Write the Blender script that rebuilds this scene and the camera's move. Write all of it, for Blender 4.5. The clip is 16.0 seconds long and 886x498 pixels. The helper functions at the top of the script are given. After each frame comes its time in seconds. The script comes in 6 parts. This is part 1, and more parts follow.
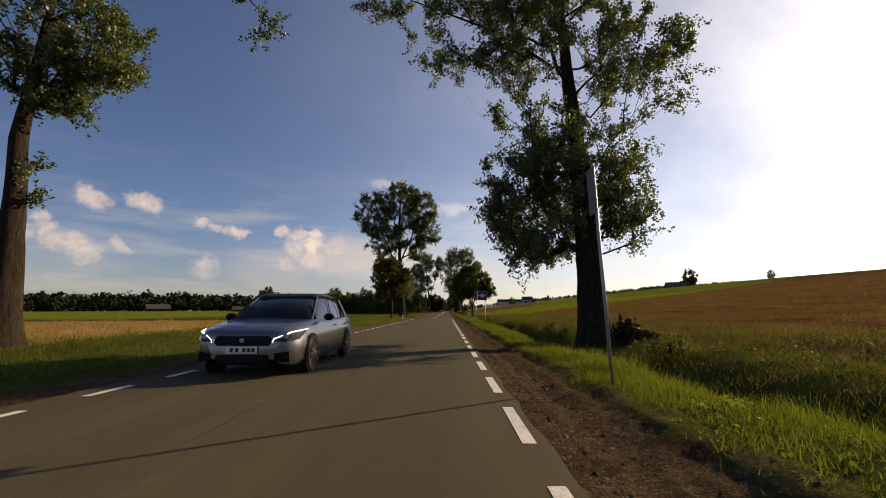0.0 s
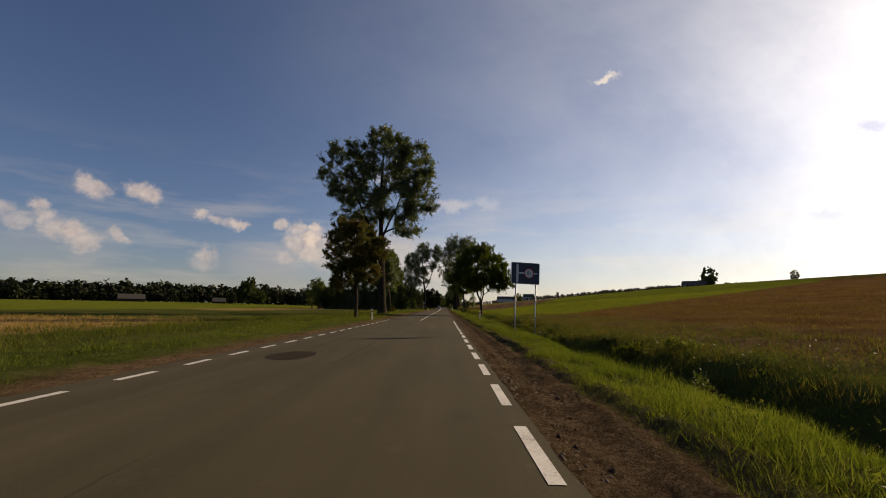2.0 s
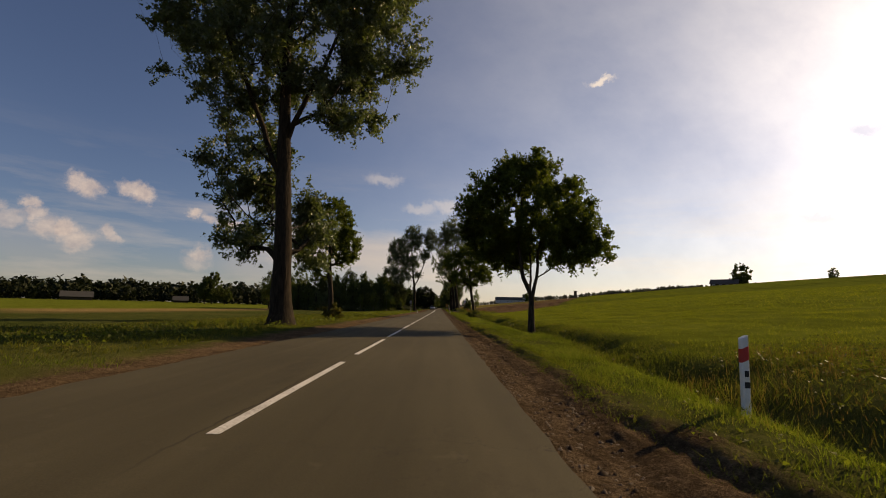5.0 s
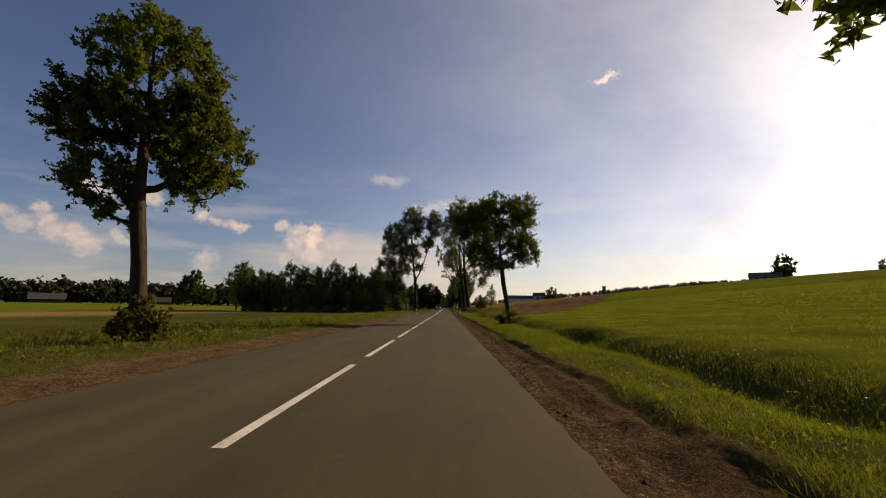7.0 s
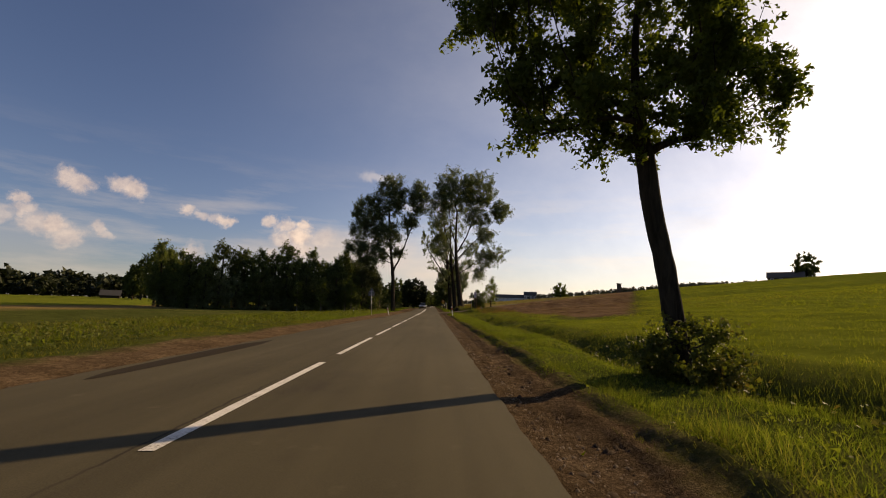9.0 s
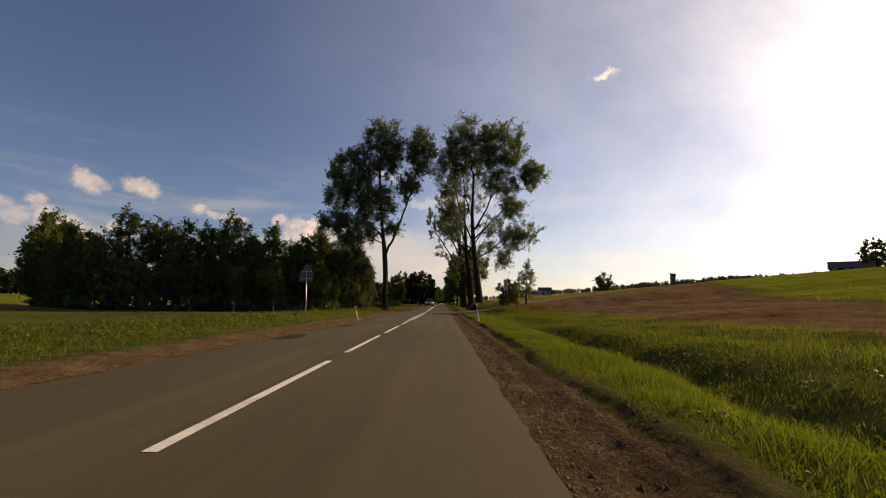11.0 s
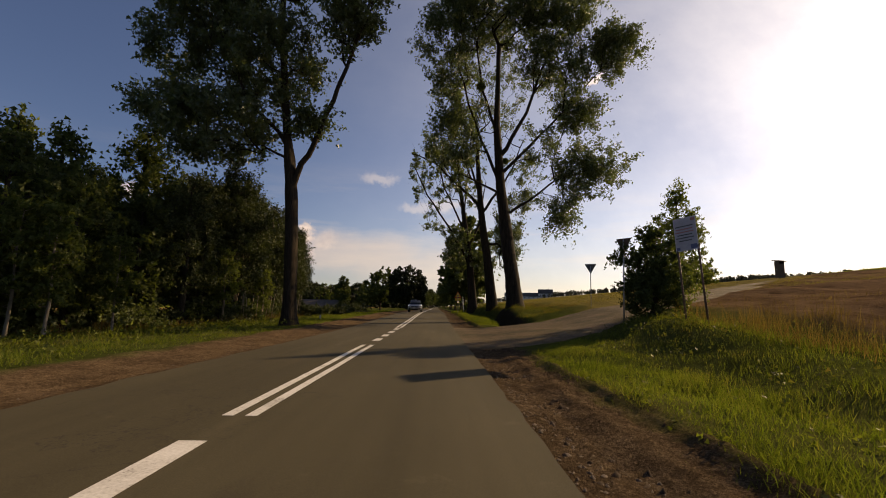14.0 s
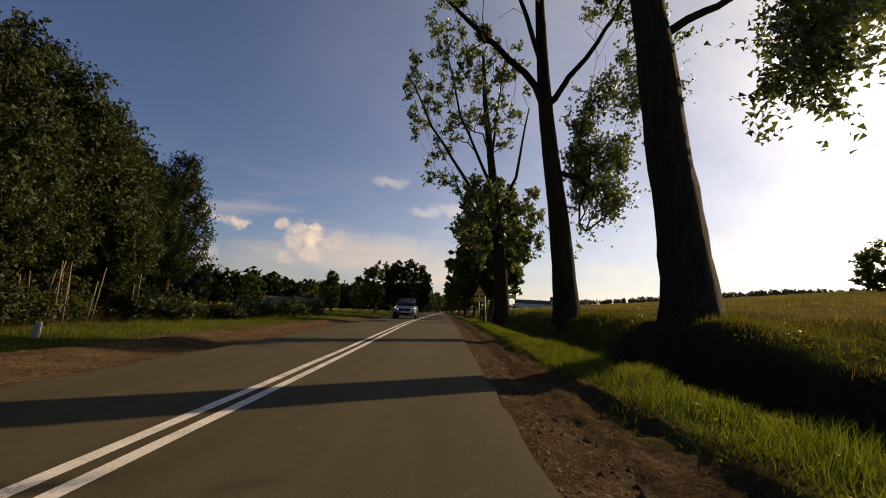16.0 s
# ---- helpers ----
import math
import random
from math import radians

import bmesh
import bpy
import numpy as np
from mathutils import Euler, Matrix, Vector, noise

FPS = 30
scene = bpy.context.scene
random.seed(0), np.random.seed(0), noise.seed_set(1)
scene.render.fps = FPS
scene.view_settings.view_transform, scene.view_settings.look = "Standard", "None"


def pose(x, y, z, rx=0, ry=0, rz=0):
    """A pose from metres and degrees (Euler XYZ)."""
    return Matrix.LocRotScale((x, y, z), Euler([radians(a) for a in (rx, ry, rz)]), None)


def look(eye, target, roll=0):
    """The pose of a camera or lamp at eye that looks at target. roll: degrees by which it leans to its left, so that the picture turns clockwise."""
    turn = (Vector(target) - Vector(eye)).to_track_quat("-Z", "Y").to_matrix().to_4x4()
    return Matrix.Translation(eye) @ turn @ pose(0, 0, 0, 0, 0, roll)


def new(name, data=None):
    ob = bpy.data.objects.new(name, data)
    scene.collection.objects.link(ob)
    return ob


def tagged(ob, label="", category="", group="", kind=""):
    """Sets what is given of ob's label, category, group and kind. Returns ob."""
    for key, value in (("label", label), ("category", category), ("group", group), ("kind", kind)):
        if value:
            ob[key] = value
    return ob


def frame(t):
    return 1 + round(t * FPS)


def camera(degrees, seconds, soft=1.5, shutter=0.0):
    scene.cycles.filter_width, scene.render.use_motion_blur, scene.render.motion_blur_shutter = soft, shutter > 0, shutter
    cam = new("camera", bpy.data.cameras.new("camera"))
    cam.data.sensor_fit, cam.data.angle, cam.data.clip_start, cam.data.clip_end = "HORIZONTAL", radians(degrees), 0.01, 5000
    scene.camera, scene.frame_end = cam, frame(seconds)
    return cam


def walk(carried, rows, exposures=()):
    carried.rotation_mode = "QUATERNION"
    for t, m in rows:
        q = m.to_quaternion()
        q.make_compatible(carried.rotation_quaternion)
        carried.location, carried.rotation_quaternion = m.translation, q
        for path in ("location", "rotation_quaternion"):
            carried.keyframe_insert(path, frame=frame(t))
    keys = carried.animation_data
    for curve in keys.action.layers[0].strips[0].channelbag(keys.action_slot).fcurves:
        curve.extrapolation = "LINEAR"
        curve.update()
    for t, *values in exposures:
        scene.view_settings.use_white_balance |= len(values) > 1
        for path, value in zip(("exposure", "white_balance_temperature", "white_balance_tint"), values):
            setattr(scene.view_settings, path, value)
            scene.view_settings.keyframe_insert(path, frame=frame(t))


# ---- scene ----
# ================= camera and walk =================
cam = camera(90.0, 16.0, soft=1.0, shutter=0.015)
# seconds, x, y, z, yaw, pitch, roll
ROWS = [
    (0.0, 0.276, 0.250, 1.098, 0.522, 7.982, -0.070),
    (0.5, 0.265, 6.701, 1.121, 0.358, 7.809, -0.663),
    (1.0, 0.278, 13.404, 1.122, -0.780, 7.564, -0.524),
    (1.5, 0.255, 20.086, 1.140, -0.187, 7.635, -0.568),
    (2.0, 0.225, 26.777, 1.118, 0.252, 7.516, -1.204),
    (2.5, 0.235, 33.404, 1.116, -0.891, 7.503, -1.364),
    (3.0, 0.231, 40.054, 1.119, -0.490, 7.562, -0.871),
    (3.5, 0.193, 46.687, 1.126, 0.533, 7.624, -1.743),
    (4.0, 0.168, 53.415, 1.125, -0.762, 7.734, -2.363),
    (6.5, 0.026, 87.104, 1.128, 0.696, 7.501, -0.312),
    (7.0, -0.013, 93.882, 1.127, 0.405, 7.587, -0.889),
    (7.5, 0.018, 100.656, 1.122, -0.795, 7.561, 0.515),
    (8.0, 0.112, 107.326, 1.082, -0.626, 7.877, 0.343),
    (8.5, 0.252, 114.042, 1.106, -0.680, 7.176, -2.756),
    (9.0, 0.267, 120.743, 1.108, -1.207, 7.439, -1.675),
    (11.5, 0.336, 154.142, 1.136, 0.325, 6.953, -1.616),
    (12.0, 0.312, 160.878, 1.122, -0.479, 7.220, -2.731),
    (12.5, 0.241, 167.485, 1.108, 0.497, 7.206, -1.407),
    (13.0, 0.209, 173.811, 1.112, 0.380, 7.587, -0.691),
    (13.5, 0.174, 180.042, 1.122, -0.650, 7.565, -1.450),
    (14.0, 0.187, 186.276, 1.134, -0.828, 7.507, -1.019),
    (14.5, 0.116, 192.490, 1.130, -0.103, 7.861, -1.486),
    (15.0, 0.022, 198.372, 1.098, -0.544, 7.912, -2.844),
    (15.5, 0.190, 204.364, 1.117, -1.797, 8.055, -0.710),
    (16.0, 0.352, 210.342, 1.130, -0.009, 8.105, -3.102),
]
# seconds, stops, kelvin, tint
EXPOSURES = [(0.0, 0.66, 7600, 13), (0.5, 0.66, 7600, 12), (1.0, 0.48, 7550, 12), (2.0, 0.34, 7550, 11), (3.5, 0.40, 7850, 13), (4.0, 0.38, 8000, 13), (6.5, 0.50, 8200, 13),
             (7.0, 0.54, 8200, 14), (8.0, 0.58, 8200, 14), (9.0, 0.64, 8250, 14), (11.5, 0.66, 8200, 14), (12.5, 0.68, 8200, 14), (14.5, 0.62, 8250, 15), (16.0, 0.58, 8050, 13)]
walk(cam, [(t, pose(x, y, z, 90 + pitch, roll, yaw)) for t, x, y, z, yaw, pitch, roll in ROWS], EXPOSURES)

# ================= sky, sun, exposure =================
SUN_AZ, SUN_EL = 54.0, 22.0


def heading(az, el):
    a, e = radians(az), radians(el)
    return Vector((math.sin(a) * math.cos(e), math.cos(a) * math.cos(e), math.sin(e)))


class Nodes:
    """Short hand for building a node tree."""

    def __init__(self, tree):
        self.tree = tree
        tree.nodes.clear()

    def add(self, kind, **values):
        n = self.tree.nodes.new(kind)
        for k, v in values.items():
            if k in n.inputs:
                n.inputs[k].default_value = v
            else:
                setattr(n, k, v)
        return n

    def link(self, a, b):
        self.tree.links.new(a, b)

    def put(self, value, socket):
        if hasattr(value, "is_output"):
            self.link(value, socket)
        else:
            socket.default_value = value

    def math(self, op, a, b=0.0, c=0.0, clamp=False):
        n = self.add("ShaderNodeMath", operation=op, use_clamp=clamp)
        for v, s in zip((a, b, c), n.inputs):
            self.put(v, s)
        return n.outputs[0]

    def vmath(self, op, a, b=(0, 0, 0), scale=None):
        n = self.add("ShaderNodeVectorMath", operation=op)
        self.put(a, n.inputs[0])
        self.put(b, n.inputs[1])
        if scale is not None:
            self.put(scale, n.inputs["Scale"])
        return n.outputs["Value"] if op in ("DISTANCE", "LENGTH", "DOT_PRODUCT") else n.outputs["Vector"]

    def noise(self, vec, scale, detail=4.0, rough=0.55, out="Fac", distortion=0.0):
        n = self.add("ShaderNodeTexNoise", Scale=scale, Detail=detail, Roughness=rough, Distortion=distortion)
        self.put(vec, n.inputs["Vector"])
        return n.outputs[out]

    def ramp(self, fac, stops):
        n = self.add("ShaderNodeValToRGB")
        e = n.color_ramp.elements
        while len(e) < len(stops):
            e.new(0.5)
        for s, (p, col) in zip(e, stops):
            s.position, s.color = p, (*col, 1) if len(col) == 3 else col
        self.put(fac, n.inputs[0])
        return n.outputs[0]

    def rng(self, v, a, b, c=0.0, d=1.0, smooth=False):
        n = self.add("ShaderNodeMapRange", interpolation_type="SMOOTHSTEP" if smooth else "LINEAR")
        for i, x in enumerate((v, a, b, c, d)):
            self.put(x, n.inputs[i])
        return n.outputs[0]

    def mix(self, fac, a, b, blend="MIX"):
        n = self.add("ShaderNodeMix", data_type="RGBA", blend_type=blend)
        self.put(fac, n.inputs[0])
        for v, s in ((a, n.inputs[6]), (b, n.inputs[7])):
            self.put((*v, 1) if isinstance(v, tuple) and len(v) == 3 else v, s)
        return n.outputs[2]


def build_sky():
    world = bpy.data.worlds.new("sky")
    scene.world = world
    world.use_nodes = True
    k = Nodes(world.node_tree)
    sky = k.add("ShaderNodeTexSky", sky_type="NISHITA", sun_disc=False, sun_elevation=radians(SUN_EL), sun_rotation=radians(SUN_AZ), altitude=100.0)
    sky.air_density, sky.dust_density, sky.ozone_density = 1.0, 0.45, 3.0
    d = k.add("ShaderNodeTexCoord").outputs["Generated"]
    wob = k.vmath("SCALE", k.vmath("SUBTRACT", k.noise(d, 30.0, 7.0, 0.66, "Color"), (0.5, 0.5, 0.5)), scale=0.05)
    dw = k.vmath("ADD", d, wob)

    def gather(puffs, vec, tall):
        """Soft heads of cloud: azimuth, elevation, half-width in degrees, strength."""
        flat, total = k.vmath("MULTIPLY", vec, (1, 1, tall)), None
        for az, el, r, w in puffs:
            c = heading(az, el)
            m = k.rng(k.vmath("DISTANCE", flat, (c.x, c.y, c.z * tall)), radians(r) * 1.2, radians(r) * 0.35, 0.0, w, True)
            total = m if total is None else k.math("MAXIMUM", total, m)
        return total

    # cumulus heads, long thin streaks, and a pale bank behind them
    total = gather([(-40.2, 11.6, 1.25, 0.7), (-39.2, 11.2, 1.3, 0.75), (-35.9, 11.9, 1.4, 0.7), (-34.6, 11.4, 1.5, 0.8), (-29.6, 10.0, 0.9, 0.7), (-28.0, 9.4, 1.0, 0.55), (-25.6, 9.0, 1.2, 0.85), (-26.8, 9.2, 0.9, 0.5),
                    (-46.0, 8.4, 1.2, 0.5), (-44.6, 7.4, 1.2, 0.4), (-43.5, 9.0, 0.9, 0.7), (-43.0, 8.0, 1.1, 0.6), (-42.0, 6.8, 1.5, 0.6), (-40.5, 6.7, 1.6, 0.8), (-39.4, 5.8, 1.5, 0.6), (-37.3, 6.9, 0.9, 0.55), (-36.6, 6.4, 0.8, 0.45), (-28.8, 5.5, 1.4, 0.6), (-29.0, 4.4, 1.5, 0.35),
                    (-20.6, 9.6, 1.0, 0.75), (-18.7, 9.2, 1.4, 0.75), (-16.8, 9.3, 1.1, 0.9), (-17.2, 8.0, 1.6, 1.0), (-19.0, 7.4, 1.7, 0.7), (-17.2, 6.4, 1.7, 0.65), (-14.6, 8.0, 1.8, 0.4), (-20.4, 5.6, 1.2, 0.4)], dw, 1.3)
    wisps = gather([(20.2, 27.4, 1.5, 0.75), (21.2, 27.7, 1.1, 0.5), (-7.8, 16.2, 2.6, 0.3), (0.8, 13.2, 2.8, 0.34), (5.0, 13.4, 2.2, 0.22), (-3.0, 12.6, 2.4, 0.3)], dw, 3.0)
    bank = gather([(-13.0, 6.6, 6.5, 0.5), (-7.0, 6.0, 7.0, 0.5), (0.5, 5.0, 7.5, 0.42), (-22.0, 5.0, 6.0, 0.26), (-42.0, 5.2, 6.0, 0.14)], k.vmath("ADD", d, k.vmath("SCALE", wob, scale=0.5)), 2.2)
    grey = gather([(44.9, 17.5, 1.5, 0.75), (46.4, 17.6, 1.2, 0.6), (41.2, 9.7, 1.6, 0.45)], dw, 2.0)
    sep = k.add("ShaderNodeSeparateXYZ")
    k.link(d, sep.inputs[0])
    up = sep.outputs[2]
    # thin veils low over the horizon and streaks higher up
    streak = k.noise(k.vmath("MULTIPLY", d, (1.5, 1.5, 9.0)), 2.2, 6.0, 0.6)
    veil = k.math("MULTIPLY", k.rng(streak, 0.48, 0.72, 0.0, 0.4), k.rng(up, 0.34, 0.1, 0.0, 1.0, True))
    low = k.rng(up, 0.19, 0.0, 0.0, 0.8, True)
    haze = k.math("MULTIPLY", low, k.rng(k.noise(k.vmath("MULTIPLY", d, (1, 1, 3)), 5.0, 5.0), 0.25, 0.75, 0.55, 1.0))
    # light of the sun scattered forward by thin high cloud
    s = heading(SUN_AZ, SUN_EL)
    dot = k.math("MAXIMUM", k.vmath("DOT_PRODUCT", d, tuple(s)), 0.0)
    wide = k.math("MULTIPLY", k.math("POWER", dot, 2.8), 3.5)
    near = k.math("MULTIPLY", k.math("POWER", dot, 24.0), 5.0)
    near = k.math("ADD", near, k.math("MULTIPLY", k.math("MULTIPLY", k.math("POWER", dot, 2.2), k.rng(up, 0.32, 0.02, 0.0, 1.0, True)), 2.6))
    glow = k.math("MULTIPLY", k.math("ADD", wide, near), k.rng(k.noise(k.vmath("MULTIPLY", d, (1.0, 2.2, 1.6)), 3.0, 6.0, 0.62), 0.3, 0.7, 0.72, 1.25))
    glow = k.math("MULTIPLY", glow, k.rng(grey, 0.0, 1.0, 1.0, 0.3))
    sunward = k.rng(dot, 0.05, 0.9, 0.28, 1.1)
    col = sky.outputs[0]
    col = k.mix(1.0, col, (0.665, 0.7, 0.89), "MULTIPLY")
    col = k.mix(k.math("MULTIPLY", k.math("MULTIPLY", haze, 0.48), sunward), col, (4.5, 3.95, 3.9))
    col = k.mix(veil, col, (6.6, 6.1, 5.8))
    col = k.mix(bank, col, (5.6, 5.0, 4.9))
    col = k.mix(wisps, col, (8.0, 7.4, 7.2))
    shade = k.noise(d, 45.0, 4.0, 0.6)
    col = k.mix(k.math("MULTIPLY", total, 0.9), col, k.ramp(shade, [(0.3, (4.9, 4.3, 4.5)), (0.62, (8.2, 7.0, 6.4))]))
    add = k.add("ShaderNodeMix", data_type="RGBA", blend_type="ADD")
    add.inputs[0].default_value = 1.0
    k.link(col, add.inputs[6])
    k.link(k.vmath("SCALE", (1.0, 0.95, 0.8), scale=glow), add.inputs[7])
    bg = k.add("ShaderNodeBackground", Strength=0.07)
    k.link(add.outputs[2], bg.inputs[0])
    out = k.add("ShaderNodeOutputWorld")
    k.link(bg.outputs[0], out.inputs[0])


build_sky()
sun = new("sun", bpy.data.lights.new("sun", "SUN"))
sun.data.energy, sun.data.angle, sun.data.color = 3.9, radians(0.6), (1.0, 0.8, 0.53)
sun.matrix_world = look(heading(SUN_AZ, SUN_EL) * 400, (0, 0, 0))


# ================= materials =================
def material(name):
    m = bpy.data.materials.new(name)
    m.use_nodes = True
    return m, Nodes(m.node_tree)


def finish(k, color, rough=0.8, bump=None, strength=0.3, distance=0.02, metal=0.0, **more):
    b = k.add("ShaderNodeBsdfPrincipled")
    k.put((*color, 1) if isinstance(color, tuple) and len(color) == 3 else color, b.inputs["Base Color"])
    k.put(rough, b.inputs["Roughness"])
    k.put(metal, b.inputs["Metallic"])
    for key, v in more.items():
        k.put(v, b.inputs[key.replace("_", " ")])
    if bump is not None:
        n = k.add("ShaderNodeBump", Strength=strength, Distance=distance)
        k.put(bump, n.inputs["Height"])
        k.link(n.outputs[0], b.inputs["Normal"])
    o = k.add("ShaderNodeOutputMaterial")
    k.link(b.outputs[0], o.inputs[0])
    return b


def place(k):
    return k.add("ShaderNodeTexCoord").outputs["Object"]


def plain(name, color, rough=0.6, metal=0.0, vary=0.25, scale=6.0, bump=0.15, **more):
    """A painted or bare surface with grain and stains at two scales."""
    m, k = material(name)
    p = place(k)
    a, b = k.noise(p, scale, 5.0), k.noise(p, scale * 9, 3.0)
    f = k.math("ADD", k.math("MULTIPLY", a, 0.7), k.math("MULTIPLY", b, 0.3))
    lo, hi = tuple(c * (1 - vary) for c in color), tuple(min(1, c * (1 + vary)) for c in color)
    finish(k, k.ramp(f, [(0.3, lo), (0.7, hi)]), k.rng(a, 0.3, 0.7, rough * 0.85, min(1, rough * 1.15)), b, bump, 0.004, metal, **more)
    return m


def leaf_material(name, dark, light, autumn=None, glow=0.45, rough=0.6):
    m, k = material(name)
    isl = k.add("ShaderNodeNewGeometry").outputs["Random Per Island"]
    p = place(k)
    f = k.math("ADD", k.math("MULTIPLY", isl, 0.3), k.math("MULTIPLY", k.noise(p, 0.55, 4.0), 0.8))
    stops = [(0.25, dark), (0.78, light)]
    if autumn:
        stops = [(0.25, dark), (0.58, light), (0.82, autumn)]
    col = k.ramp(f, stops)
    b = k.add("ShaderNodeBsdfPrincipled", Roughness=rough)
    b.inputs["Specular IOR Level"].default_value = 0.4 if rough < 0.5 else 0.12
    k.link(col, b.inputs["Base Color"])
    t = k.add("ShaderNodeBsdfTranslucent")
    k.link(k.mix(1.0, col, (1.35, 1.45, 0.6), "MULTIPLY"), t.inputs[0])
    mixer = k.add("ShaderNodeMixShader")
    mixer.inputs[0].default_value = glow
    k.link(b.outputs[0], mixer.inputs[1])
    k.link(t.outputs[0], mixer.inputs[2])
    k.link(mixer.outputs[0], k.add("ShaderNodeOutputMaterial").inputs[0])
    return m


def bark_material(name, dark, light):
    m, k = material(name)
    p = place(k)
    q = k.vmath("MULTIPLY", p, (1, 1, 0.16))
    ridges = k.noise(q, 9.0, 6.0, 0.65, distortion=0.6)
    col = k.mix(k.rng(k.noise(p, 0.9, 4.0), 0.4, 0.7, 0.0, 0.5), k.ramp(ridges, [(0.35, dark), (0.68, light)]), tuple(c * 0.6 for c in light))
    finish(k, col, 0.95, ridges, 0.9, 0.05, Specular_IOR_Level=0.1)
    return m


def asphalt_material(name="asphalt", dusty=0.0):
    m, k = material(name)
    p = place(k)
    grit = k.noise(p, 95.0, 3.0, 0.7)
    fine = k.noise(p, 28.0, 4.0)
    lanes = k.noise(k.vmath("MULTIPLY", p, (1.6, 0.03, 1)), 1.5, 3.0)
    patch = k.noise(k.vmath("MULTIPLY", p, (0.5, 0.12, 1)), 1.0, 5.0, 0.6)
    f = k.math("ADD", k.math("MULTIPLY", grit, 0.5), k.math("ADD", k.math("MULTIPLY", lanes, 0.2), k.math("MULTIPLY", patch, 0.3)))
    col = k.ramp(f, [(0.32, (0.036, 0.031, 0.019)), (0.52, (0.07, 0.06, 0.036)), (0.72, (0.116, 0.1, 0.062))])
    crack = k.add("ShaderNodeTexVoronoi", feature="DISTANCE_TO_EDGE", Scale=0.32)
    k.link(k.vmath("ADD", p, k.vmath("SCALE", k.noise(p, 1.4, 5.0, 0.6, "Color"), scale=1.6)), crack.inputs["Vector"])
    line = k.math("MULTIPLY", k.rng(crack.outputs[0], 0.004, 0.0, 0.0, 1.0), k.rng(k.noise(p, 0.11, 2.0), 0.58, 0.66, 0.0, 0.75))
    col = k.mix(line, col, (0.03, 0.027, 0.023))
    sep = k.add("ShaderNodeSeparateXYZ")
    k.link(p, sep.inputs[0])
    wander = k.math("MULTIPLY", k.math("SUBTRACT", k.noise(k.vmath("MULTIPLY", p, (0, 1, 0)), 0.6, 6.0, 0.7), 0.5), 0.3)
    joint = k.math("ABSOLUTE", k.math("ADD", k.math("ADD", sep.outputs[0], 1.93), wander))
    joint = k.math("MULTIPLY", k.rng(joint, 0.022, 0.006, 0.0, 1.0), k.rng(k.noise(k.vmath("MULTIPLY", p, (0, 1, 0)), 0.17, 3.0), 0.44, 0.56, 0.0, 0.8))
    col = k.mix(joint, col, (0.022, 0.018, 0.014))
    stain = k.noise(k.vmath("MULTIPLY", p, (1.0, 0.45, 1)), 0.55, 6.0, 0.7)
    col = k.mix(k.rng(stain, 0.58, 0.74, 0.0, 0.5), col, (0.035, 0.028, 0.021))
    dust = k.noise(p, 2.6, 6.0, 0.7)
    col = k.mix(k.rng(dust, 0.6, 0.78, 0.0, 0.35), col, (0.15, 0.13, 0.09))
    if dusty:
        lay = k.math("ADD", k.math("MULTIPLY", k.noise(p, 0.5, 5.0, 0.7), 0.6), k.math("MULTIPLY", k.noise(p, 6.0, 4.0, 0.7), 0.4))
        col = k.mix(k.rng(lay, 0.42, 0.62, 0.0, dusty), col, k.ramp(grit, [(0.3, (0.1, 0.068, 0.044)), (0.7, (0.24, 0.17, 0.115))]))
    finish(k, col, k.rng(fine, 0.3, 0.7, 0.85, 0.97), grit, 0.4 + dusty * 0.5, 0.006 + dusty * 0.01, Specular_IOR_Level=0.1 if not dusty else 0.03)
    return m


def paint_material():
    m, k = material("road_paint")
    p = place(k)
    worn = k.math("ADD", k.math("MULTIPLY", k.noise(p, 34.0, 5.0, 0.7), 0.6), k.math("MULTIPLY", k.noise(p, 2.0, 4.0), 0.4))
    finish(k, k.ramp(worn, [(0.36, (0.2, 0.18, 0.15)), (0.46, (0.55, 0.53, 0.49)), (0.66, (0.74, 0.72, 0.68))]), 0.7, k.noise(p, 80.0), 0.2, 0.003)
    return m


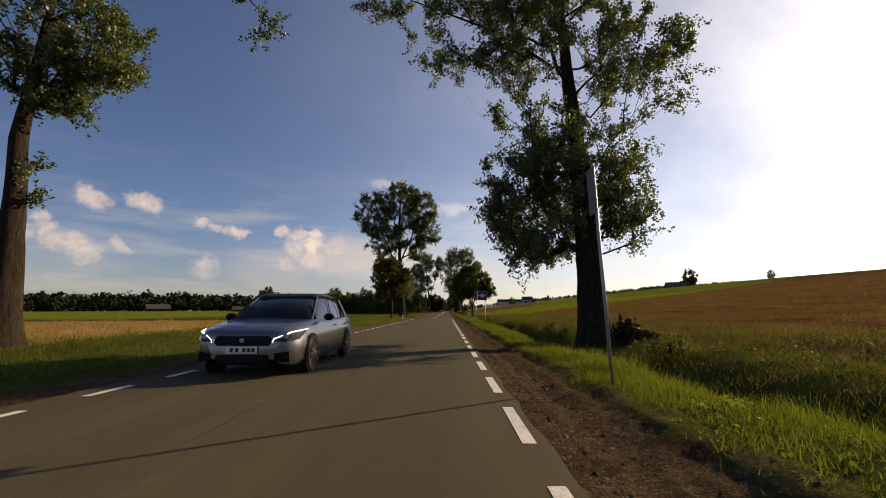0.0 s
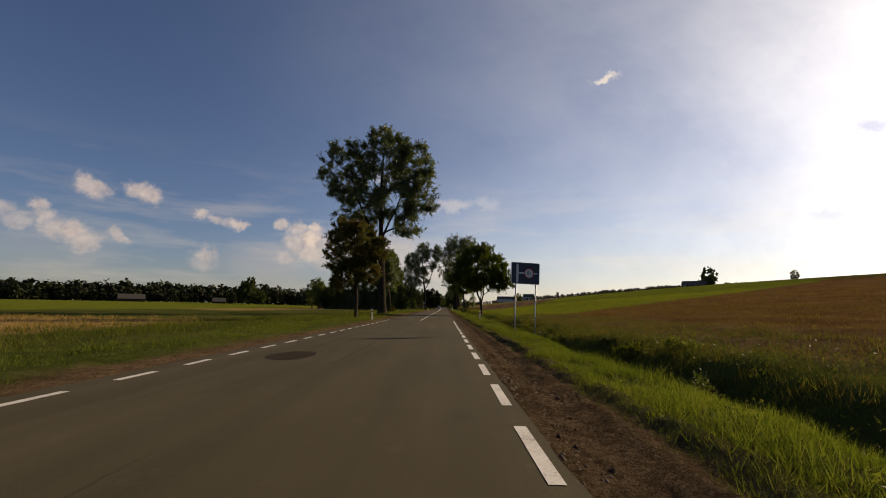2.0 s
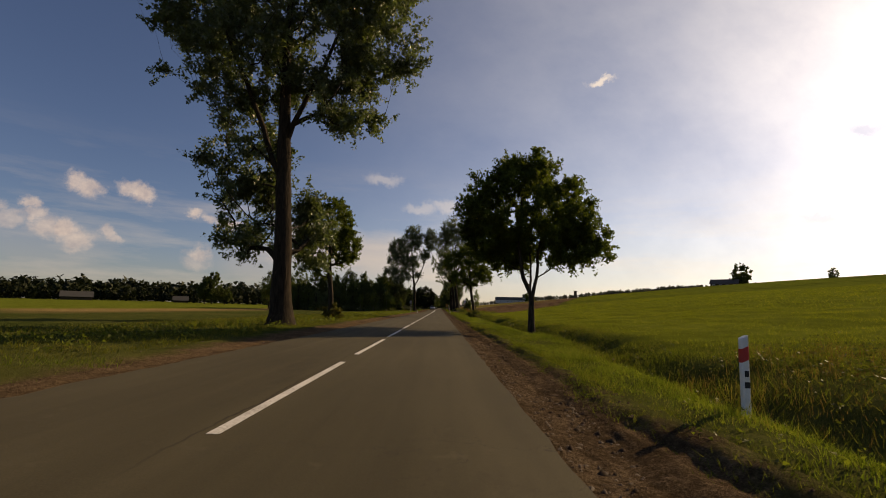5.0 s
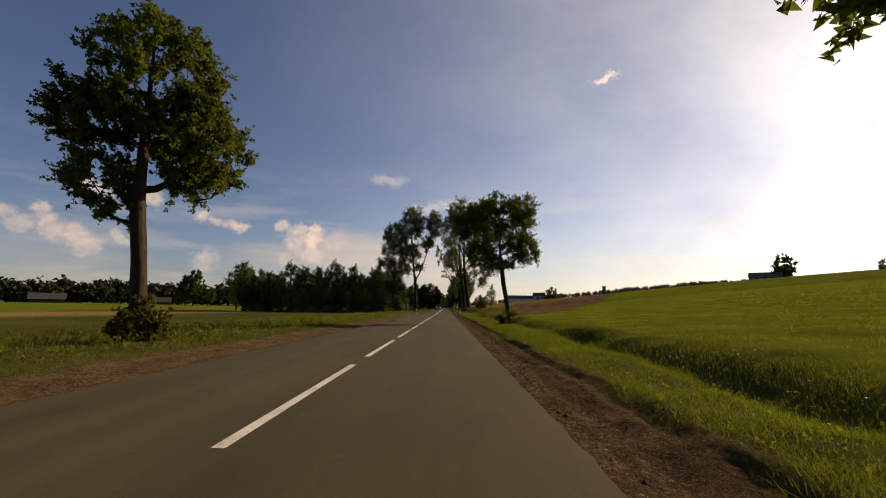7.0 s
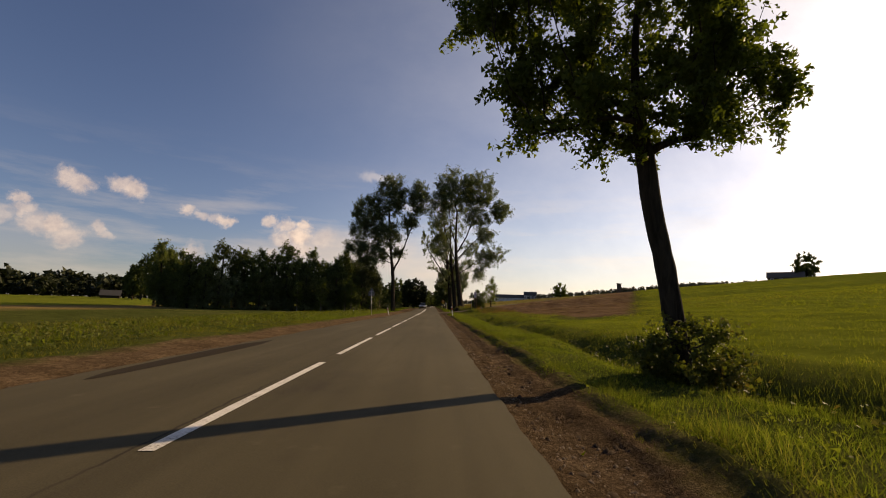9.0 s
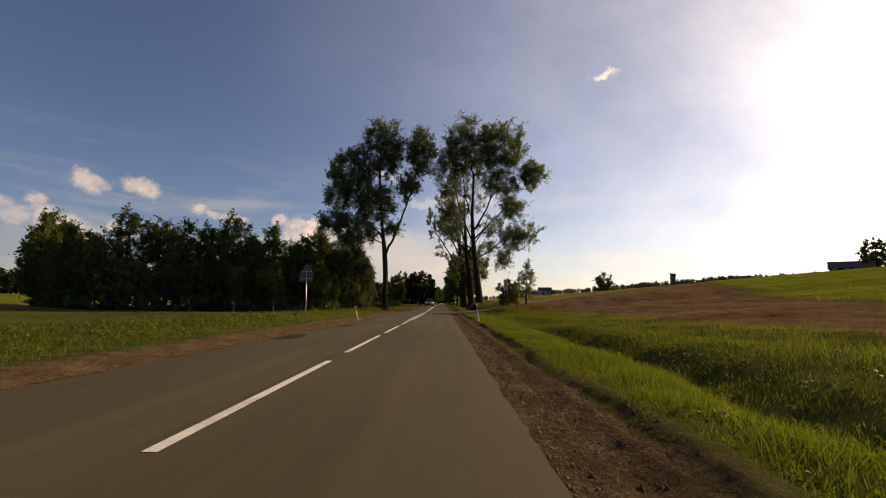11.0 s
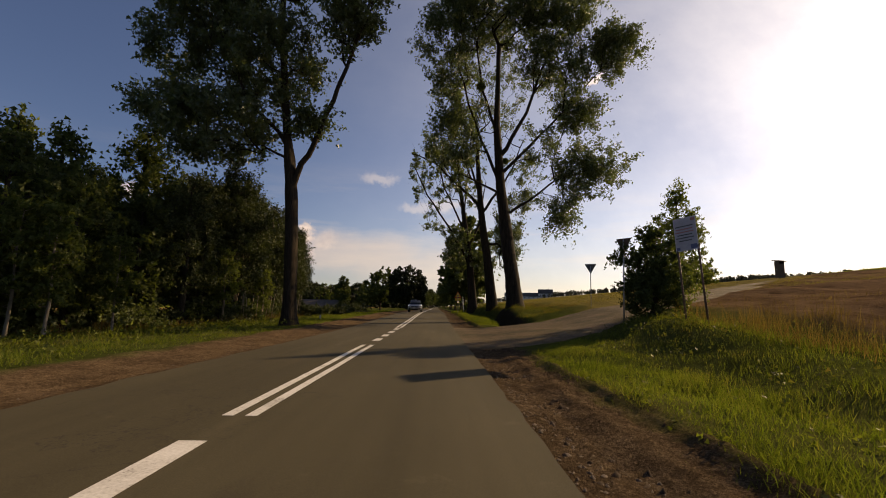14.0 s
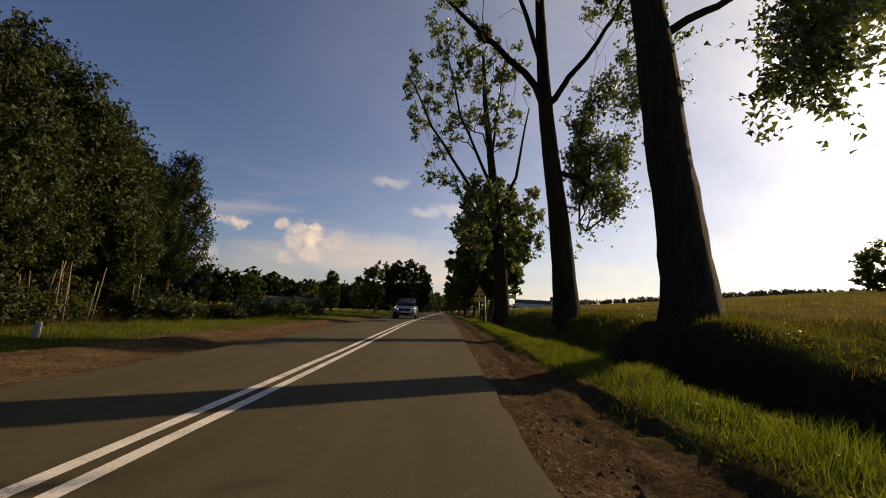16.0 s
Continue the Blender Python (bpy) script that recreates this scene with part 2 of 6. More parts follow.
def ground_material():
    """One sheet: dirt shoulders, verge, and fields that change along and across the road."""
    m, k = material("ground")
    p = place(k)
    sep = k.add("ShaderNodeSeparateXYZ")
    k.link(p, sep.inputs[0])
    wob = k.math("MULTIPLY", k.math("SUBTRACT", k.noise(p, 0.7, 5.0, 0.65), 0.5), 1.6)
    big = k.math("MULTIPLY", k.math("SUBTRACT", k.noise(p, 0.035, 4.0), 0.5), 14.0)
    x = k.math("ADD", sep.outputs[0], wob)
    xs = k.math("ADD", x, k.math("MULTIPLY", big, 0.14))
    n1, n2, n3 = k.noise(p, 1.3, 6.0, 0.65), k.noise(p, 11.0, 6.0, 0.78), k.noise(p, 0.09, 4.0)
    mixn = k.math("ADD", k.math("MULTIPLY", n1, 0.5), k.math("MULTIPLY", n2, 0.5))
    grass = k.ramp(mixn, [(0.3, (0.025, 0.032, 0.009)), (0.5, (0.052, 0.065, 0.016)), (0.7, (0.098, 0.106, 0.033))])
    grass = k.mix(k.rng(n3, 0.4, 0.65, 0.0, 0.28), grass, (0.15, 0.13, 0.045))
    n4 = k.noise(p, 46.0, 4.0, 0.7)
    crumb = k.math("ADD", k.math("MULTIPLY", n1, 0.25), k.math("ADD", k.math("MULTIPLY", n2, 0.4), k.math("MULTIPLY", n4, 0.35)))
    dirt = k.ramp(crumb, [(0.36, (0.018, 0.012, 0.008)), (0.5, (0.07, 0.049, 0.03)), (0.64, (0.18, 0.13, 0.085))])
    clod = k.noise(k.vmath("MULTIPLY", p, (1.0, 0.45, 1.0)), 0.4, 9.0, 0.74)
    tilled = k.math("ADD", k.math("MULTIPLY", mixn, 0.4), k.math("MULTIPLY", clod, 0.6))
    rows = k.noise(k.vmath("MULTIPLY", p, (0.25, 2.2, 1)), 1.0, 5.0, 0.7)
    wheat = k.ramp(k.math("ADD", k.math("MULTIPLY", rows, 0.5), k.math("MULTIPLY", mixn, 0.5)), [(0.34, (0.17, 0.1, 0.035)), (0.52, (0.31, 0.2, 0.085)), (0.68, (0.43, 0.3, 0.14))])
    stubble = k.ramp(tilled, [(0.36, (0.07, 0.036, 0.015)), (0.51, (0.13, 0.072, 0.03)), (0.7, (0.2, 0.118, 0.052))])
    clover = k.ramp(tilled, [(0.3, (0.06, 0.075, 0.01)), (0.52, (0.125, 0.145, 0.02)), (0.7, (0.2, 0.21, 0.04))])
    soil = k.ramp(tilled, [(0.38, (0.05, 0.031, 0.018)), (0.52, (0.135, 0.088, 0.052)), (0.64, (0.22, 0.145, 0.088))])
    ripe = k.ramp(tilled, [(0.3, (0.095, 0.083, 0.027)), (0.55, (0.165, 0.135, 0.05)), (0.72, (0.24, 0.19, 0.082))])

    def between(v, a, b, soft):
        return k.math("MULTIPLY", k.rng(v, a - soft, a + soft), k.rng(v, b - soft, b + soft, 1.0, 0.0))

    col = grass
    # fields on the rising side; their borders run at a slant to the road
    sx, sy = sep.outputs[0], sep.outputs[1]
    first = k.math("SUBTRACT", sy, k.math("MULTIPLY", k.math("MAXIMUM", k.math("SUBTRACT", sx, 12.0), 0.0), 0.95))
    third = k.math("SUBTRACT", sy, k.math("MAXIMUM", k.math("ADD", k.math("MULTIPLY", sx, 2.2), -35.0), 0.0))
    last = k.math("SUBTRACT", sy, k.math("MULTIPLY", k.math("MAXIMUM", k.math("SUBTRACT", sx, 8.0), 0.0), 0.93))
    col = k.mix(k.rng(sx, 7.0, 8.5), col, clover)
    col = k.mix(k.math("MULTIPLY", k.rng(xs, 7.4, 9.0), k.rng(first, 74.0, 68.0)), col, grass)
    col = k.mix(k.math("MULTIPLY", k.rng(xs, 7.6, 9.4), k.rng(first, 74.0, 70.0)), col, soil)
    col = k.mix(k.math("MULTIPLY", k.rng(xs, 11.4, 13.4), k.rng(first, 74.0, 70.0)), col, stubble)
    col = k.mix(k.math("MULTIPLY", k.rng(third, 150.0, 156.0), k.rng(x, 7.0, 7.6)), col, grass)
    col = k.mix(k.math("MULTIPLY", k.rng(xs, 10.4, 12.6), k.rng(third, 154.0, 158.0)), col, soil)
    col = k.mix(k.math("MULTIPLY", k.rng(x, 8.6, 10.6), k.rng(last, 205.0, 210.0)), col, ripe)
    far = k.math("MULTIPLY", k.rng(sep.outputs[0], 95.0, 120.0), k.rng(k.noise(k.vmath("MULTIPLY", p, (1, 0.4, 1)), 0.006, 2.0), 0.45, 0.55))
    col = k.mix(far, col, grass)
    # fields on the low side
    left = k.math("MULTIPLY", sep.outputs[0], -1.0)
    lw = k.math("ADD", left, wob)
    col = k.mix(k.math("MULTIPLY", k.rng(lw, 16.0, 19.0), k.rng(sep.outputs[1], 60.0, 66.0, 1.0, 0.0)), col, wheat)
    col = k.mix(k.math("MULTIPLY", k.rng(lw, 36.0, 46.0, 0.0, 0.75), between(k.math("SUBTRACT", sy, k.math("MULTIPLY", left, 0.6)), 88.0, 600.0, 5.0)), col, wheat)
    col = k.mix(k.math("MULTIPLY", k.rng(lw, 52.0, 60.0), between(k.math("ADD", sep.outputs[1], big), 20.0, 900.0, 20.0)), col, clover)
    # dirt shoulders
    col = k.mix(k.math("MULTIPLY", k.rng(k.math("SUBTRACT", x, k.rng(sy, 150.0, 172.0, 0.0, 0.22)), 2.75, 2.2), k.rng(sep.outputs[0], -2.0, -1.9)), col, dirt)
    # the hole beside the side road gets a darker brown ramp than the shoulders
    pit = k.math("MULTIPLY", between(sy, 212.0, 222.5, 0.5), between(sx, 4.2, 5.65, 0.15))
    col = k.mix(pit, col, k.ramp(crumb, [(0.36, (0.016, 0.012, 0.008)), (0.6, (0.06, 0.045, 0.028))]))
    clay = k.ramp(crumb, [(0.36, (0.03, 0.021, 0.013)), (0.5, (0.098, 0.067, 0.04)), (0.64, (0.23, 0.16, 0.1))])
    worn = k.math("ADD", x, k.math("MULTIPLY", k.rng(sy, 74.0, 92.0), 0.65))
    col = k.mix(k.math("MULTIPLY", k.rng(worn, -6.35, -5.7), k.rng(sep.outputs[0], -2.0, -2.1)), col, clay)
    bay = k.math("MULTIPLY", between(sep.outputs[1], 203.0, 228.0, 5.0), k.math("MULTIPLY", k.rng(x, -7.6, -7.0), k.rng(sep.outputs[0], -2.0, -2.1)))
    col = k.mix(bay, col, clay)
    finish(k, col, 0.95, k.math("ADD", k.math("MULTIPLY", n1, 0.4), k.math("ADD", k.math("MULTIPLY", n2, 0.6), k.math("MULTIPLY", n4, 0.35))), 0.9, 0.1, Specular_IOR_Level=0.0)
    return m


def blade_material(name, dark, light, dry):
    m, k = material(name)
    isl = k.add("ShaderNodeNewGeometry").outputs["Random Per Island"]
    p = place(k)
    f = k.math("ADD", k.math("MULTIPLY", isl, 0.42), k.math("ADD", k.math("MULTIPLY", k.noise(p, 0.35, 4.0), 0.5), k.math("MULTIPLY", k.noise(p, 2.4, 3.0), 0.36)))
    col = k.ramp(f, [(0.3, dark), (0.66, light), (0.98, dry)])
    d = k.add("ShaderNodeBsdfDiffuse")
    k.link(col, d.inputs[0])
    t = k.add("ShaderNodeBsdfTranslucent")
    k.link(k.mix(1.0, col, (1.2, 1.2, 0.6), "MULTIPLY"), t.inputs[0])
    mixer = k.add("ShaderNodeMixShader")
    mixer.inputs[0].default_value = 0.5
    k.link(d.outputs[0], mixer.inputs[1])
    k.link(t.outputs[0], mixer.inputs[2])
    k.link(mixer.outputs[0], k.add("ShaderNodeOutputMaterial").inputs[0])
    return m


ASPHALT, DUSTY, PAINT, GROUND = asphalt_material(), asphalt_material("dusty_asphalt", 0.75), paint_material(), ground_material()
BARK = bark_material("poplar_bark", (0.013, 0.01, 0.007), (0.05, 0.038, 0.026))
BARK_SMOOTH = bark_material("grey_bark", (0.018, 0.014, 0.01), (0.062, 0.05, 0.036))
POPLAR = leaf_material("poplar_leaves", (0.042, 0.058, 0.028), (0.115, 0.138, 0.068), None, 0.4, 0.45)
MAPLE = leaf_material("maple_leaves", (0.036, 0.052, 0.012), (0.105, 0.128, 0.028))
RUSTY = leaf_material("turning_leaves", (0.036, 0.038, 0.013), (0.085, 0.08, 0.022), (0.14, 0.072, 0.022), 0.35)
BRUSH = leaf_material("brushwood", (0.02, 0.013, 0.008), (0.06, 0.042, 0.026), None, 0.05)
BIRCH_LEAVES = leaf_material("birch_leaves", (0.05, 0.065, 0.02), (0.13, 0.15, 0.05), None, 0.5)
# greyer and lighter than near foliage: distance haze is put into this colour
HAZED_LEAVES = leaf_material("hazed_ridge_leaves", (0.045, 0.047, 0.036), (0.1, 0.1, 0.076), None, 0.1)
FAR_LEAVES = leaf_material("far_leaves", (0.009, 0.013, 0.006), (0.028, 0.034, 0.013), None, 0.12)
WOODS_PALE = leaf_material("paler_woods_leaves", (0.04, 0.055, 0.02), (0.12, 0.138, 0.052), None, 0.5)
# pale front growth, lifted further: skylight on the wood's near face is coloured in
SKYLIT_WOODS = leaf_material("skylit_woods_leaves", (0.07, 0.085, 0.045), (0.165, 0.185, 0.1), None, 0.4)
WOODS = leaf_material("woods_leaves", (0.028, 0.041, 0.016), (0.092, 0.108, 0.04), None, 0.42)
# darker copy of the woods leaves, with the roadside trees' shade in its colour
SHADED_WOODS = leaf_material("shaded_woods_leaves", (0.02, 0.028, 0.013), (0.068, 0.08, 0.036), None, 0.22)
MEADOW = blade_material("meadow_grass", (0.04, 0.048, 0.01), (0.108, 0.118, 0.023), (0.2, 0.165, 0.055))
BLADES = blade_material("verge_grass", (0.034, 0.05, 0.009), (0.108, 0.146, 0.025), (0.2, 0.185, 0.062))
HERB = leaf_material("weed_leaves", (0.035, 0.046, 0.01), (0.135, 0.15, 0.03), None, 0.5)
WEED = leaf_material("ditch_weed_leaves", (0.022, 0.03, 0.008), (0.08, 0.09, 0.022), (0.12, 0.09, 0.03), 0.35)
RANK = blade_material("rank_grass", (0.032, 0.043, 0.009), (0.086, 0.106, 0.02), (0.18, 0.155, 0.05))
DRY = blade_material("dry_grass", (0.048, 0.034, 0.015), (0.098, 0.069, 0.031), (0.17, 0.122, 0.056))
WHEAT = blade_material("ripe_wheat", (0.16, 0.11, 0.035), (0.27, 0.19, 0.07), (0.4, 0.29, 0.12))
OLIVE = blade_material("olive_grass", (0.078, 0.074, 0.025), (0.14, 0.122, 0.046), (0.22, 0.175, 0.078))
CROP = blade_material("field_crop", (0.06, 0.08, 0.01), (0.135, 0.16, 0.022), (0.24, 0.22, 0.05))
STEEL = plain("galvanised_steel", (0.36, 0.36, 0.36), 0.5, 0.7)
SIGN_BACK = plain("sign_back_grey", (0.1, 0.1, 0.1), 0.6, 0.25)
WHITE = plain("white_paint", (0.75, 0.74, 0.7), 0.55, vary=0.12)
RED = plain("red_paint", (0.5, 0.03, 0.025), 0.5, vary=0.15)
YELLOW = plain("yellow_sheeting", (0.75, 0.42, 0.02), 0.45, vary=0.12)
BLACK = plain("black_paint", (0.015, 0.015, 0.015), 0.5)
TAR = plain("tar_patch", (0.036, 0.029, 0.02), 0.8, vary=0.3, scale=9, bump=0.4, Specular_IOR_Level=0.02)
STONE = plain("gravel_stone", (0.095, 0.067, 0.043), 0.95, vary=0.45, scale=20, bump=0.5)
CLOD = plain("earth_clod", (0.05, 0.034, 0.022), 0.95, vary=0.5, scale=18, bump=0.6, Specular_IOR_Level=0.05)
WOOD = plain("weathered_wood", (0.1, 0.075, 0.05), 0.85, vary=0.35, scale=14, bump=0.5)


# ================= mesh helpers =================
def mesh_from(name, verts, faces_per, faces, mats):
    """A mesh from numpy arrays; every face has faces_per corners."""
    me = bpy.data.meshes.new(name)
    v, f = np.asarray(verts, np.float32), np.asarray(faces, np.int32)
    me.vertices.add(len(v))
    me.vertices.foreach_set("co", v.ravel())
    me.loops.add(f.size)
    me.loops.foreach_set("vertex_index", f.ravel())
    me.polygons.add(len(f))
    me.polygons.foreach_set("loop_start", np.arange(0, f.size, faces_per, dtype=np.int32))
    for m in mats if isinstance(mats, (list, tuple)) else [mats]:
        me.materials.append(m)
    me.update(calc_edges=True)
    return me


def smooth(me):
    me.polygons.foreach_set("use_smooth", np.ones(len(me.polygons), bool))
    return me


def part(name, bm, mat, parent=None, label="", shade=False):
    """Links a bmesh as one mesh object under a thing or under a part."""
    me = bpy.data.meshes.new(name)
    bm.normal_update()
    bm.to_mesh(me)
    bm.free()
    for m in mat if isinstance(mat, (list, tuple)) else [mat]:
        me.materials.append(m)
    if shade:
        smooth(me)
    ob = new(name, me)
    ob.parent = parent
    return tagged(ob, label)


def thing(name, m, label, category, group="", kind=""):
    ob = new(name)
    ob.empty_display_size = 0.2
    ob.matrix_world = m
    return tagged(ob, label, category, group, kind)


def box(sx, sy, sz, at=(0, 0, 0), bevel=0.0, turn=None):
    bm = bmesh.new()
    bmesh.ops.create_cube(bm, size=1.0)
    bmesh.ops.scale(bm, vec=(sx, sy, sz), verts=bm.verts)
    if bevel:
        bmesh.ops.bevel(bm, geom=bm.edges[:], offset=bevel, segments=2, affect="EDGES")
    if turn is not None:
        bmesh.ops.transform(bm, matrix=turn, verts=bm.verts)
    bmesh.ops.translate(bm, vec=at, verts=bm.verts)
    return bm


def rod(r0, r1, z0, z1, sides=12, at=(0, 0), bevel=0.0):
    bm = bmesh.new()
    bmesh.ops.create_cone(bm, cap_ends=True, segments=sides, radius1=r0, radius2=r1, depth=z1 - z0)
    bmesh.ops.translate(bm, vec=(at[0], at[1], (z0 + z1) / 2), verts=bm.verts)
    return bm


def outline(points, depth, bevel=0.0):
    """A plate in the x-z plane with that outline, depth thick along y."""
    bm = bmesh.new()
    vs = [bm.verts.new((x, 0, z)) for x, z in points]
    f = bm.faces.new(vs)
    got = bmesh.ops.extrude_face_region(bm, geom=[f])
    bmesh.ops.translate(bm, vec=(0, depth, 0), verts=[v for v in got["geom"] if isinstance(v, bmesh.types.BMVert)])
    bmesh.ops.recalc_face_normals(bm, faces=bm.faces)
    return bm


def merged(*bms):
    """One bmesh out of several."""
    out = bmesh.new()
    for b in bms:
        me = bpy.data.meshes.new("tmp")
        b.to_mesh(me)
        b.free()
        out.from_mesh(me)
        bpy.data.meshes.remove(me)
    return out


# ================= the lie of the land =================
def step(v, a, b):
    t = np.clip((np.asarray(v, float) - a) / (b - a), 0, 1)
    return t * t * (3 - 2 * t)


def road_z(y):
    return 0.4 * step(y, 204, 246)


def left_edge(y):
    return -4.78 + 0.42 * step(y, 148, 172)


def ditch_x(y):
    return 5.2 + 0.7 * step(y, 70, 90) - 0.4 * step(y, 140, 160) - 0.75 * step(y, 200, 213) + (0.3 * np.sin(y * 0.23 + np.sin(y * 0.09)) + 0.16 * np.sin(y * 0.61)) * step(y, 213, 206)


SIDE_X = (0.0, 1.1, 2.5, 4.0, 6.0, 9.5, 14.0, 40.0, 120.0)
SIDE_FAR = (214.5, 212.6, 211.4, 211.1, 212.0, 214.4, 218.4, 243.0, 318.0)      # edge towards the junction poplars
SIDE_NEAR = (198.0, 199.0, 199.4, 200.4, 202.2, 205.6, 210.4, 236.0, 311.0)     # edge towards the bush


def side_mask(x, y, grow=0.0):
    """1 on the side road, 0 well off it."""
    x, y = np.asarray(x, float), np.asarray(y, float)
    a, b = np.interp(x, SIDE_X, SIDE_NEAR) - grow, np.interp(x, SIDE_X, SIDE_FAR) + grow
    return step(y, a - 0.9, a + 0.1) * step(y, b + 0.9, b - 0.1) * step(x, 0.2, 0.9)


def turf(y):
    """Where the turf begins beside the dirt shoulder."""
    y = np.asarray(y, float)
    return 2.3 + 0.22 * step(y, 150, 172) + 0.1 * np.sin(y * 0.83 + np.sin(y * 0.29)) + 0.03 * np.sin(y * 2.3 + 1.5 * np.sin(y * 0.7))


def land(x, y):
    """Height of the ground."""
    x, y = np.asarray(x, float), np.asarray(y, float)
    e, xd = left_edge(y), ditch_x(y)
    off_side = 1 - side_mask(x, y)
    # rising side
    s = x - 1.1
    beyond = step(y, 212.0, 214.5) * step(y, 264, 248) * off_side
    depth = (0.5 + 0.5 * step(y, 8, 18) * step(y, 60, 42) - 0.38 * step(y, 164, 180) * step(y, 212, 206) + 0.85 * step(y, 212, 213.5) * step(y, 222.5, 220)) * off_side
    ditch = -depth * np.exp(-((x - xd) / (0.95 - 0.43 * step(y, 212, 214) * step(y, 225, 221.5))) ** 2)
    knoll = 0.6 * np.exp(-((x - 7.0) / 1.7) ** 2 - ((y - 198.5) / 4.5) ** 2) * off_side
    bank = knoll + (0.24 * step(x, xd + 0.1, xd + 0.55) + 0.5 * step(y, 216, 219.5) * np.exp(-((x - 6.0) / 1.2) ** 2)) * beyond
    rise = 0.1 * np.clip(x - 6.2, 0, None) - 0.00004 * np.clip(x - 150, 0, None) ** 2
    rise = np.where(x > 260, 0.1 * 253.8 - 0.00004 * 110 ** 2 + 0.03 * (np.clip(x, 260, 900) - 260), rise)
    rise = rise + 0.1 * np.clip(x - 2.0, 0, 8) * step(y, 196, 204) + 0.011 * np.clip(x - 9, 0, 90) * step(y, 214, 236) * step(x, 260, 100)
    lip = 0.11 + 0.025 * np.sin(y * 0.37 + 2 * np.sin(y * 0.11))
    zr = -0.05 - 0.06 * step(s, 0.0, 0.6) * off_side + lip * step(x - turf(y), -0.12, 0.2) * off_side + ditch + bank + rise
    # low side
    t = e - x
    zl = -0.05 - 0.06 * step(t, 0, 0.6) + 0.06 * step(t, 1.2, 2.2) - 0.28 * step(t, 4, 14) + 0.35 * step(t, 60, 400) - 1.3 * np.exp(-((x + 42) / 15) ** 2 - ((y - 325) / 26) ** 2)
    z = np.where(x > -1.8, zr, zl)
    z = np.where((x < 1.1) & (x > e), -0.06, z)
    bumps = 0.07 * (np.sin(x * 0.9 + 1.3 * np.sin(y * 0.33)) * np.sin(y * 0.61 + 0.7 * x) * step(x, 2.4, 3.2)) * off_side + 0.05 * (np.sin(x * 1.7 + np.sin(y * 0.9) * 2) * np.sin(y * 1.3 + x * 0.4)) * step(np.abs(x + 1.8), 4.0, 6.0) * off_side
    wave = 0.9 * np.sin(x * 0.013 + 1.0) * np.sin(y * 0.011) * step(np.abs(x), 60, 200)
    return z + bumps + wave + road_z(y)


def build_ground():
    near = np.concatenate([np.linspace(-30, -8, 23), np.linspace(-7.75, -4.0, 16), np.linspace(-3, 1, 5), np.linspace(1.1, 1.9, 5), np.linspace(2.0, 3.2, 18), np.linspace(3.35, 6.2, 20), np.linspace(6.4, 9, 12), np.linspace(9.5, 30, 32)])
    out = 30 * 1.16 ** np.arange(1, 32)
    xs = np.concatenate([-out[::-1], near, out])
    ys = np.concatenate([-20 * 1.35 ** np.arange(15, 0, -1), np.linspace(-20, 300, 460), 300 + 5 * 1.17 ** np.arange(1, 41)])
    gx, gy = np.meshgrid(xs, ys)
    v = np.stack([gx, gy, land(gx, gy)], -1).reshape(-1, 3)
    n, m = len(ys), len(xs)
    i = (np.arange(n - 1)[:, None] * m + np.arange(m - 1)[None]).ravel()
    f = np.stack([i, i + 1, i + m + 1, i + m], 1)
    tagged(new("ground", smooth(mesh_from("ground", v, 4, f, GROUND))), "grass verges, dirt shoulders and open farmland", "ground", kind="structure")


build_ground()


def bumpy(x, y, seed):
    """Smooth value noise, for small relief."""
    r = np.random.RandomState(seed)
    g = r.uniform(-1, 1, (64, 64))
    xi, yi = np.floor(x).astype(int), np.floor(y).astype(int)
    u, v = x - xi, y - yi
    u, v = u * u * (3 - 2 * u), v * v * (3 - 2 * v)
    a, b, c, d = g[xi % 64, yi % 64], g[(xi + 1) % 64, yi % 64], g[xi % 64, (yi + 1) % 64], g[(xi + 1) % 64, (yi + 1) % 64]
    return (a * (1 - u) + b * u) * (1 - v) + (c * (1 - u) + d * u) * v


def build_shoulder(name, x0, x1, y0, y1, nx, label, seed, rut):
    """Rough dirt beside the asphalt: ruts, clods and crumbled edge as real relief."""
    xs, ys = np.linspace(x0, x1, nx), np.arange(y0, y1, 0.125)
    gx, gy = np.meshgrid(xs, ys)
    rel = 0.025 * bumpy(gx * 1.6, gy * 0.9, seed) + 0.016 * bumpy(gx * 5, gy * 4, seed + 1) + 0.017 * bumpy(gx * 12, gy * 9, seed + 2)
    rel += 0.022 * np.clip(bumpy(gx * 10, gy * 8, seed + 3) - 0.1, 0, 1) * step(np.abs(gx - rut), 0.22, 0.34)
    rel -= 0.028 * np.exp(-((gx - rut) / 0.18) ** 2) - 0.018 * np.exp(-((gx - rut - 0.38) / 0.14) ** 2)
    edge = np.minimum(step(gx, x0, x0 + 0.12), step(gx, x1, x1 - 0.12))
    gone = side_mask(gx, gy)
    z = land(gx, gy) + 0.03 - 0.08 * step(np.abs(gx + 1.83), 3.4, 3.0) + rel * (0.4 + 0.6 * edge) - 0.06 * (1 - edge) - 0.25 * gone
    n, m = len(ys), nx
    i = (np.arange(n - 1)[:, None] * m + np.arange(m - 1)[None]).ravel()
    v = np.stack([gx, gy, z], -1).reshape(-1, 3)
    ob = new(name, smooth(mesh_from(name, v, 4, np.stack([i, i + 1, i + m + 1, i + m], 1), GROUND)))
    tagged(ob, label, "shoulder", kind="structure")


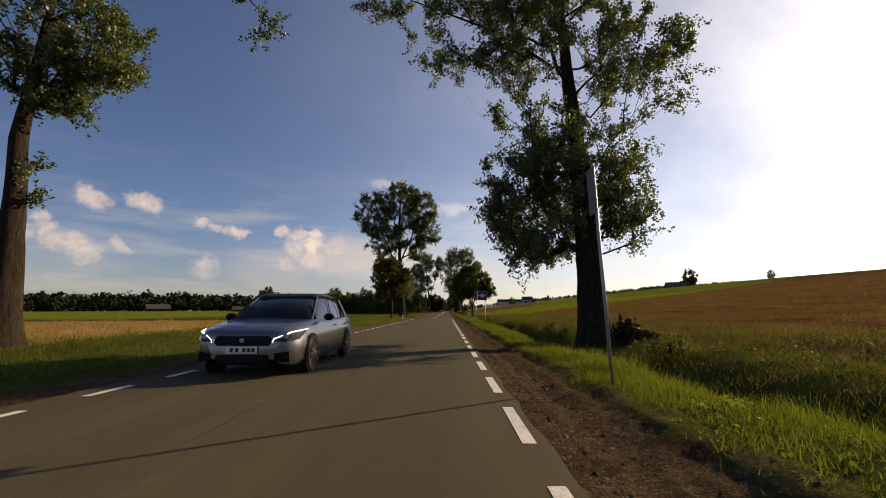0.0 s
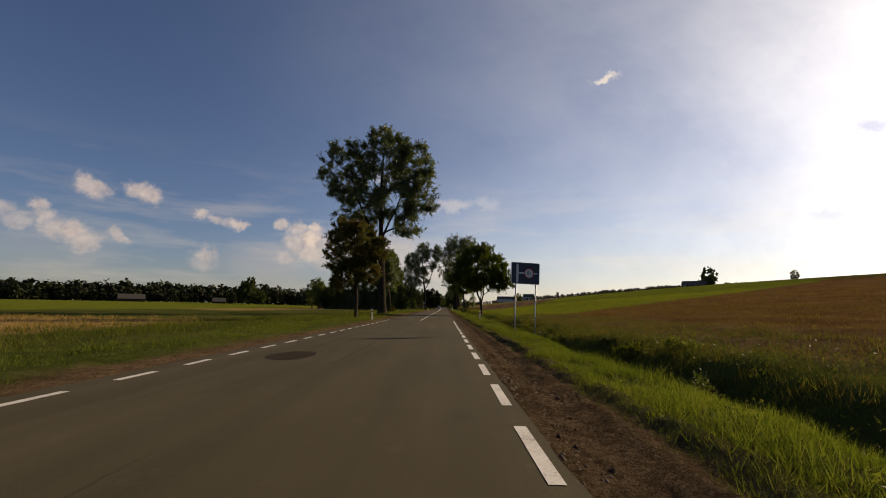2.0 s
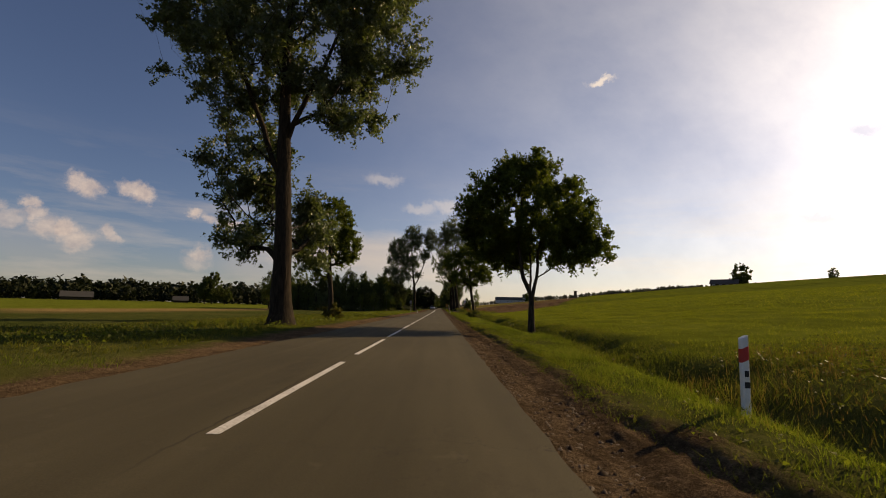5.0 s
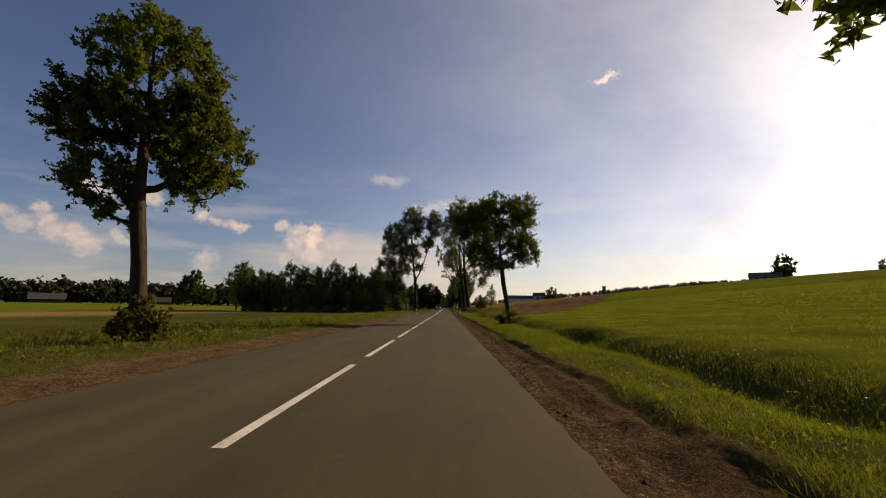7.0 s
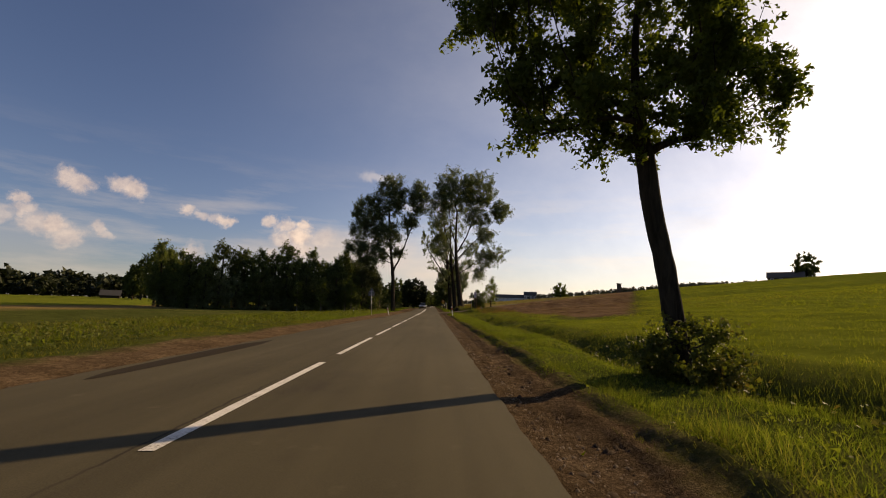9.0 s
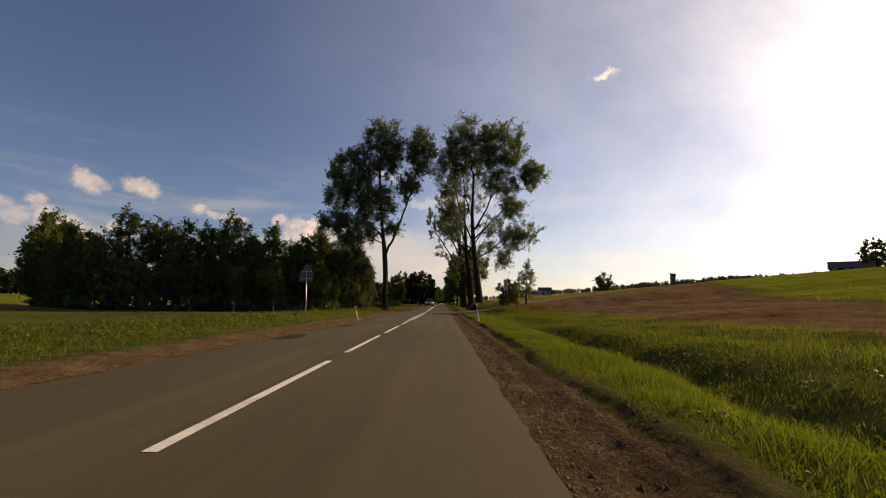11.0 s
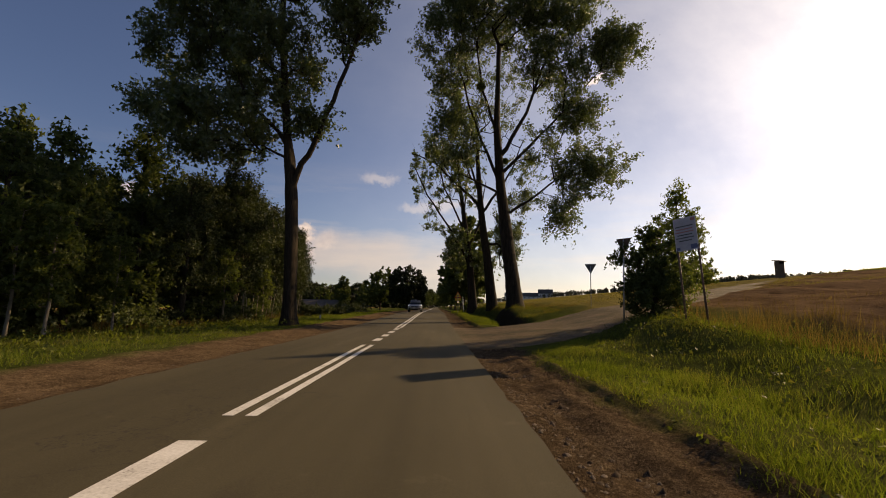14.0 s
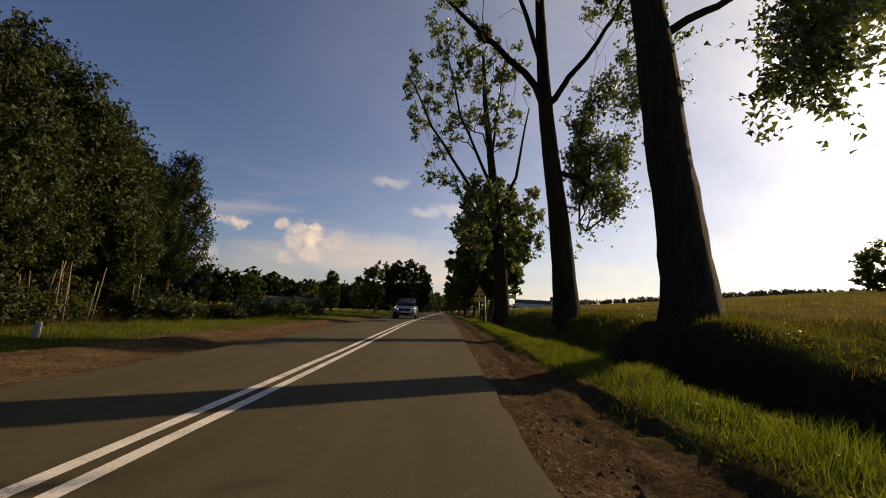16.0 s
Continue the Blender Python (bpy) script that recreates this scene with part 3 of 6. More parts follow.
build_shoulder("dirt_shoulder", 1.06, 2.78, -4, 262, 30, "rutted dark dirt shoulder with crumbled edge", 31, 1.7)
build_shoulder("dirt_shoulder", -6.9, -4.2, 2, 262, 27, "dry brown dirt shoulder with loose clods", 35, -5.3)


def strip(name, left, right, ys, mat, lift, label, category="road", parent=None, thick=0.05):
    """A ribbon of road with a real edge, between two curves of y."""
    bm = bmesh.new()
    rows = []
    for y in ys:
        a, b, z = left(y), right(y), float(road_z(y)) + lift
        xs = [a, a + (b - a) * 0.25, (a + b) / 2, a + (b - a) * 0.75, b]
        rows.append([bm.verts.new((a, y, z - thick))] + [bm.verts.new((x, y, z)) for x in xs] + [bm.verts.new((b, y, z - thick))])
    for p, q in zip(rows, rows[1:]):
        for i in range(len(p) - 1):
            bm.faces.new((p[i], p[i + 1], q[i + 1], q[i]))
    return part(name, bm, mat, parent, label)


def frange(a, b, n):
    return [a + (b - a) * i / n for i in range(n + 1)]


def ragged(seed, amount):
    return lambda y: amount * noise.noise((y * 1.1, seed, 0)) + amount * 0.6 * noise.noise((y * 4.3, seed, 5))


rag_l, rag_r = ragged(1.0, 0.12), ragged(7.0, 0.05)
road = strip("road", lambda y: float(left_edge(y)) + rag_l(y), lambda y: 1.125 + rag_r(y), frange(-30, 320, 1400) + frange(322, 900, 60), ASPHALT, 0.0, "worn grey-brown asphalt country road with ragged edges")
tagged(road, category="road", kind="structure")


def build_side_road():
    bm = bmesh.new()
    rows = []
    for i in range(90):
        x = 1.06 + 0.25 * i if i < 40 else 11.06 + 1.6 * (i - 40)
        a, b = float(np.interp(x, SIDE_X, SIDE_NEAR)), float(np.interp(x, SIDE_X, SIDE_FAR))
        a, b = a + 0.15 * noise.noise((x * 1.3, 2, 0)), b + 0.15 * noise.noise((x * 1.3, 9, 0))
        row = []
        for j in range(13):
            y = a + (b - a) * j / 12
            z = float(land(x, y)) + (0.045 if 0 < j < 12 else -0.03)
            row.append(bm.verts.new((x, y, z)))
        rows.append(row)
    for p, q in zip(rows, rows[1:]):
        for i in range(12):
            bm.faces.new((p[i], q[i], q[i + 1], p[i + 1]))
    bmesh.ops.recalc_face_normals(bm, faces=bm.faces)
    ob = part("side_road", bm, DUSTY, None, "asphalt side road climbing away across the fields", True)
    tagged(ob, category="road", kind="structure")


build_side_road()


def dash(name, x, y0, y1, width):
    bm = bmesh.new()
    n = max(1, int((y1 - y0) / 2))
    prev = None
    for i in range(n + 1):
        y = y0 + (y1 - y0) * i / n
        z = float(road_z(y)) + 0.005
        skew = 0.02 * noise.noise((y, x, 0))
        cur = [bm.verts.new((x - width / 2 + skew, y, z)), bm.verts.new((x + width / 2 + skew, y, z))]
        if prev:
            bm.faces.new((prev[0], prev[1], cur[1], cur[0]))
        prev = cur
    return part(name, bm, PAINT, road)


for i in range(-5, 28):                   # broken edge lines
    dash("edge_dash", 0.97, -0.52 + i * 2.332, 0.9 + i * 2.332, 0.12)
for i in range(-4, 39):
    dash("edge_dash", -4.4, -0.64 + i * 1.692, 0.22 + i * 1.692, 0.12)
for i in range(-1, 16):                   # centre dashes
    dash("centre_dash", -1.8, 70.9 + i * 6.66, 76.1 + i * 6.66, 0.12)
for x in (-1.92, -1.68):                  # twin lines, broken at the field track and at the junction
    for a, b in ((176.65, 188.55), (191.0, 199.6), (210.25, 420.0)):
        dash("centre_line", x, a, b, 0.12)
for y in (189.0, 201.15, 203.42, 205.85, 208.3):
    dash("wide_dash", -1.8, y, y + 1.15, 0.24)


def tar_patch(x, y, rx, ry, seed):
    """A thin, uneven patch of tar laid on the road."""
    bm = bmesh.new()
    n = 26
    rim = []
    for i in range(n):
        a = 2 * math.pi * i / n
        r = 1 + 0.22 * noise.noise((math.cos(a) * 1.5, math.sin(a) * 1.5, seed))
        rim.append(bm.verts.new((x + rx * r * math.cos(a), y + ry * r * math.sin(a), 0.004)))
    bm.faces.new(rim)
    part("tar_patch", bm, TAR, road, "dark tar patch on the asphalt")


tar_patch(-3.12, 36.75, 0.48, 0.9, 1.0)
tar_patch(-4.0, 66.6, 0.55, 1.3, 2.0)
tar_patch(-4.42, 130.6, 0.26, 3.3, 3.0)
tar_patch(-4.32, 161.3, 0.3, 1.1, 4.0)
tar_patch(-4.1, 168.0, 0.22, 0.8, 5.0)


# ================= trees =================
def tube_net(nodes, parents, radii, sides):
    """Tapered tubes along every link of a branching skeleton."""
    nodes, radii = np.asarray(nodes, float), np.asarray(radii, float)
    vs, fs = [], []
    ang = np.arange(sides) * 2 * np.pi / sides
    base = 0
    for i, p in enumerate(parents):
        if p < 0:
            continue
        a, b = nodes[p], nodes[i]
        d = b - a
        ln = np.linalg.norm(d)
        if ln < 1e-5:
            continue
        d /= ln
        u = np.cross(d, (0.0, 0.0, 1.0) if abs(d[2]) < 0.9 else (1.0, 0.0, 0.0))
        u /= np.linalg.norm(u)
        w = np.cross(d, u)
        ring = np.cos(ang)[:, None] * u + np.sin(ang)[:, None] * w
        ra = min(radii[p], radii[i] * 1.25)
        vs.append(a - d * ra * 0.2 + ring * ra)
        vs.append(b + ring * radii[i])
        j = np.arange(sides)
        fs.append(np.stack([base + j, base + (j + 1) % sides, base + sides + (j + 1) % sides, base + sides + j], 1))
        base += 2 * sides
    return np.concatenate(vs), np.concatenate(fs)


def leaf_faces(rs, p, size, droop=0.3, corners=3):
    """Small pointed leaves at the points p, turned every way."""
    n = len(p)
    d = rs.normal(size=(n, 3))
    d[:, 2] -= droop
    d /= np.linalg.norm(d, axis=1, keepdims=True)
    e = np.cross(d, rs.normal(size=(n, 3)))
    e /= np.linalg.norm(e, axis=1, keepdims=True)
    s = size * rs.uniform(0.6, 1.35, (n, 1))
    if corners == 4:
        v = np.stack([p - d * s * 0.5, p + e * s * 0.44 - d * s * 0.08, p + d * s * 0.6, p - e * s * 0.44 - d * s * 0.08], 1)
    else:
        v = np.stack([p - d * s * 0.5 + e * s * 0.5, p + d * s * 0.75, p - d * s * 0.5 - e * s * 0.5], 1)
    return v.reshape(-1, 3), np.arange(corners * n).reshape(n, corners)


def leaf_cloud(rs, centres, spread, per, size, droop=0.3):
    """Leaves gathered loosely about the centres."""
    c = np.repeat(centres, per, axis=0)
    off = np.clip(rs.normal(size=c.shape), -1.7, 1.7) * spread
    return leaf_faces(rs, c + off, size, droop)


def leaf_sprays(rs, ends, out, reach, per, size, twigs=5, fan=0.55, droop=0.3, corners=3):
    """Leaves ranged along short twigs that fan out from the ends of the branches."""
    n = len(ends)
    d = out[:, None, :] + rs.normal(size=(n, twigs, 3)) * fan
    d /= np.maximum(np.linalg.norm(d, axis=2, keepdims=True), 0.05)
    ln = reach * rs.uniform(0.6, 1.25, (n, twigs, 1)) * rs.uniform(0.75, 1.2, (n, 1, 1))
    k = max(2, per // twigs)
    u = rs.uniform(-0.15, 1.0, (n, twigs, k, 1))
    p = ends[:, None, None, :] + (d * ln)[:, :, None, :] * u
    p = p + np.clip(rs.normal(size=p.shape), -1.6, 1.6) * reach * 0.13 * (1.15 - 0.6 * np.abs(u))
    p[..., 2] -= 0.1 * reach * u[..., 0] ** 2
    return leaf_faces(rs, p.reshape(-1, 3), size, droop, corners)


def make_tree(seed, trunk, r0, blobs, clusters, per, leaf, spread, bark, leaves, sides=5, flare=0.55, bare=0.0, tip=0.018, steep=0.3, shell=0.55, low=0.22, limbs=(), lobes=0.3, lift=0.35, fan=0.6, bare_from=0.0, corners=3):
    """A tree as two meshes. trunk: points of the stem from the ground up; blobs: (centre, radii, weight) that the crown fills."""
    rs = np.random.RandomState(seed)
    trunk = np.asarray(trunk, float)
    # finer stem
    t = np.linspace(0, len(trunk) - 1, max(12, len(trunk) * 6))
    stem = np.stack([np.interp(t, np.arange(len(trunk)), trunk[:, i]) for i in range(3)], 1)
    stem[1:-1, :2] += rs.normal(size=(len(stem) - 2, 2)) * min(r0, 0.3) * 0.12
    for _ in range(3):
        stem[1:-1, :2] = (stem[:-2, :2] + 2 * stem[1:-1, :2] + stem[2:, :2]) / 4
    nodes, parents = list(stem), [i - 1 for i in range(len(stem))]
    first = next((i for i, q in enumerate(stem) if q[2] > low * stem[-1, 2]), 2)
    forced = {}
    for pts, r1, r2 in limbs:                # main limbs that the stem forks into
        j = int(np.argmin(np.linalg.norm(np.asarray(nodes) - np.asarray(pts[0], float), axis=1)))
        prev, steps = j, []
        for a, b in zip(pts, pts[1:]):
            a, b = np.asarray(a, float), np.asarray(b, float)
            steps += [a + (b - a) * (s / 4) for s in range(1, 5)]
        for s, q in enumerate(steps):
            nodes.append(q + rs.normal(size=3) * r1 * 0.25)
            parents.append(prev)
            prev = len(nodes) - 1
            forced[prev] = r1 + (r2 - r1) * (s + 1) / len(steps)
    wts = np.array([b[2] for b in blobs], float)
    final = clusters
    clusters = int(clusters * (1 + 2 * lobes))
    which = rs.choice(len(blobs), clusters, p=wts / wts.sum())
    d = rs.normal(size=(clusters, 3))
    d /= np.linalg.norm(d, axis=1, keepdims=True)
    rad = rs.uniform(shell ** 3, 1, clusters) ** (1 / 3)
    rad *= 1 + rs.uniform(-0.12, 0.12, clusters)
    tgt = np.array([blobs[w][0] for w in which], float) + d * rad[:, None] * np.array([blobs[w][1] for w in which], float)
    if clusters > final:                     # the crown gathers in lobes with gaps between
        size = float(np.mean([b[1][0] for b in blobs]))
        f = 1.9 / max(0.8, size)
        val = np.array([noise.noise((q[0] * f + seed, q[1] * f, q[2] * f * 1.2)) for q in tgt]) + rs.normal(size=clusters) * 0.12
        tgt = tgt[np.sort(np.argsort(-val)[:final])]
    inner = np.linalg.norm(tgt[:, :2] - np.array([np.interp(tgt[:, 2], stem[:, 2], stem[:, i]) for i in range(2)]).T, axis=1)
    ends = []
    for i in np.argsort(inner):
        q = tgt[i]
        arr = np.asarray(nodes[first:])
        dist = np.linalg.norm(arr - q, axis=1) + 0.9 * np.clip(arr[:, 2] - q[2] + steep * inner[i], 0, None)
        j = int(np.argmin(dist)) + first
        a = np.asarray(nodes[j])
        ln = np.linalg.norm(q - a)
        n = max(2, min(6, int(ln / 0.9)))
        bend = rs.normal(size=3) * ln * 0.07 + np.array((0, 0, -0.06 * ln))
        prev = j
        for s in range(1, n + 1):
            u = s / n
            nodes.append(a + (q - a) * u + bend * math.sin(math.pi * u) + rs.normal(size=3) * 0.03 * ln / n)
            parents.append(prev)
            prev = len(nodes) - 1
        ends.append(prev)
    load = np.zeros(len(nodes))
    load[ends] = 1
    for i in range(len(nodes) - 1, 0, -1):
        load[parents[i]] += load[i]
    radii = tip * np.maximum(load, 1) ** 0.5
    hs = stem[:, 2] / max(stem[-1, 2], 0.1)
    top = np.maximum(radii[:len(stem)], r0 * (1 - 0.82 * hs))
    top *= 1 + flare * np.exp(-stem[:, 2] / (1.1 * r0 + 0.15))
    radii[:len(stem)] = top
    for i in range(len(stem), len(nodes)):
        if i in forced:
            radii[i] = forced[i]
            continue
        radii[i] = min(radii[i], radii[parents[i]] * 0.85)
    k = len(stem)
    # the stem is one closed skin with ribs
    ring = 14
    ang = np.arange(ring) * 2 * np.pi / ring
    vs = []
    for i in range(k):
        rr = top[i] * (1 + 0.1 * np.sin(3 * ang + seed) + 0.025 * rs.normal(size=ring))
        vs.append(np.stack([stem[i, 0] + rr * np.cos(ang), stem[i, 1] + rr * np.sin(ang), np.full(ring, stem[i, 2])], 1))
    vs = np.concatenate(vs)
    j = np.arange(ring)
    fs = np.concatenate([np.stack([i * ring + j, i * ring + (j + 1) % ring, (i + 1) * ring + (j + 1) % ring, (i + 1) * ring + j], 1) for i in range(k - 1)])
    bp = [-1] * k + parents[k:]
    bv, bf = tube_net(nodes, bp, radii, sides)
    me_trunk = smooth(mesh_from("trunk", np.concatenate([vs, bv]), 4, np.concatenate([fs, bf + len(vs)]), bark))
    cent = np.asarray([nodes[e] for e in ends])
    out = np.asarray([nodes[e] - np.asarray(nodes[parents[e]]) for e in ends])
    out /= np.maximum(np.linalg.norm(out, axis=1, keepdims=True), 0.05)
    out[:, 2] += lift
    if bare > 0:
        on = (rs.uniform(size=len(cent)) > bare) | (cent[:, 2] < bare_from)
        cent, out = cent[on], out[on]
    lv, lf = leaf_sprays(rs, cent, out * 0.8, spread * 1.9, per, leaf, fan=fan, corners=corners)
    return me_trunk, mesh_from("crown", lv, corners, lf, leaves)


def plant(name, meshes, m, label, category="tree", group=""):
    ob = thing(name, m, label, category, group)
    for me in meshes:
        new(me.name.split(".")[0], me).parent = ob
    return ob


def ground_at(x, y, dz=0.0, turn=0.0, size=1.0):
    return pose(x, y, float(land(x, y)) - 0.08 + dz, 0, 0, turn) @ Matrix.Diagonal((size, size, size, 1))


# roadside poplars near the start
plant("poplar_tree", make_tree(11, [(0, 0, 0), (-0.1, 0, 4), (-0.4, 0, 9), (-0.9, 0, 15), (-1.2, 0, 20)], 0.72,
      [((-0.8, 0, 14.5), (4.8, 4.2, 5.6), 3.0), ((-3.0, 0, 7.4), (2.3, 2.4, 3.4), 1.8), ((-0.2, 0.4, 8.6), (3.0, 3.0, 3.2), 1.4), ((1.8, 0, 7.4), (1.2, 1.4, 2.6), 0.8), ((-1.9, 2.4, 6.2), (2.2, 1.8, 2.0), 0.9), ((2.9, 0, 14.6), (2.8, 2.6, 2.8), 1.1), ((-5.6, 0, 16.6), (3.4, 3.0, 2.6), 1.2), ((-9.8, 0, 18.6), (2.4, 2.0, 1.3), 0.45), ((-3.0, 0, 20.0), (5.0, 4.4, 2.8), 1.4)],
      560, 225, 0.116, 0.56, BARK, POPLAR, corners=4, fan=0.75, steep=0.5, lobes=0.25, limbs=[([(-0.9, 0, 14), (-4.5, 0, 16.5), (-9.0, 0, 18.4)], 0.1, 0.03)]), ground_at(5.65, 16.6, 0.1, 0, 0.76), "tall roadside poplar with thick trunk and low leaves", group="roadside poplars")
plant("poplar_tree", make_tree(12, [(0.5, 0, 0), (0.2, 0, 6), (0.0, 0, 11), (0.4, 0, 15), (0.9, 0, 20)], 0.68,
      [((0.6, 0, 17), (4.6, 4.4, 4.0), 3), ((3.2, 0, 15.6), (2.2, 2.2, 2.0), 1.0), ((1.6, 0, 13.2), (1.6, 1.6, 1.2), 0.5), ((0.9, 0, 8.2), (0.6, 0.6, 1.8), 0.16), ((12.2, 0, 17.0), (0.8, 0.8, 0.6), 0.09)], 260, 130, 0.15, 0.52, BARK, POPLAR, corners=4, steep=0.3, limbs=[([(0.6, 0, 17), (5.5, 0, 20.0), (10.0, 0, 20.0), (12.2, 0, 17.6)], 0.09, 0.025)]),
      ground_at(-16.4, 16.6, 0, 0, 0.76), "tall poplar with dark bark standing at the field edge", group="roadside poplars")
# the group on the low side
plant("turning_tree", make_tree(13, [(0, 0, 0), (0, 0, 2.0), (-0.2, 0, 5), (-0.4, 0, 7.6)], 0.135,
      [((-0.6, 0, 6.9), (2.75, 2.6, 2.5), 3), ((-1.5, 0, 4.2), (1.6, 1.6, 1.5), 1.1), ((0.9, 0, 4.6), (1.2, 1.3, 1.3), 0.8), ((-1.2, 0, 8.6), (1.4, 1.4, 0.9), 0.6), ((1.7, 0, 6.6), (1.2, 1.2, 1.1), 0.6)], 380, 130, 0.115, 0.36, BARK_SMOOTH, RUSTY, tip=0.0085, fan=0.75, steep=0.5, flare=0.35, lobes=0.4),
      ground_at(-8.3, 69.5), "young roadside tree with leaves turning rusty orange")
plant("poplar_tree", make_tree(14, [(0, 0, 0), (-0.2, 0, 5), (-0.6, 0, 11), (-0.9, 0, 19), (-0.6, 0, 25)], 0.58,
      [((-0.4, 0, 24.0), (4.2, 4.2, 4.6), 3), ((4.2, 0, 22.6), (3.0, 3.2, 4.0), 1.9), ((-6.6, 0, 21.6), (3.9, 3.6, 4.6), 2.2), ((5.2, 0, 17.4), (2.4, 2.4, 2.6), 1.1), ((-3.4, 0, 16.2), (4.2, 3.8, 3.2), 1.6), ((1.2, 0, 17.4), (3.4, 3.2, 3.2), 1.2), ((3.4, 0, 13.4), (2.2, 2.2, 1.7), 0.7), ((-3.6, 1.4, 10.8), (2.6, 2.4, 3.0), 0.9), ((-3.4, 2.6, 6.8), (2.0, 1.8, 3.0), 0.9), ((0.5, 3.4, 6.2), (1.3, 1.4, 2.7), 0.8)],
      800, 200, 0.148, 0.66, BARK, POPLAR, fan=0.9, steep=0.55, low=0.12, lobes=0.3, limbs=[([(-0.4, 0, 8), (-2.0, 0, 12), (-4.6, 0, 18), (-6.0, 0, 24)], 0.22, 0.06), ([(-0.7, 0, 11), (1.6, 0, 16), (3.6, 0, 22)], 0.18, 0.06)]), ground_at(-9.1, 93.0), "tall two-headed poplar beside the road")
# round maple on the rising side
plant("maple_tree", make_tree(16, [(0, 0, 0), (0.0, 0, 1.2), (0.0, 0, 2.3), (-0.5, 0, 3.4), (-0.8, 0, 5.2), (-0.6, 0, 7.5)], 0.2,
      [((-0.1, 0.9, 7.6), (3.8, 3.7, 3.2), 4), ((-0.9, 3.2, 5.0), (1.7, 1.6, 0.9), 0.8), ((1.6, -0.2, 5.0), (1.6, 1.5, 0.9), 0.5), ((3.2, 0.3, 5.5), (1.8, 1.8, 1.4), 1), ((-2.6, 1.8, 6.0), (1.4, 1.6, 1.3), 0.7), ((-0.2, 0.6, 10.0), (2.2, 2.2, 1.1), 0.8), ((-2.8, 2.2, 7.8), (1.5, 1.6, 1.4), 0.5)], 620, 200, 0.115, 0.4, BARK_SMOOTH, MAPLE, steep=0.4, lobes=0.25, flare=0.35, tip=0.0038, fan=0.75, limbs=[([(0, 0, 2.2), (0.3, 0, 3.4), (0.45, 0.1, 5.0), (0.9, 0.2, 7.0)], 0.13, 0.05), ([(-0.1, 0, 2.4), (0.05, 0.3, 3.6), (0.0, 0.8, 6.0)], 0.09, 0.04)]),
      ground_at(5.62, 93.6, 0.1), "round dark-leaved maple beside the ditch")
plant("maple_tree", make_tree(17, [(0, 0, 0), (-0.1, 0, 2.4), (-0.4, 0, 4.8), (-0.4, 0, 8), (-0.4, 0, 10.4)], 0.165,
      [((-0.4, 0.8, 8.9), (1.7, 2.6, 2.6), 3), ((-2.2, 0, 7.5), (1.3, 1.3, 1.2), 1.1), ((1.0, 1.3, 7.0), (1.2, 1.9, 1.8), 1.4), ((-1.7, 0, 5.4), (0.9, 1.0, 1.0), 0.6), ((0.4, 1.5, 5.8), (1.0, 1.4, 0.8), 0.5), ((-0.8, 0, 4.2), (0.4, 0.4, 0.5), 0.15)], 360, 160, 0.1, 0.32, BARK_SMOOTH, MAPLE, steep=0.5, tip=0.012, fan=0.75),
      ground_at(-9.85, 108.1), "slim maple with a dense dark green crown")
plant("maple_tree", make_tree(18, [(-0.2, 0, 0), (-0.35, 0, 1.6), (-0.7, 0, 3.6), (-1.0, 0, 6.5), (-0.7, 0, 9)], 0.19,
      [((-0.9, 0, 8.3), (2.4, 2.3, 2.3), 3), ((-3.2, 0, 7.9), (1.6, 1.5, 1.5), 1.2), ((1.1, 0, 6.2), (1.0, 1.0, 1.1), 0.8), ((-2.4, 0, 5.6), (1.4, 1.2, 0.9), 0.9), ((0.9, 0, 9.2), (1.1, 1.0, 1.6), 0.8), ((-0.6, 0, 5.6), (1.6, 1.4, 0.9), 0.6)], 400, 190, 0.08, 0.36, BARK_SMOOTH, MAPLE, fan=0.8, steep=0.5, tip=0.009, lobes=0.4),
      ground_at(5.2, 129.2, 0.1), "leaning maple with suckers round its foot")
# poplars by the junction
plant("poplar_tree", make_tree(19, [(0, 0, 0), (-0.1, 0, 4), (-0.4, 0, 8.2), (-1.0, 0, 13), (-1.5, 0, 18), (-1.6, 0, 24)], 0.37,
      [((-1.2, 0, 23.6), (2.9, 2.8, 4.4), 2.2), ((-5.6, 0, 19.8), (3.4, 3.0, 3.6), 2.0), ((-8.0, 1.0, 12.8), (2.4, 2.2, 1.4), 0.6), ((-5.0, 0, 11.4), (3.0, 2.6, 2.2), 1.3), ((-2.2, 0, 15.4), (3.2, 2.8, 2.8), 1.4), ((4.4, 0, 23.0), (2.2, 2.4, 3.4), 1.5), ((2.7, 0, 17.8), (1.5, 1.6, 2.2), 0.6), ((-7.6, 0, 16.2), (2.0, 2.0, 1.8), 0.8), ((0.3, 0, 11.8), (1.0, 1.0, 0.9), 0.25)],
      640, 150, 0.155, 0.78, BARK, POPLAR, fan=0.95, lobes=0.2, shell=0.45, steep=0.4, low=0.36, tip=0.014, lift=0.5, limbs=[([(-0.4, 0, 7.8), (0.8, 0, 10.4), (2.1, 0, 14), (3.6, 0, 19), (4.6, 0, 24)], 0.2, 0.06), ([(-0.7, 0, 10.6), (-3.2, 0, 13.0), (-5.6, 0, 18.4)], 0.14, 0.05), ([(-0.5, 0, 9.4), (-3.6, 0.4, 11.2), (-7.8, 0.8, 12.8)], 0.08, 0.02)]), ground_at(-7.95, 211.1), "tall poplar with a forked dark trunk and airy crown", group="junction poplars")
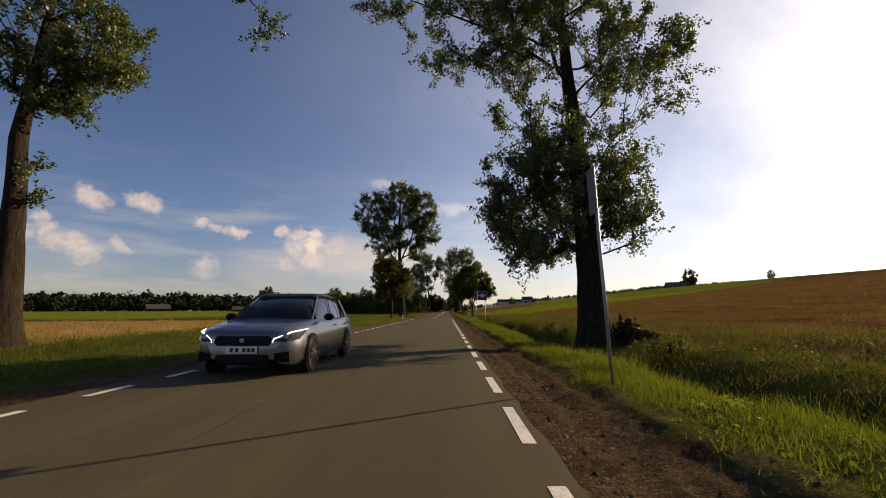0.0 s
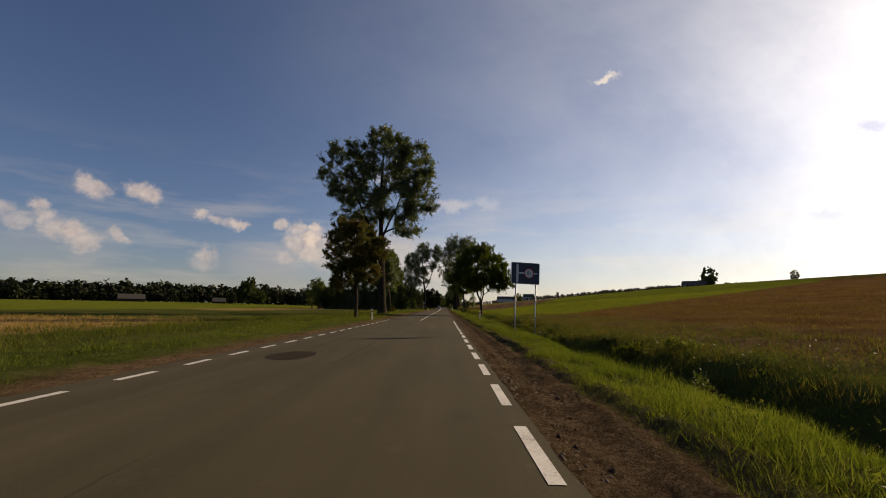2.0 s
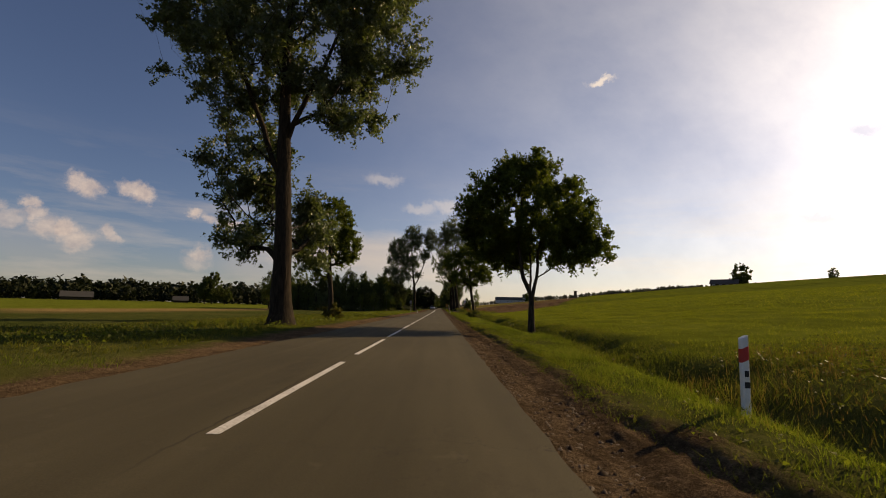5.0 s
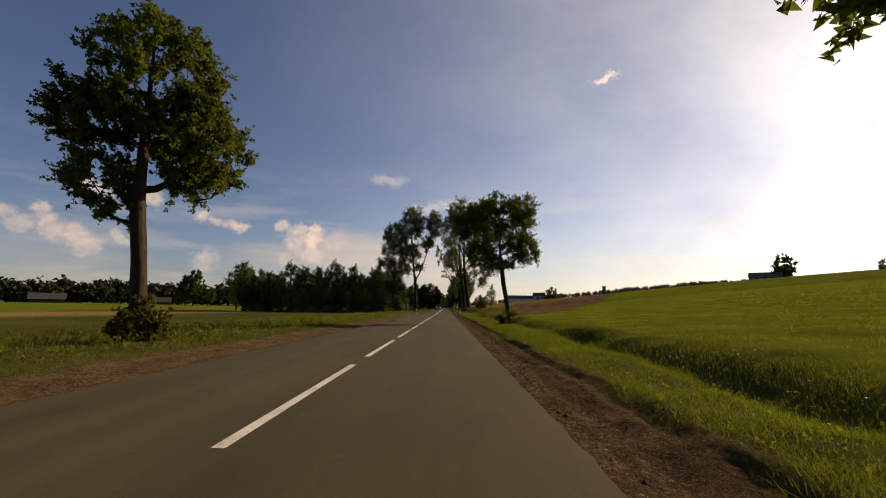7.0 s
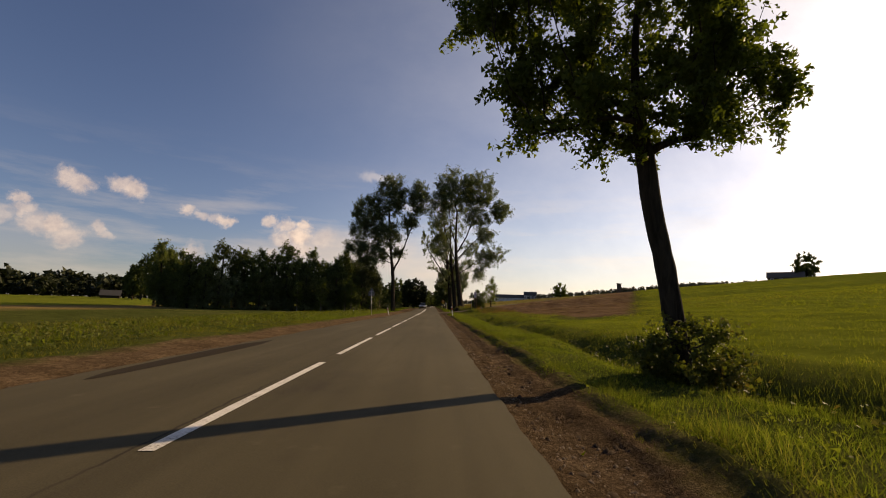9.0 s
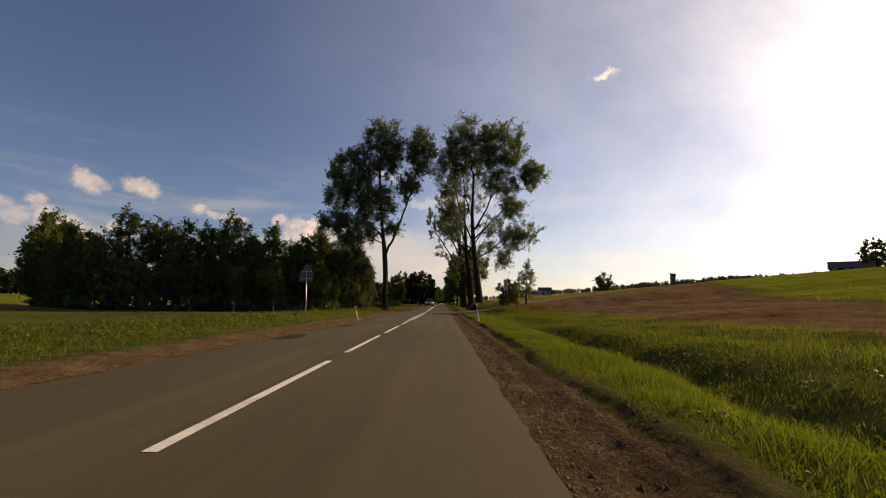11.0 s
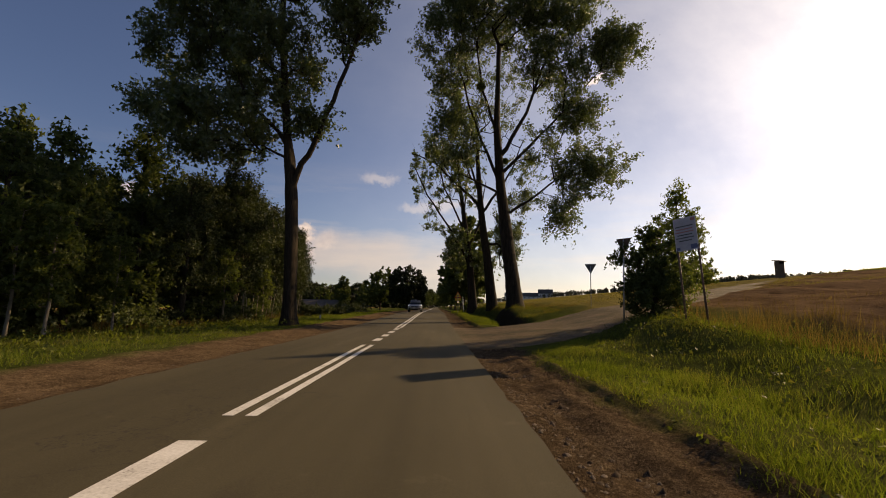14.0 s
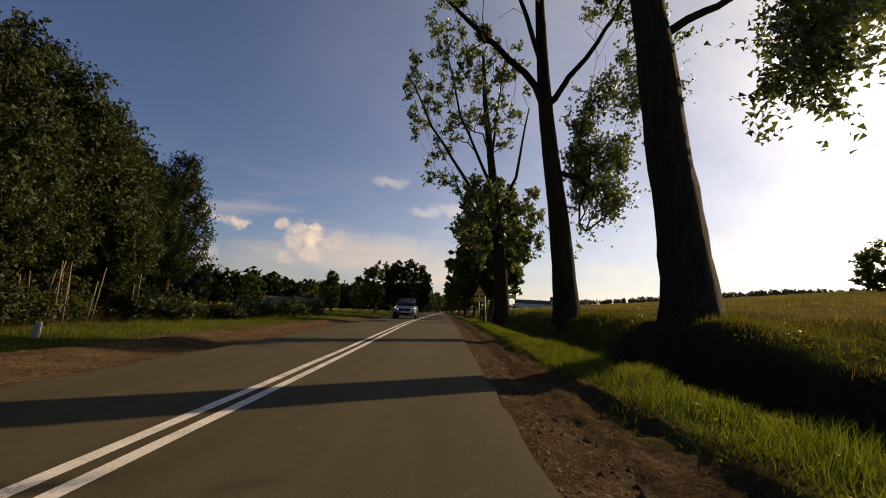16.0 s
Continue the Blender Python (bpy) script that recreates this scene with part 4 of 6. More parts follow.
plant("poplar_tree", make_tree(20, [(0.1, 0, 0), (-0.35, 0, 4), (-1.05, 0, 9.5), (-1.4, 0, 15), (-1.2, 0, 22)], 0.6,
      [((-2.0, 0, 26.6), (4.6, 4.4, 4.8), 3.0), ((3.8, 0, 26.8), (4.0, 3.8, 4.4), 2.4), ((-5.4, 0, 21.6), (2.6, 2.6, 4.8), 1.4), ((8.9, 1.0, 22.2), (2.2, 2.1, 2.2), 1.0), ((3.6, 0, 20.2), (3.0, 2.8, 2.6), 0.9), ((-4.8, 0, 13.8), (2.2, 2.0, 3.4), 1.0), ((8.3, 2.4, 12.4), (3.0, 2.4, 2.0), 0.45), ((5.8, 1.6, 10.9), (2.3, 2.0, 2.0), 0.42), ((3.0, 0.8, 12.6), (2.6, 2.2, 2.4), 0.4), ((4.0, 0.8, 7.8), (1.3, 1.2, 1.7), 0.36), ((5.2, 0, 16.2), (2.2, 2.0, 1.8), 0.6)],
      800, 145, 0.15, 0.8, BARK, POPLAR, flare=0.28, fan=0.95, lobes=0.18, shell=0.45, steep=0.45, low=0.3, tip=0.013, lift=0.45, limbs=[([(-0.7, 0, 7.4), (1.2, 0.3, 8.6), (3.6, 1.0, 10.6), (8.5, 2.4, 12.6)], 0.13, 0.04), ([(2.4, 0.6, 9.4), (3.6, 0.8, 9.2), (4.1, 0.9, 8.2), (4.3, 0.9, 6.8)], 0.04, 0.015), ([(-1.0, 0, 12), (1.0, 0, 16), (3.6, 0, 23)], 0.2, 0.07), ([(-0.8, 0, 9.5), (-2.6, 0, 13.5), (-4.6, 0, 20)], 0.16, 0.06), ([(-1.1, 0, 13.5), (-2.6, 0, 18), (-3.4, 0, 25)], 0.14, 0.05), ([(-0.9, 0, 10.8), (3.0, 0.4, 15), (7.8, 0.8, 20.6)], 0.14, 0.04)]), ground_at(6.2, 221.0), "huge old poplar with a thick bare trunk on the bank", group="junction poplars")
plant("poplar_tree", make_tree(21, [(0.1, 0, 0), (-0.4, 0, 5), (-1.2, 0, 11), (-1.6, 0, 17), (-1.8, 0, 22)], 0.58,
      [((-1, 0, 24), (5.5, 5, 5.5), 2.6), ((3.2, 0.6, 14), (2.4, 2.2, 3.4), 1.0), ((-4.5, 0, 17), (2.4, 2.6, 4.4), 0.8), ((2.0, 1.6, 8.4), (1.5, 1.5, 3.6), 1.3)],
      360, 90, 0.145, 0.65, BARK, POPLAR, flare=0.3, fan=0.9, shell=0.45, bare=0.5, bare_from=12.5, steep=0.45, low=0.3, tip=0.012, limbs=[([(-0.9, 0, 11), (-3.6, 0, 13.6), (-6.4, 0, 16.2), (-8.8, 0, 17.2)], 0.2, 0.05), ([(-0.9, 0, 10.6), (0.4, 0, 12.6), (2.3, 0, 15.6), (3.6, 0, 19)], 0.18, 0.05), ([(-1.0, 0, 12.0), (-2.6, 0, 16.5), (-3.2, 0, 22)], 0.16, 0.05)]), ground_at(5.4, 228.9, 0, 0, 0.9), "half-bare old poplar with thinning crown", group="junction poplars")
plant("poplar_tree", make_tree(22, [(0, 0, 0), (-0.4, 0, 6), (-1.2, 0, 12), (-2.0, 0, 18), (-2.4, 0, 23)], 0.58,
      [((-4.6, 0, 19.5), (5.0, 4.4, 5.6), 3), ((-1, 0, 19), (3.0, 3.0, 5.0), 1.2), ((-2.0, 0, 8.6), (2.4, 2.4, 3.4), 1.6), ((1.6, 0, 8.0), (1.4, 1.6, 3.2), 0.8), ((-5.4, 0, 13.0), (1.6, 1.6, 2.4), 0.5)],
      420, 62, 0.2, 0.5, BARK, POPLAR, shell=0.4, bare=0.62, bare_from=11.5, steep=0.5, low=0.25, tip=0.012, limbs=[([(-0.6, 0, 7), (-3.0, 0, 11), (-6.4, 0, 16), (-8.6, 0, 20.6)], 0.2, 0.05), ([(-0.9, 0, 8.5), (0.8, 0, 12), (1.6, 0, 18)], 0.2, 0.06), ([(-1.2, 0, 11), (-4.0, 0, 17), (-5.8, 0, 24)], 0.15, 0.05), ([(-1.4, 0, 12.5), (-1.0, 0, 18), (-0.4, 0, 23)], 0.13, 0.04)]), ground_at(5.0, 245.5), "old poplar with dead twigs in its crown", group="junction poplars")


def mistletoe(tree_at, spots, seed):
    """Round evergreen clumps hanging in a crown."""
    r = np.random.RandomState(seed)
    for i, (x, y, z, rad) in enumerate(spots):
        d = r.normal(size=(420, 3))
        d /= np.linalg.norm(d, axis=1, keepdims=True)
        v, f = leaf_cloud(r, d * rad * r.uniform(0.5, 1.0, (420, 1)), 0.05, 2, 0.1)
        ob = new("mistletoe", mesh_from("mistletoe", v, 3, f, WOODS))
        ob.matrix_world = tree_at @ Matrix.Translation((x, y, z))
        tagged(ob, "dark round mistletoe clump high in a poplar", "mistletoe", "mistletoe clumps")


mistletoe(ground_at(5.3, 228.9, 0, 0, 0.9), [(-4.2, 0.0, 14.4, 0.45), (-7.0, -0.2, 17.0, 0.28), (-5.4, -0.2, 16.0, 0.25), (1.6, -0.3, 16.5, 0.3)], 3)
mistletoe(ground_at(5.9, 221.0), [(3.2, -0.8, 22.0, 0.4), (-2.4, -0.5, 18.0, 0.35)], 4)
mistletoe(ground_at(5.65, 16.6, 0.1, 0, 0.76), [(-1.5, -1.5, 17.5, 0.45)], 5)
mistletoe(ground_at(-16.4, 16.6, 0, 0, 0.76), [(11.0, -0.5, 18.4, 0.42)], 6)


# ================= woods, bushes and far trees =================
def wood_tree(seed, h, wide, leaf=0.21, clusters=165, per=52, leaves=None, low=0.12, peak=0.3):
    return make_tree(seed, [(0, 0, 0), (0.1, 0, h * 0.4), (0, 0.1, h * 0.94)], 0.013 * h, [((0, 0, h * 0.55), (wide, wide, h * 0.36), 3), ((0, 0, h * (low + 0.22)), (wide * 0.9, wide * 0.9, h * 0.22), 1.3),
                     ((0.1 * wide, 0, h * 0.88), (wide * peak, wide * peak, h * 0.16), 0.6)], clusters, per, leaf, 0.05 * h, BARK_SMOOTH, leaves or WOODS, sides=3, tip=0.02, shell=0.6, lift=0.7, fan=0.5)


WOOD_KINDS = [wood_tree(41, 13.0, 3.0), wood_tree(42, 11.5, 2.6, leaves=WOODS_PALE), wood_tree(43, 9.5, 2.7, peak=0.45), wood_tree(44, 14.5, 2.2, peak=0.22), wood_tree(45, 7.0, 2.3, 0.14, leaves=SKYLIT_WOODS)]
# same wood, in the leaf colour darkened to stand for shade
SHADED_KINDS = [wood_tree(48, 13.4, 3.0, 0.15, 200, 95, SHADED_WOODS, 0.24, 0.4), wood_tree(49, 11.4, 2.8, 0.14, 200, 90, SHADED_WOODS, 0.26, 0.5)]
BIRCH = plain("birch_bark", (0.17, 0.14, 0.1), 0.8, vary=0.4, scale=5, bump=0.4)
front = [(-48, 200), (-39, 195), (-29, 197), (-21, 201), (-16.0, 209), (-14.0, 217), (-14.0, 225), (-14.6, 231), (-15.8, 237)]
rs = np.random.RandomState(5)
for row, (off, n) in enumerate(((0.0, 29), (4.5, 23), (10.0, 17))):
    for i in range(n):
        u = (i + rs.uniform(-0.3, 0.3)) / n * (len(front) - 1)
        u = min(max(u, 0), len(front) - 1.001)
        a, b = Vector(front[int(u)]), Vector(front[int(u) + 1])
        q = a.lerp(b, u - int(u)) + Vector((-0.6, 0.8)).normalized() * (off + rs.uniform(-1, 1))
        # paler kinds before 4 brighten the near face by leaf colour
        kind = int(rs.choice(5, p=((0.1, 0.36, 0.08, 0.02, 0.44) if u < 4 else (0.2, 0.25, 0.25, 0.1, 0.2)) if row == 0 else (0.3, 0.26, 0.1, 0.34, 0.0)))
        sc = rs.uniform(0.75, 1.12) * (0.84 if row == 0 else 1.02) * (0.88 if u > 3.4 else 0.92) * (0.97 if u > 5.2 else 1) * (0.9 if u > 6.6 else 1)
        # past 4.2 the front rows take the shade-darkened leaves
        plant("woodland_tree", SHADED_KINDS[kind % 2] if u > 4.2 and row < 2 else WOOD_KINDS[kind], ground_at(q.x, q.y, -0.1, rs.uniform(0, 360), sc), "dark leafy tree at the edge of a small wood", group="trees of the roadside wood")
for x, y, kind, sc in ((-19.2, 208.5, 1, 0.85), (-17.6, 212.5, 0, 0.72), (-15.5, 214.5, 4, 0.95), (-23.5, 204.0, 2, 0.9)):
    plant("woodland_tree", WOOD_KINDS[kind], ground_at(x, y, -0.1, x * 37, sc), "dark leafy tree at the edge of a small wood", group="trees of the roadside wood")
# small pale-stemmed birches before the wood
YOUNG_BIRCH = make_tree(47, [(0, 0, 0), (0.1, 0, 1.6), (0.0, 0, 3.4), (0.1, 0, 5.0)], 0.055, [((0, 0, 3.3), (1.0, 1.0, 1.5), 3), ((0, 0, 4.9), (0.5, 0.5, 0.7), 0.8), ((0, 0, 1.7), (0.8, 0.8, 0.7), 0.6)], 110, 50, 0.11, 0.24, BIRCH, BIRCH_LEAVES, sides=4, tip=0.006, lobes=0.4)
for i, (x, y, sc) in enumerate(((-16.2, 203.6, 1.0), (-15.1, 204.0, 0.95), (-14.6, 207.0, 0.8), (-19.4, 199.3, 1.05), (-23.0, 197.2, 0.9), (-13.0, 214.0, 0.85), (-12.9, 220.0, 0.7))):
    plant("birch_tree", YOUNG_BIRCH, ground_at(x, y, 0, i * 71.0, sc), "small pale-stemmed birch before the dark wood", group="young birches")
# pale thin stems under the wood's edge
for i in range(14):
    u = rs.uniform(4.2, 7.4)
    a, b = Vector(front[int(u)]), Vector(front[int(u) + 1])
    q = a.lerp(b, u - int(u)) + Vector((rs.uniform(0.2, 1.6), rs.uniform(-0.6, 0.6)))
    stem = merged(*[rod(0.028, 0.016, 0, rs.uniform(1.4, 2.4), 7, (rs.uniform(-0.3, 0.3), rs.uniform(-0.3, 0.3))) for _ in range(2)])
    ob = part("sapling_stem", stem, BIRCH, None, "thin pale sapling stems under the wood's edge", True)
    ob.matrix_world = ground_at(q.x, q.y) @ pose(0, 0, 0, rs.uniform(-7, 7), rs.uniform(-7, 7), 0)
    tagged(ob, category="sapling", group="saplings")


def make_bush(seed, w, h, leaf, clusters, per, leaves):
    return make_tree(seed, [(0, 0, 0), (0.05, 0, h * 0.35), (0, 0, h * 0.8)], 0.05, [((0, 0, h * 0.5), (w, w, h * 0.5), 3), ((0, 0, h * 0.22), (w * 1.1, w * 1.1, h * 0.25), 1.5)],
                     clusters, per, leaf, 0.16 * w + 0.08, BARK_SMOOTH, leaves, sides=4, tip=0.008, shell=0.45)


def bush(seed, x, y, w, h, leaf=0.12, clusters=60, per=70, leaves=None, label="leafy green bush", name="bush", dz=0.0):
    ob = plant(name, make_bush(seed, w, h, leaf, clusters, per, leaves or MAPLE), ground_at(x, y, dz), label, "bush")
    for c in ob.children:
        if c.name.startswith("trunk"):
            c.name = "stem"
        else:
            c.name = "foliage"
    return ob


# the dark bush and the airy sapling with a pointed top beside the side road
plant("elder_bush", make_tree(60, [(0, 0, 0), (0.1, 0, 0.5), (0.1, 0, 1.2), (0.2, 0, 1.9)], 0.06,
      [((0.1, 0, 0.75), (0.95, 0.95, 0.75), 3), ((0.25, 0.1, 1.45), (0.85, 0.9, 0.6), 1.6), ((-0.75, 0, 1.75), (0.35, 0.5, 0.4), 0.35), ((0.0, 0, 2.3), (0.35, 0.45, 0.45), 0.4), ((0.75, 0, 2.2), (0.45, 0.5, 0.45), 0.5)], 230, 85, 0.062, 0.2, BARK_SMOOTH, WOODS, sides=4, tip=0.006, shell=0.2, lobes=0.5, low=0.1),
      ground_at(8.35, 203.1, 0, 0, 1.25), "ragged dark elder bush beside the side road", "bush")
plant("birch_sapling", make_tree(61, [(0, 0, 0), (0, 0, 1.4), (0.1, 0, 3.2), (0.1, 0, 4.9)], 0.05,
      [((0, 0, 2.6), (1.3, 1.3, 1.2), 2.6), ((0, 0, 1.4), (1.15, 1.15, 0.9), 1.4), ((0.1, 0, 3.8), (0.8, 0.8, 0.8), 1.2), ((0.1, 0, 4.7), (0.22, 0.22, 0.5), 0.3)], 190, 48, 0.075, 0.22, BARK_SMOOTH, BIRCH_LEAVES, sides=5, tip=0.006, shell=0.35),
      ground_at(11.3, 206.6, 0, 0, 1.14), "slim airy sapling with a pointed top", "tree")
bush(62, 4.95, 128.9, 0.85, 1.3, 0.06, 90, 90, WEED, "leafy suckers round the foot of a maple", "sucker_bush")
bush(63, -9.8, 108.0, 0.8, 1.3, 0.11, 45, 70, RUSTY, "leafy suckers round the foot of a maple", "sucker_bush")
bush(64, 7.0, 17.0, 0.9, 0.55, 0.12, 40, 60, BRUSH, "dark brushwood heaped at the foot of the poplar", "brushwood")
bush(65, 5.2, 17.4, 0.75, 0.45, 0.12, 35, 60, BRUSH, "dark brushwood heaped at the foot of the poplar", "brushwood")
bush(66, 36.0, 246.0, 1.9, 4.0, 0.22, 60, 70, MAPLE, "round bush standing in the open field")
for i, (x, y, w, h) in enumerate([(-11.2, 229.4, 1.3, 0.95), (-10.2, 232.5, 1.2, 0.85), (-10.6, 236.2, 1.4, 0.95), (-10.0, 240, 1.3, 0.9), (-10.0, 245.5, 1.4, 1.0), (-12.5, 250, 1.8, 1.3)]):
    bush(70 + i, x, y, w, h, 0.1, 55, 80, SHADED_WOODS, "low dark hedge bush beside the garden", "hedge_bush")
bush(76, 6.0, 262.0, 1.3, 1.5, 0.18, 35, 60, MAPLE, "low bush on the bank")
# low growth that closes the foot of the wood
for i in range(44):
    u = (i + 0.5) / 44 * 7.95
    a, b = Vector(front[int(u)]), Vector(front[int(u) + 1])
    q = a.lerp(b, u - int(u)) + Vector((rs.uniform(-0.6, 0.9), rs.uniform(-0.8, 0.4)))
    tall = rs.uniform(1.5, 2.8)
    # leaves split at 4 too: brightened for skylight before, darkened for shade after
    bush(150 + i, q.x, q.y, rs.uniform(1.1, 1.7), tall if u < 4 else 0.55 * tall, 0.15 if u < 4 else 0.09, 40, 60 if u < 4 else 90, (SKYLIT_WOODS, WOODS_PALE, SKYLIT_WOODS)[i % 3] if u < 4 else (SHADED_WOODS, WOODS, SHADED_WOODS)[i % 3], "dark undergrowth at the foot of the wood", "undergrowth_bush")
# weeds on the far lip of the ditch
for i in range(40):
    y = 14 + i * 4.9 + rs.uniform(-2, 2)
    x = float(ditch_x(y)) + rs.uniform(0.7, 2.2)
    if y > 76:
        continue
    bush(100 + i, x, y, rs.uniform(0.25, 0.55), rs.uniform(0.25, 0.5), 0.05, 18, 60, (WEED, HERB, RUSTY)[i % 3 if i % 7 == 0 else i % 2], "rank weeds on the lip of the ditch", "weed_clump")

for i in range(15):
    y = 12 + i * 4.0 + rs.uniform(-2, 2)
    x = float(ditch_x(y)) + rs.uniform(-0.2, 1.5)
    bush(200 + i, x, y, rs.uniform(0.4, 0.7), rs.uniform(0.25, 0.45), 0.05, 22, 70, (WOODS, BRUSH, WOODS, RANK)[i % 4], "dark rank weeds crowding the ditch", "weed_clump")

# trees farther down the road
FAR_KINDS = [wood_tree(51, 13.0, 5.2, 0.5, 150, 50, peak=0.6), wood_tree(52, 15.0, 4.0, 0.5, 150, 50, peak=0.5), wood_tree(53, 9.0, 3.5, 0.42, 110, 45, peak=0.6)]
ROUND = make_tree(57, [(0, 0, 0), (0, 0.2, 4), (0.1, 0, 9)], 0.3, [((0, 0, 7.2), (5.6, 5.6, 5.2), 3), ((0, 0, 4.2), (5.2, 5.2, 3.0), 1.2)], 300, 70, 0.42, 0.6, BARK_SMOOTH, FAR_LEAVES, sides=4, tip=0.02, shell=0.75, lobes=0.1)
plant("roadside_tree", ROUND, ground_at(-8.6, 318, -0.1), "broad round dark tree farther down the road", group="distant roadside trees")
for i, (x, y, kind, sc) in enumerate([(-18, 330, 0, 1.0), (-10, 340, 1, 0.75), (-12, 366, 0, 0.7), (-9, 400, 1, 0.7), (5.5, 258, 1, 0.95), (5.4, 272, 0, 0.9), (5.8, 288, 1, 1.0), (5.2, 306, 0, 0.9), (6, 325, 1, 0.9),
                                     (5.6, 350, 0, 0.9), (6.0, 380, 1, 0.9), (5.4, 430, 0, 0.9), (-7, 450, 0, 0.8), (-4, 520, 1, 0.9), (2, 560, 0, 0.9), (-30, 330, 1, 0.7), (-40, 345, 2, 1.0), (-26, 352, 0, 0.7), (-48, 322, 2, 1.0)]):
    plant("roadside_tree", FAR_KINDS[kind], ground_at(x, y, -0.1, i * 67.0, sc), "dark leafy tree farther down the road", group="distant roadside trees")
for i, (x, y, kind, sc) in enumerate([(-129, 320, 1, 1.15), (-134, 322, 1, 1.0), (-123, 323, 0, 0.75), (182, 333, 0, 1.0), (186, 338, 2, 0.9), (262, 360, 2, 0.85), (176, 331, 2, 0.6)]):
    plant("field_tree", FAR_KINDS[kind], ground_at(x, y, -0.2, i * 51.0, sc), "dark tree standing far off among the fields", group="far field trees")


def far_woods(name, path, count, deep, h, leaf, seed, label, leaves=None, n=100):
    """A belt of far trees, each a heap of small clumps on a thin stem."""
    r = np.random.RandomState(seed)
    path = [Vector(p) for p in path]
    vs = []
    for i in range(count):
        u = r.uniform(0, len(path) - 1.001)
        q = path[int(u)].lerp(path[int(u) + 1], u - int(u)) + Vector((r.uniform(-1, 1), r.uniform(-1, 1))) * deep
        hh = h * r.uniform(0.42, 1.2) * (1 + 0.25 * noise.noise((q.x * 0.02, q.y * 0.02, 1)))
        w = hh * r.uniform(0.2, 0.34)
        d = r.normal(size=(n, 3))
        d /= np.linalg.norm(d, axis=1, keepdims=True)
        c = d * np.array((w, w, hh * 0.5)) * r.uniform(0.5, 1.0, (n, 1)) + np.array((q.x, q.y, float(land(q.x, q.y)) + hh * 0.5))
        a = r.normal(size=(n, 3))
        a /= np.linalg.norm(a, axis=1, keepdims=True)
        b = np.cross(a, r.normal(size=(n, 3)))
        b /= np.linalg.norm(b, axis=1, keepdims=True)
        s = leaf * hh / 12 * r.uniform(0.7, 1.3, (n, 1))
        vs.append(np.stack([c - a * s * 0.7 + b * s * 0.8, c + a * s, c - a * s * 0.7 - b * s * 0.8], 1).reshape(-1, 3))
    v = np.concatenate(vs)
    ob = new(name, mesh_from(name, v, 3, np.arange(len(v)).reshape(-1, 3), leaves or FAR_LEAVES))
    tagged(ob, label, "woods", kind="stuff")


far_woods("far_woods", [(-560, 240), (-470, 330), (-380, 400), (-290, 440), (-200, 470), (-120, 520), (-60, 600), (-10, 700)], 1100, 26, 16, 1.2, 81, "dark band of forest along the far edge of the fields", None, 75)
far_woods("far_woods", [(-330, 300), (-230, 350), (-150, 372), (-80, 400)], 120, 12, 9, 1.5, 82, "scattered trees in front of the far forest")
# the two ridge belts use the leaf colour with haze mixed in
far_woods("far_woods", [(20, 760), (110, 720), (190, 640), (240, 560), (300, 520), (400, 500)], 1000, 12, 5.6, 1.5, 83, "line of trees along the ridge", HAZED_LEAVES, 50)
far_woods("far_woods", [(430, 560), (560, 480), (760, 420), (900, 300)], 900, 12, 9, 1.6, 84, "wooded skyline beyond the rising field", HAZED_LEAVES, 50)
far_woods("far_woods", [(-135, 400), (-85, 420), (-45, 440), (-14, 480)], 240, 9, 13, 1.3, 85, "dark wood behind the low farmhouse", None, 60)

# ================= grass, crop and stones =================
def in_pit(x, y):
    """The bare-walled hole where the ditch meets the side road."""
    return (y > 212.3) & (y < 222) & (np.abs(x - 4.95) < 0.62 + 0.12 * np.sin(y * 2.7))


def blades(name, mat, label, x0, x1, y0, y1, per_m2, h, w, seed, keep=None, lean=0.35, category="grass"):
    """Thousands of bent blades on the ground, in one mesh."""
    r = np.random.RandomState(seed)
    n = int((y1 - y0) * (x1 - x0) * per_m2)
    x, y = r.uniform(x0, x1, n), r.uniform(y0, y1, n)
    clump = np.sin(x * 2.1 + 3 * np.sin(y * 0.7)) * np.sin(y * 1.7 + 2 * np.sin(x * 1.1)) * 0.5 + 0.5
    ok = r.uniform(size=n) < 0.45 + 0.55 * clump
    if keep is not None:
        ok &= keep(x, y, r)
    ok &= (side_mask(x, y, 0.2) < 0.3) & ~in_pit(x, y)
    x, y, clump = x[ok], y[ok], clump[ok]
    n = len(x)
    z = land(x, y) - 0.005
    tall = 0.75 + 0.35 * np.sin(x * 0.8 + 2 * np.sin(y * 0.23)) * np.sin(y * 0.41 + x * 0.3) + 0.2 * np.sin(y * 1.9 + 3 * np.sin(x * 1.3))
    tall = np.maximum(tall, 0.6)
    hh = h * r.uniform(0.4, 1.3, n) * (0.38 + 0.95 * clump) * tall * (0.65 + 0.35 * step(x, 2.3, 3.3) if x0 > 0 else 1.0)
    a = r.uniform(0, 2 * np.pi, n)
    ww = w * r.uniform(0.6, 1.4, n)
    dx, dy = np.cos(a) * ww, np.sin(a) * ww
    bx, by = r.normal(size=n) * hh * lean, r.normal(size=n) * hh * lean
    v = np.empty((n, 3, 3))
    v[:, 0] = np.stack([x - dx, y - dy, z], 1)
    v[:, 1] = np.stack([x + dx, y + dy, z], 1)
    v[:, 2] = np.stack([x + bx, y + by, z + hh], 1)
    ob = new(name, mesh_from(name, v.reshape(-1, 3), 3, np.arange(3 * n).reshape(n, 3), mat))
    tagged(ob, label, category, kind="stuff")


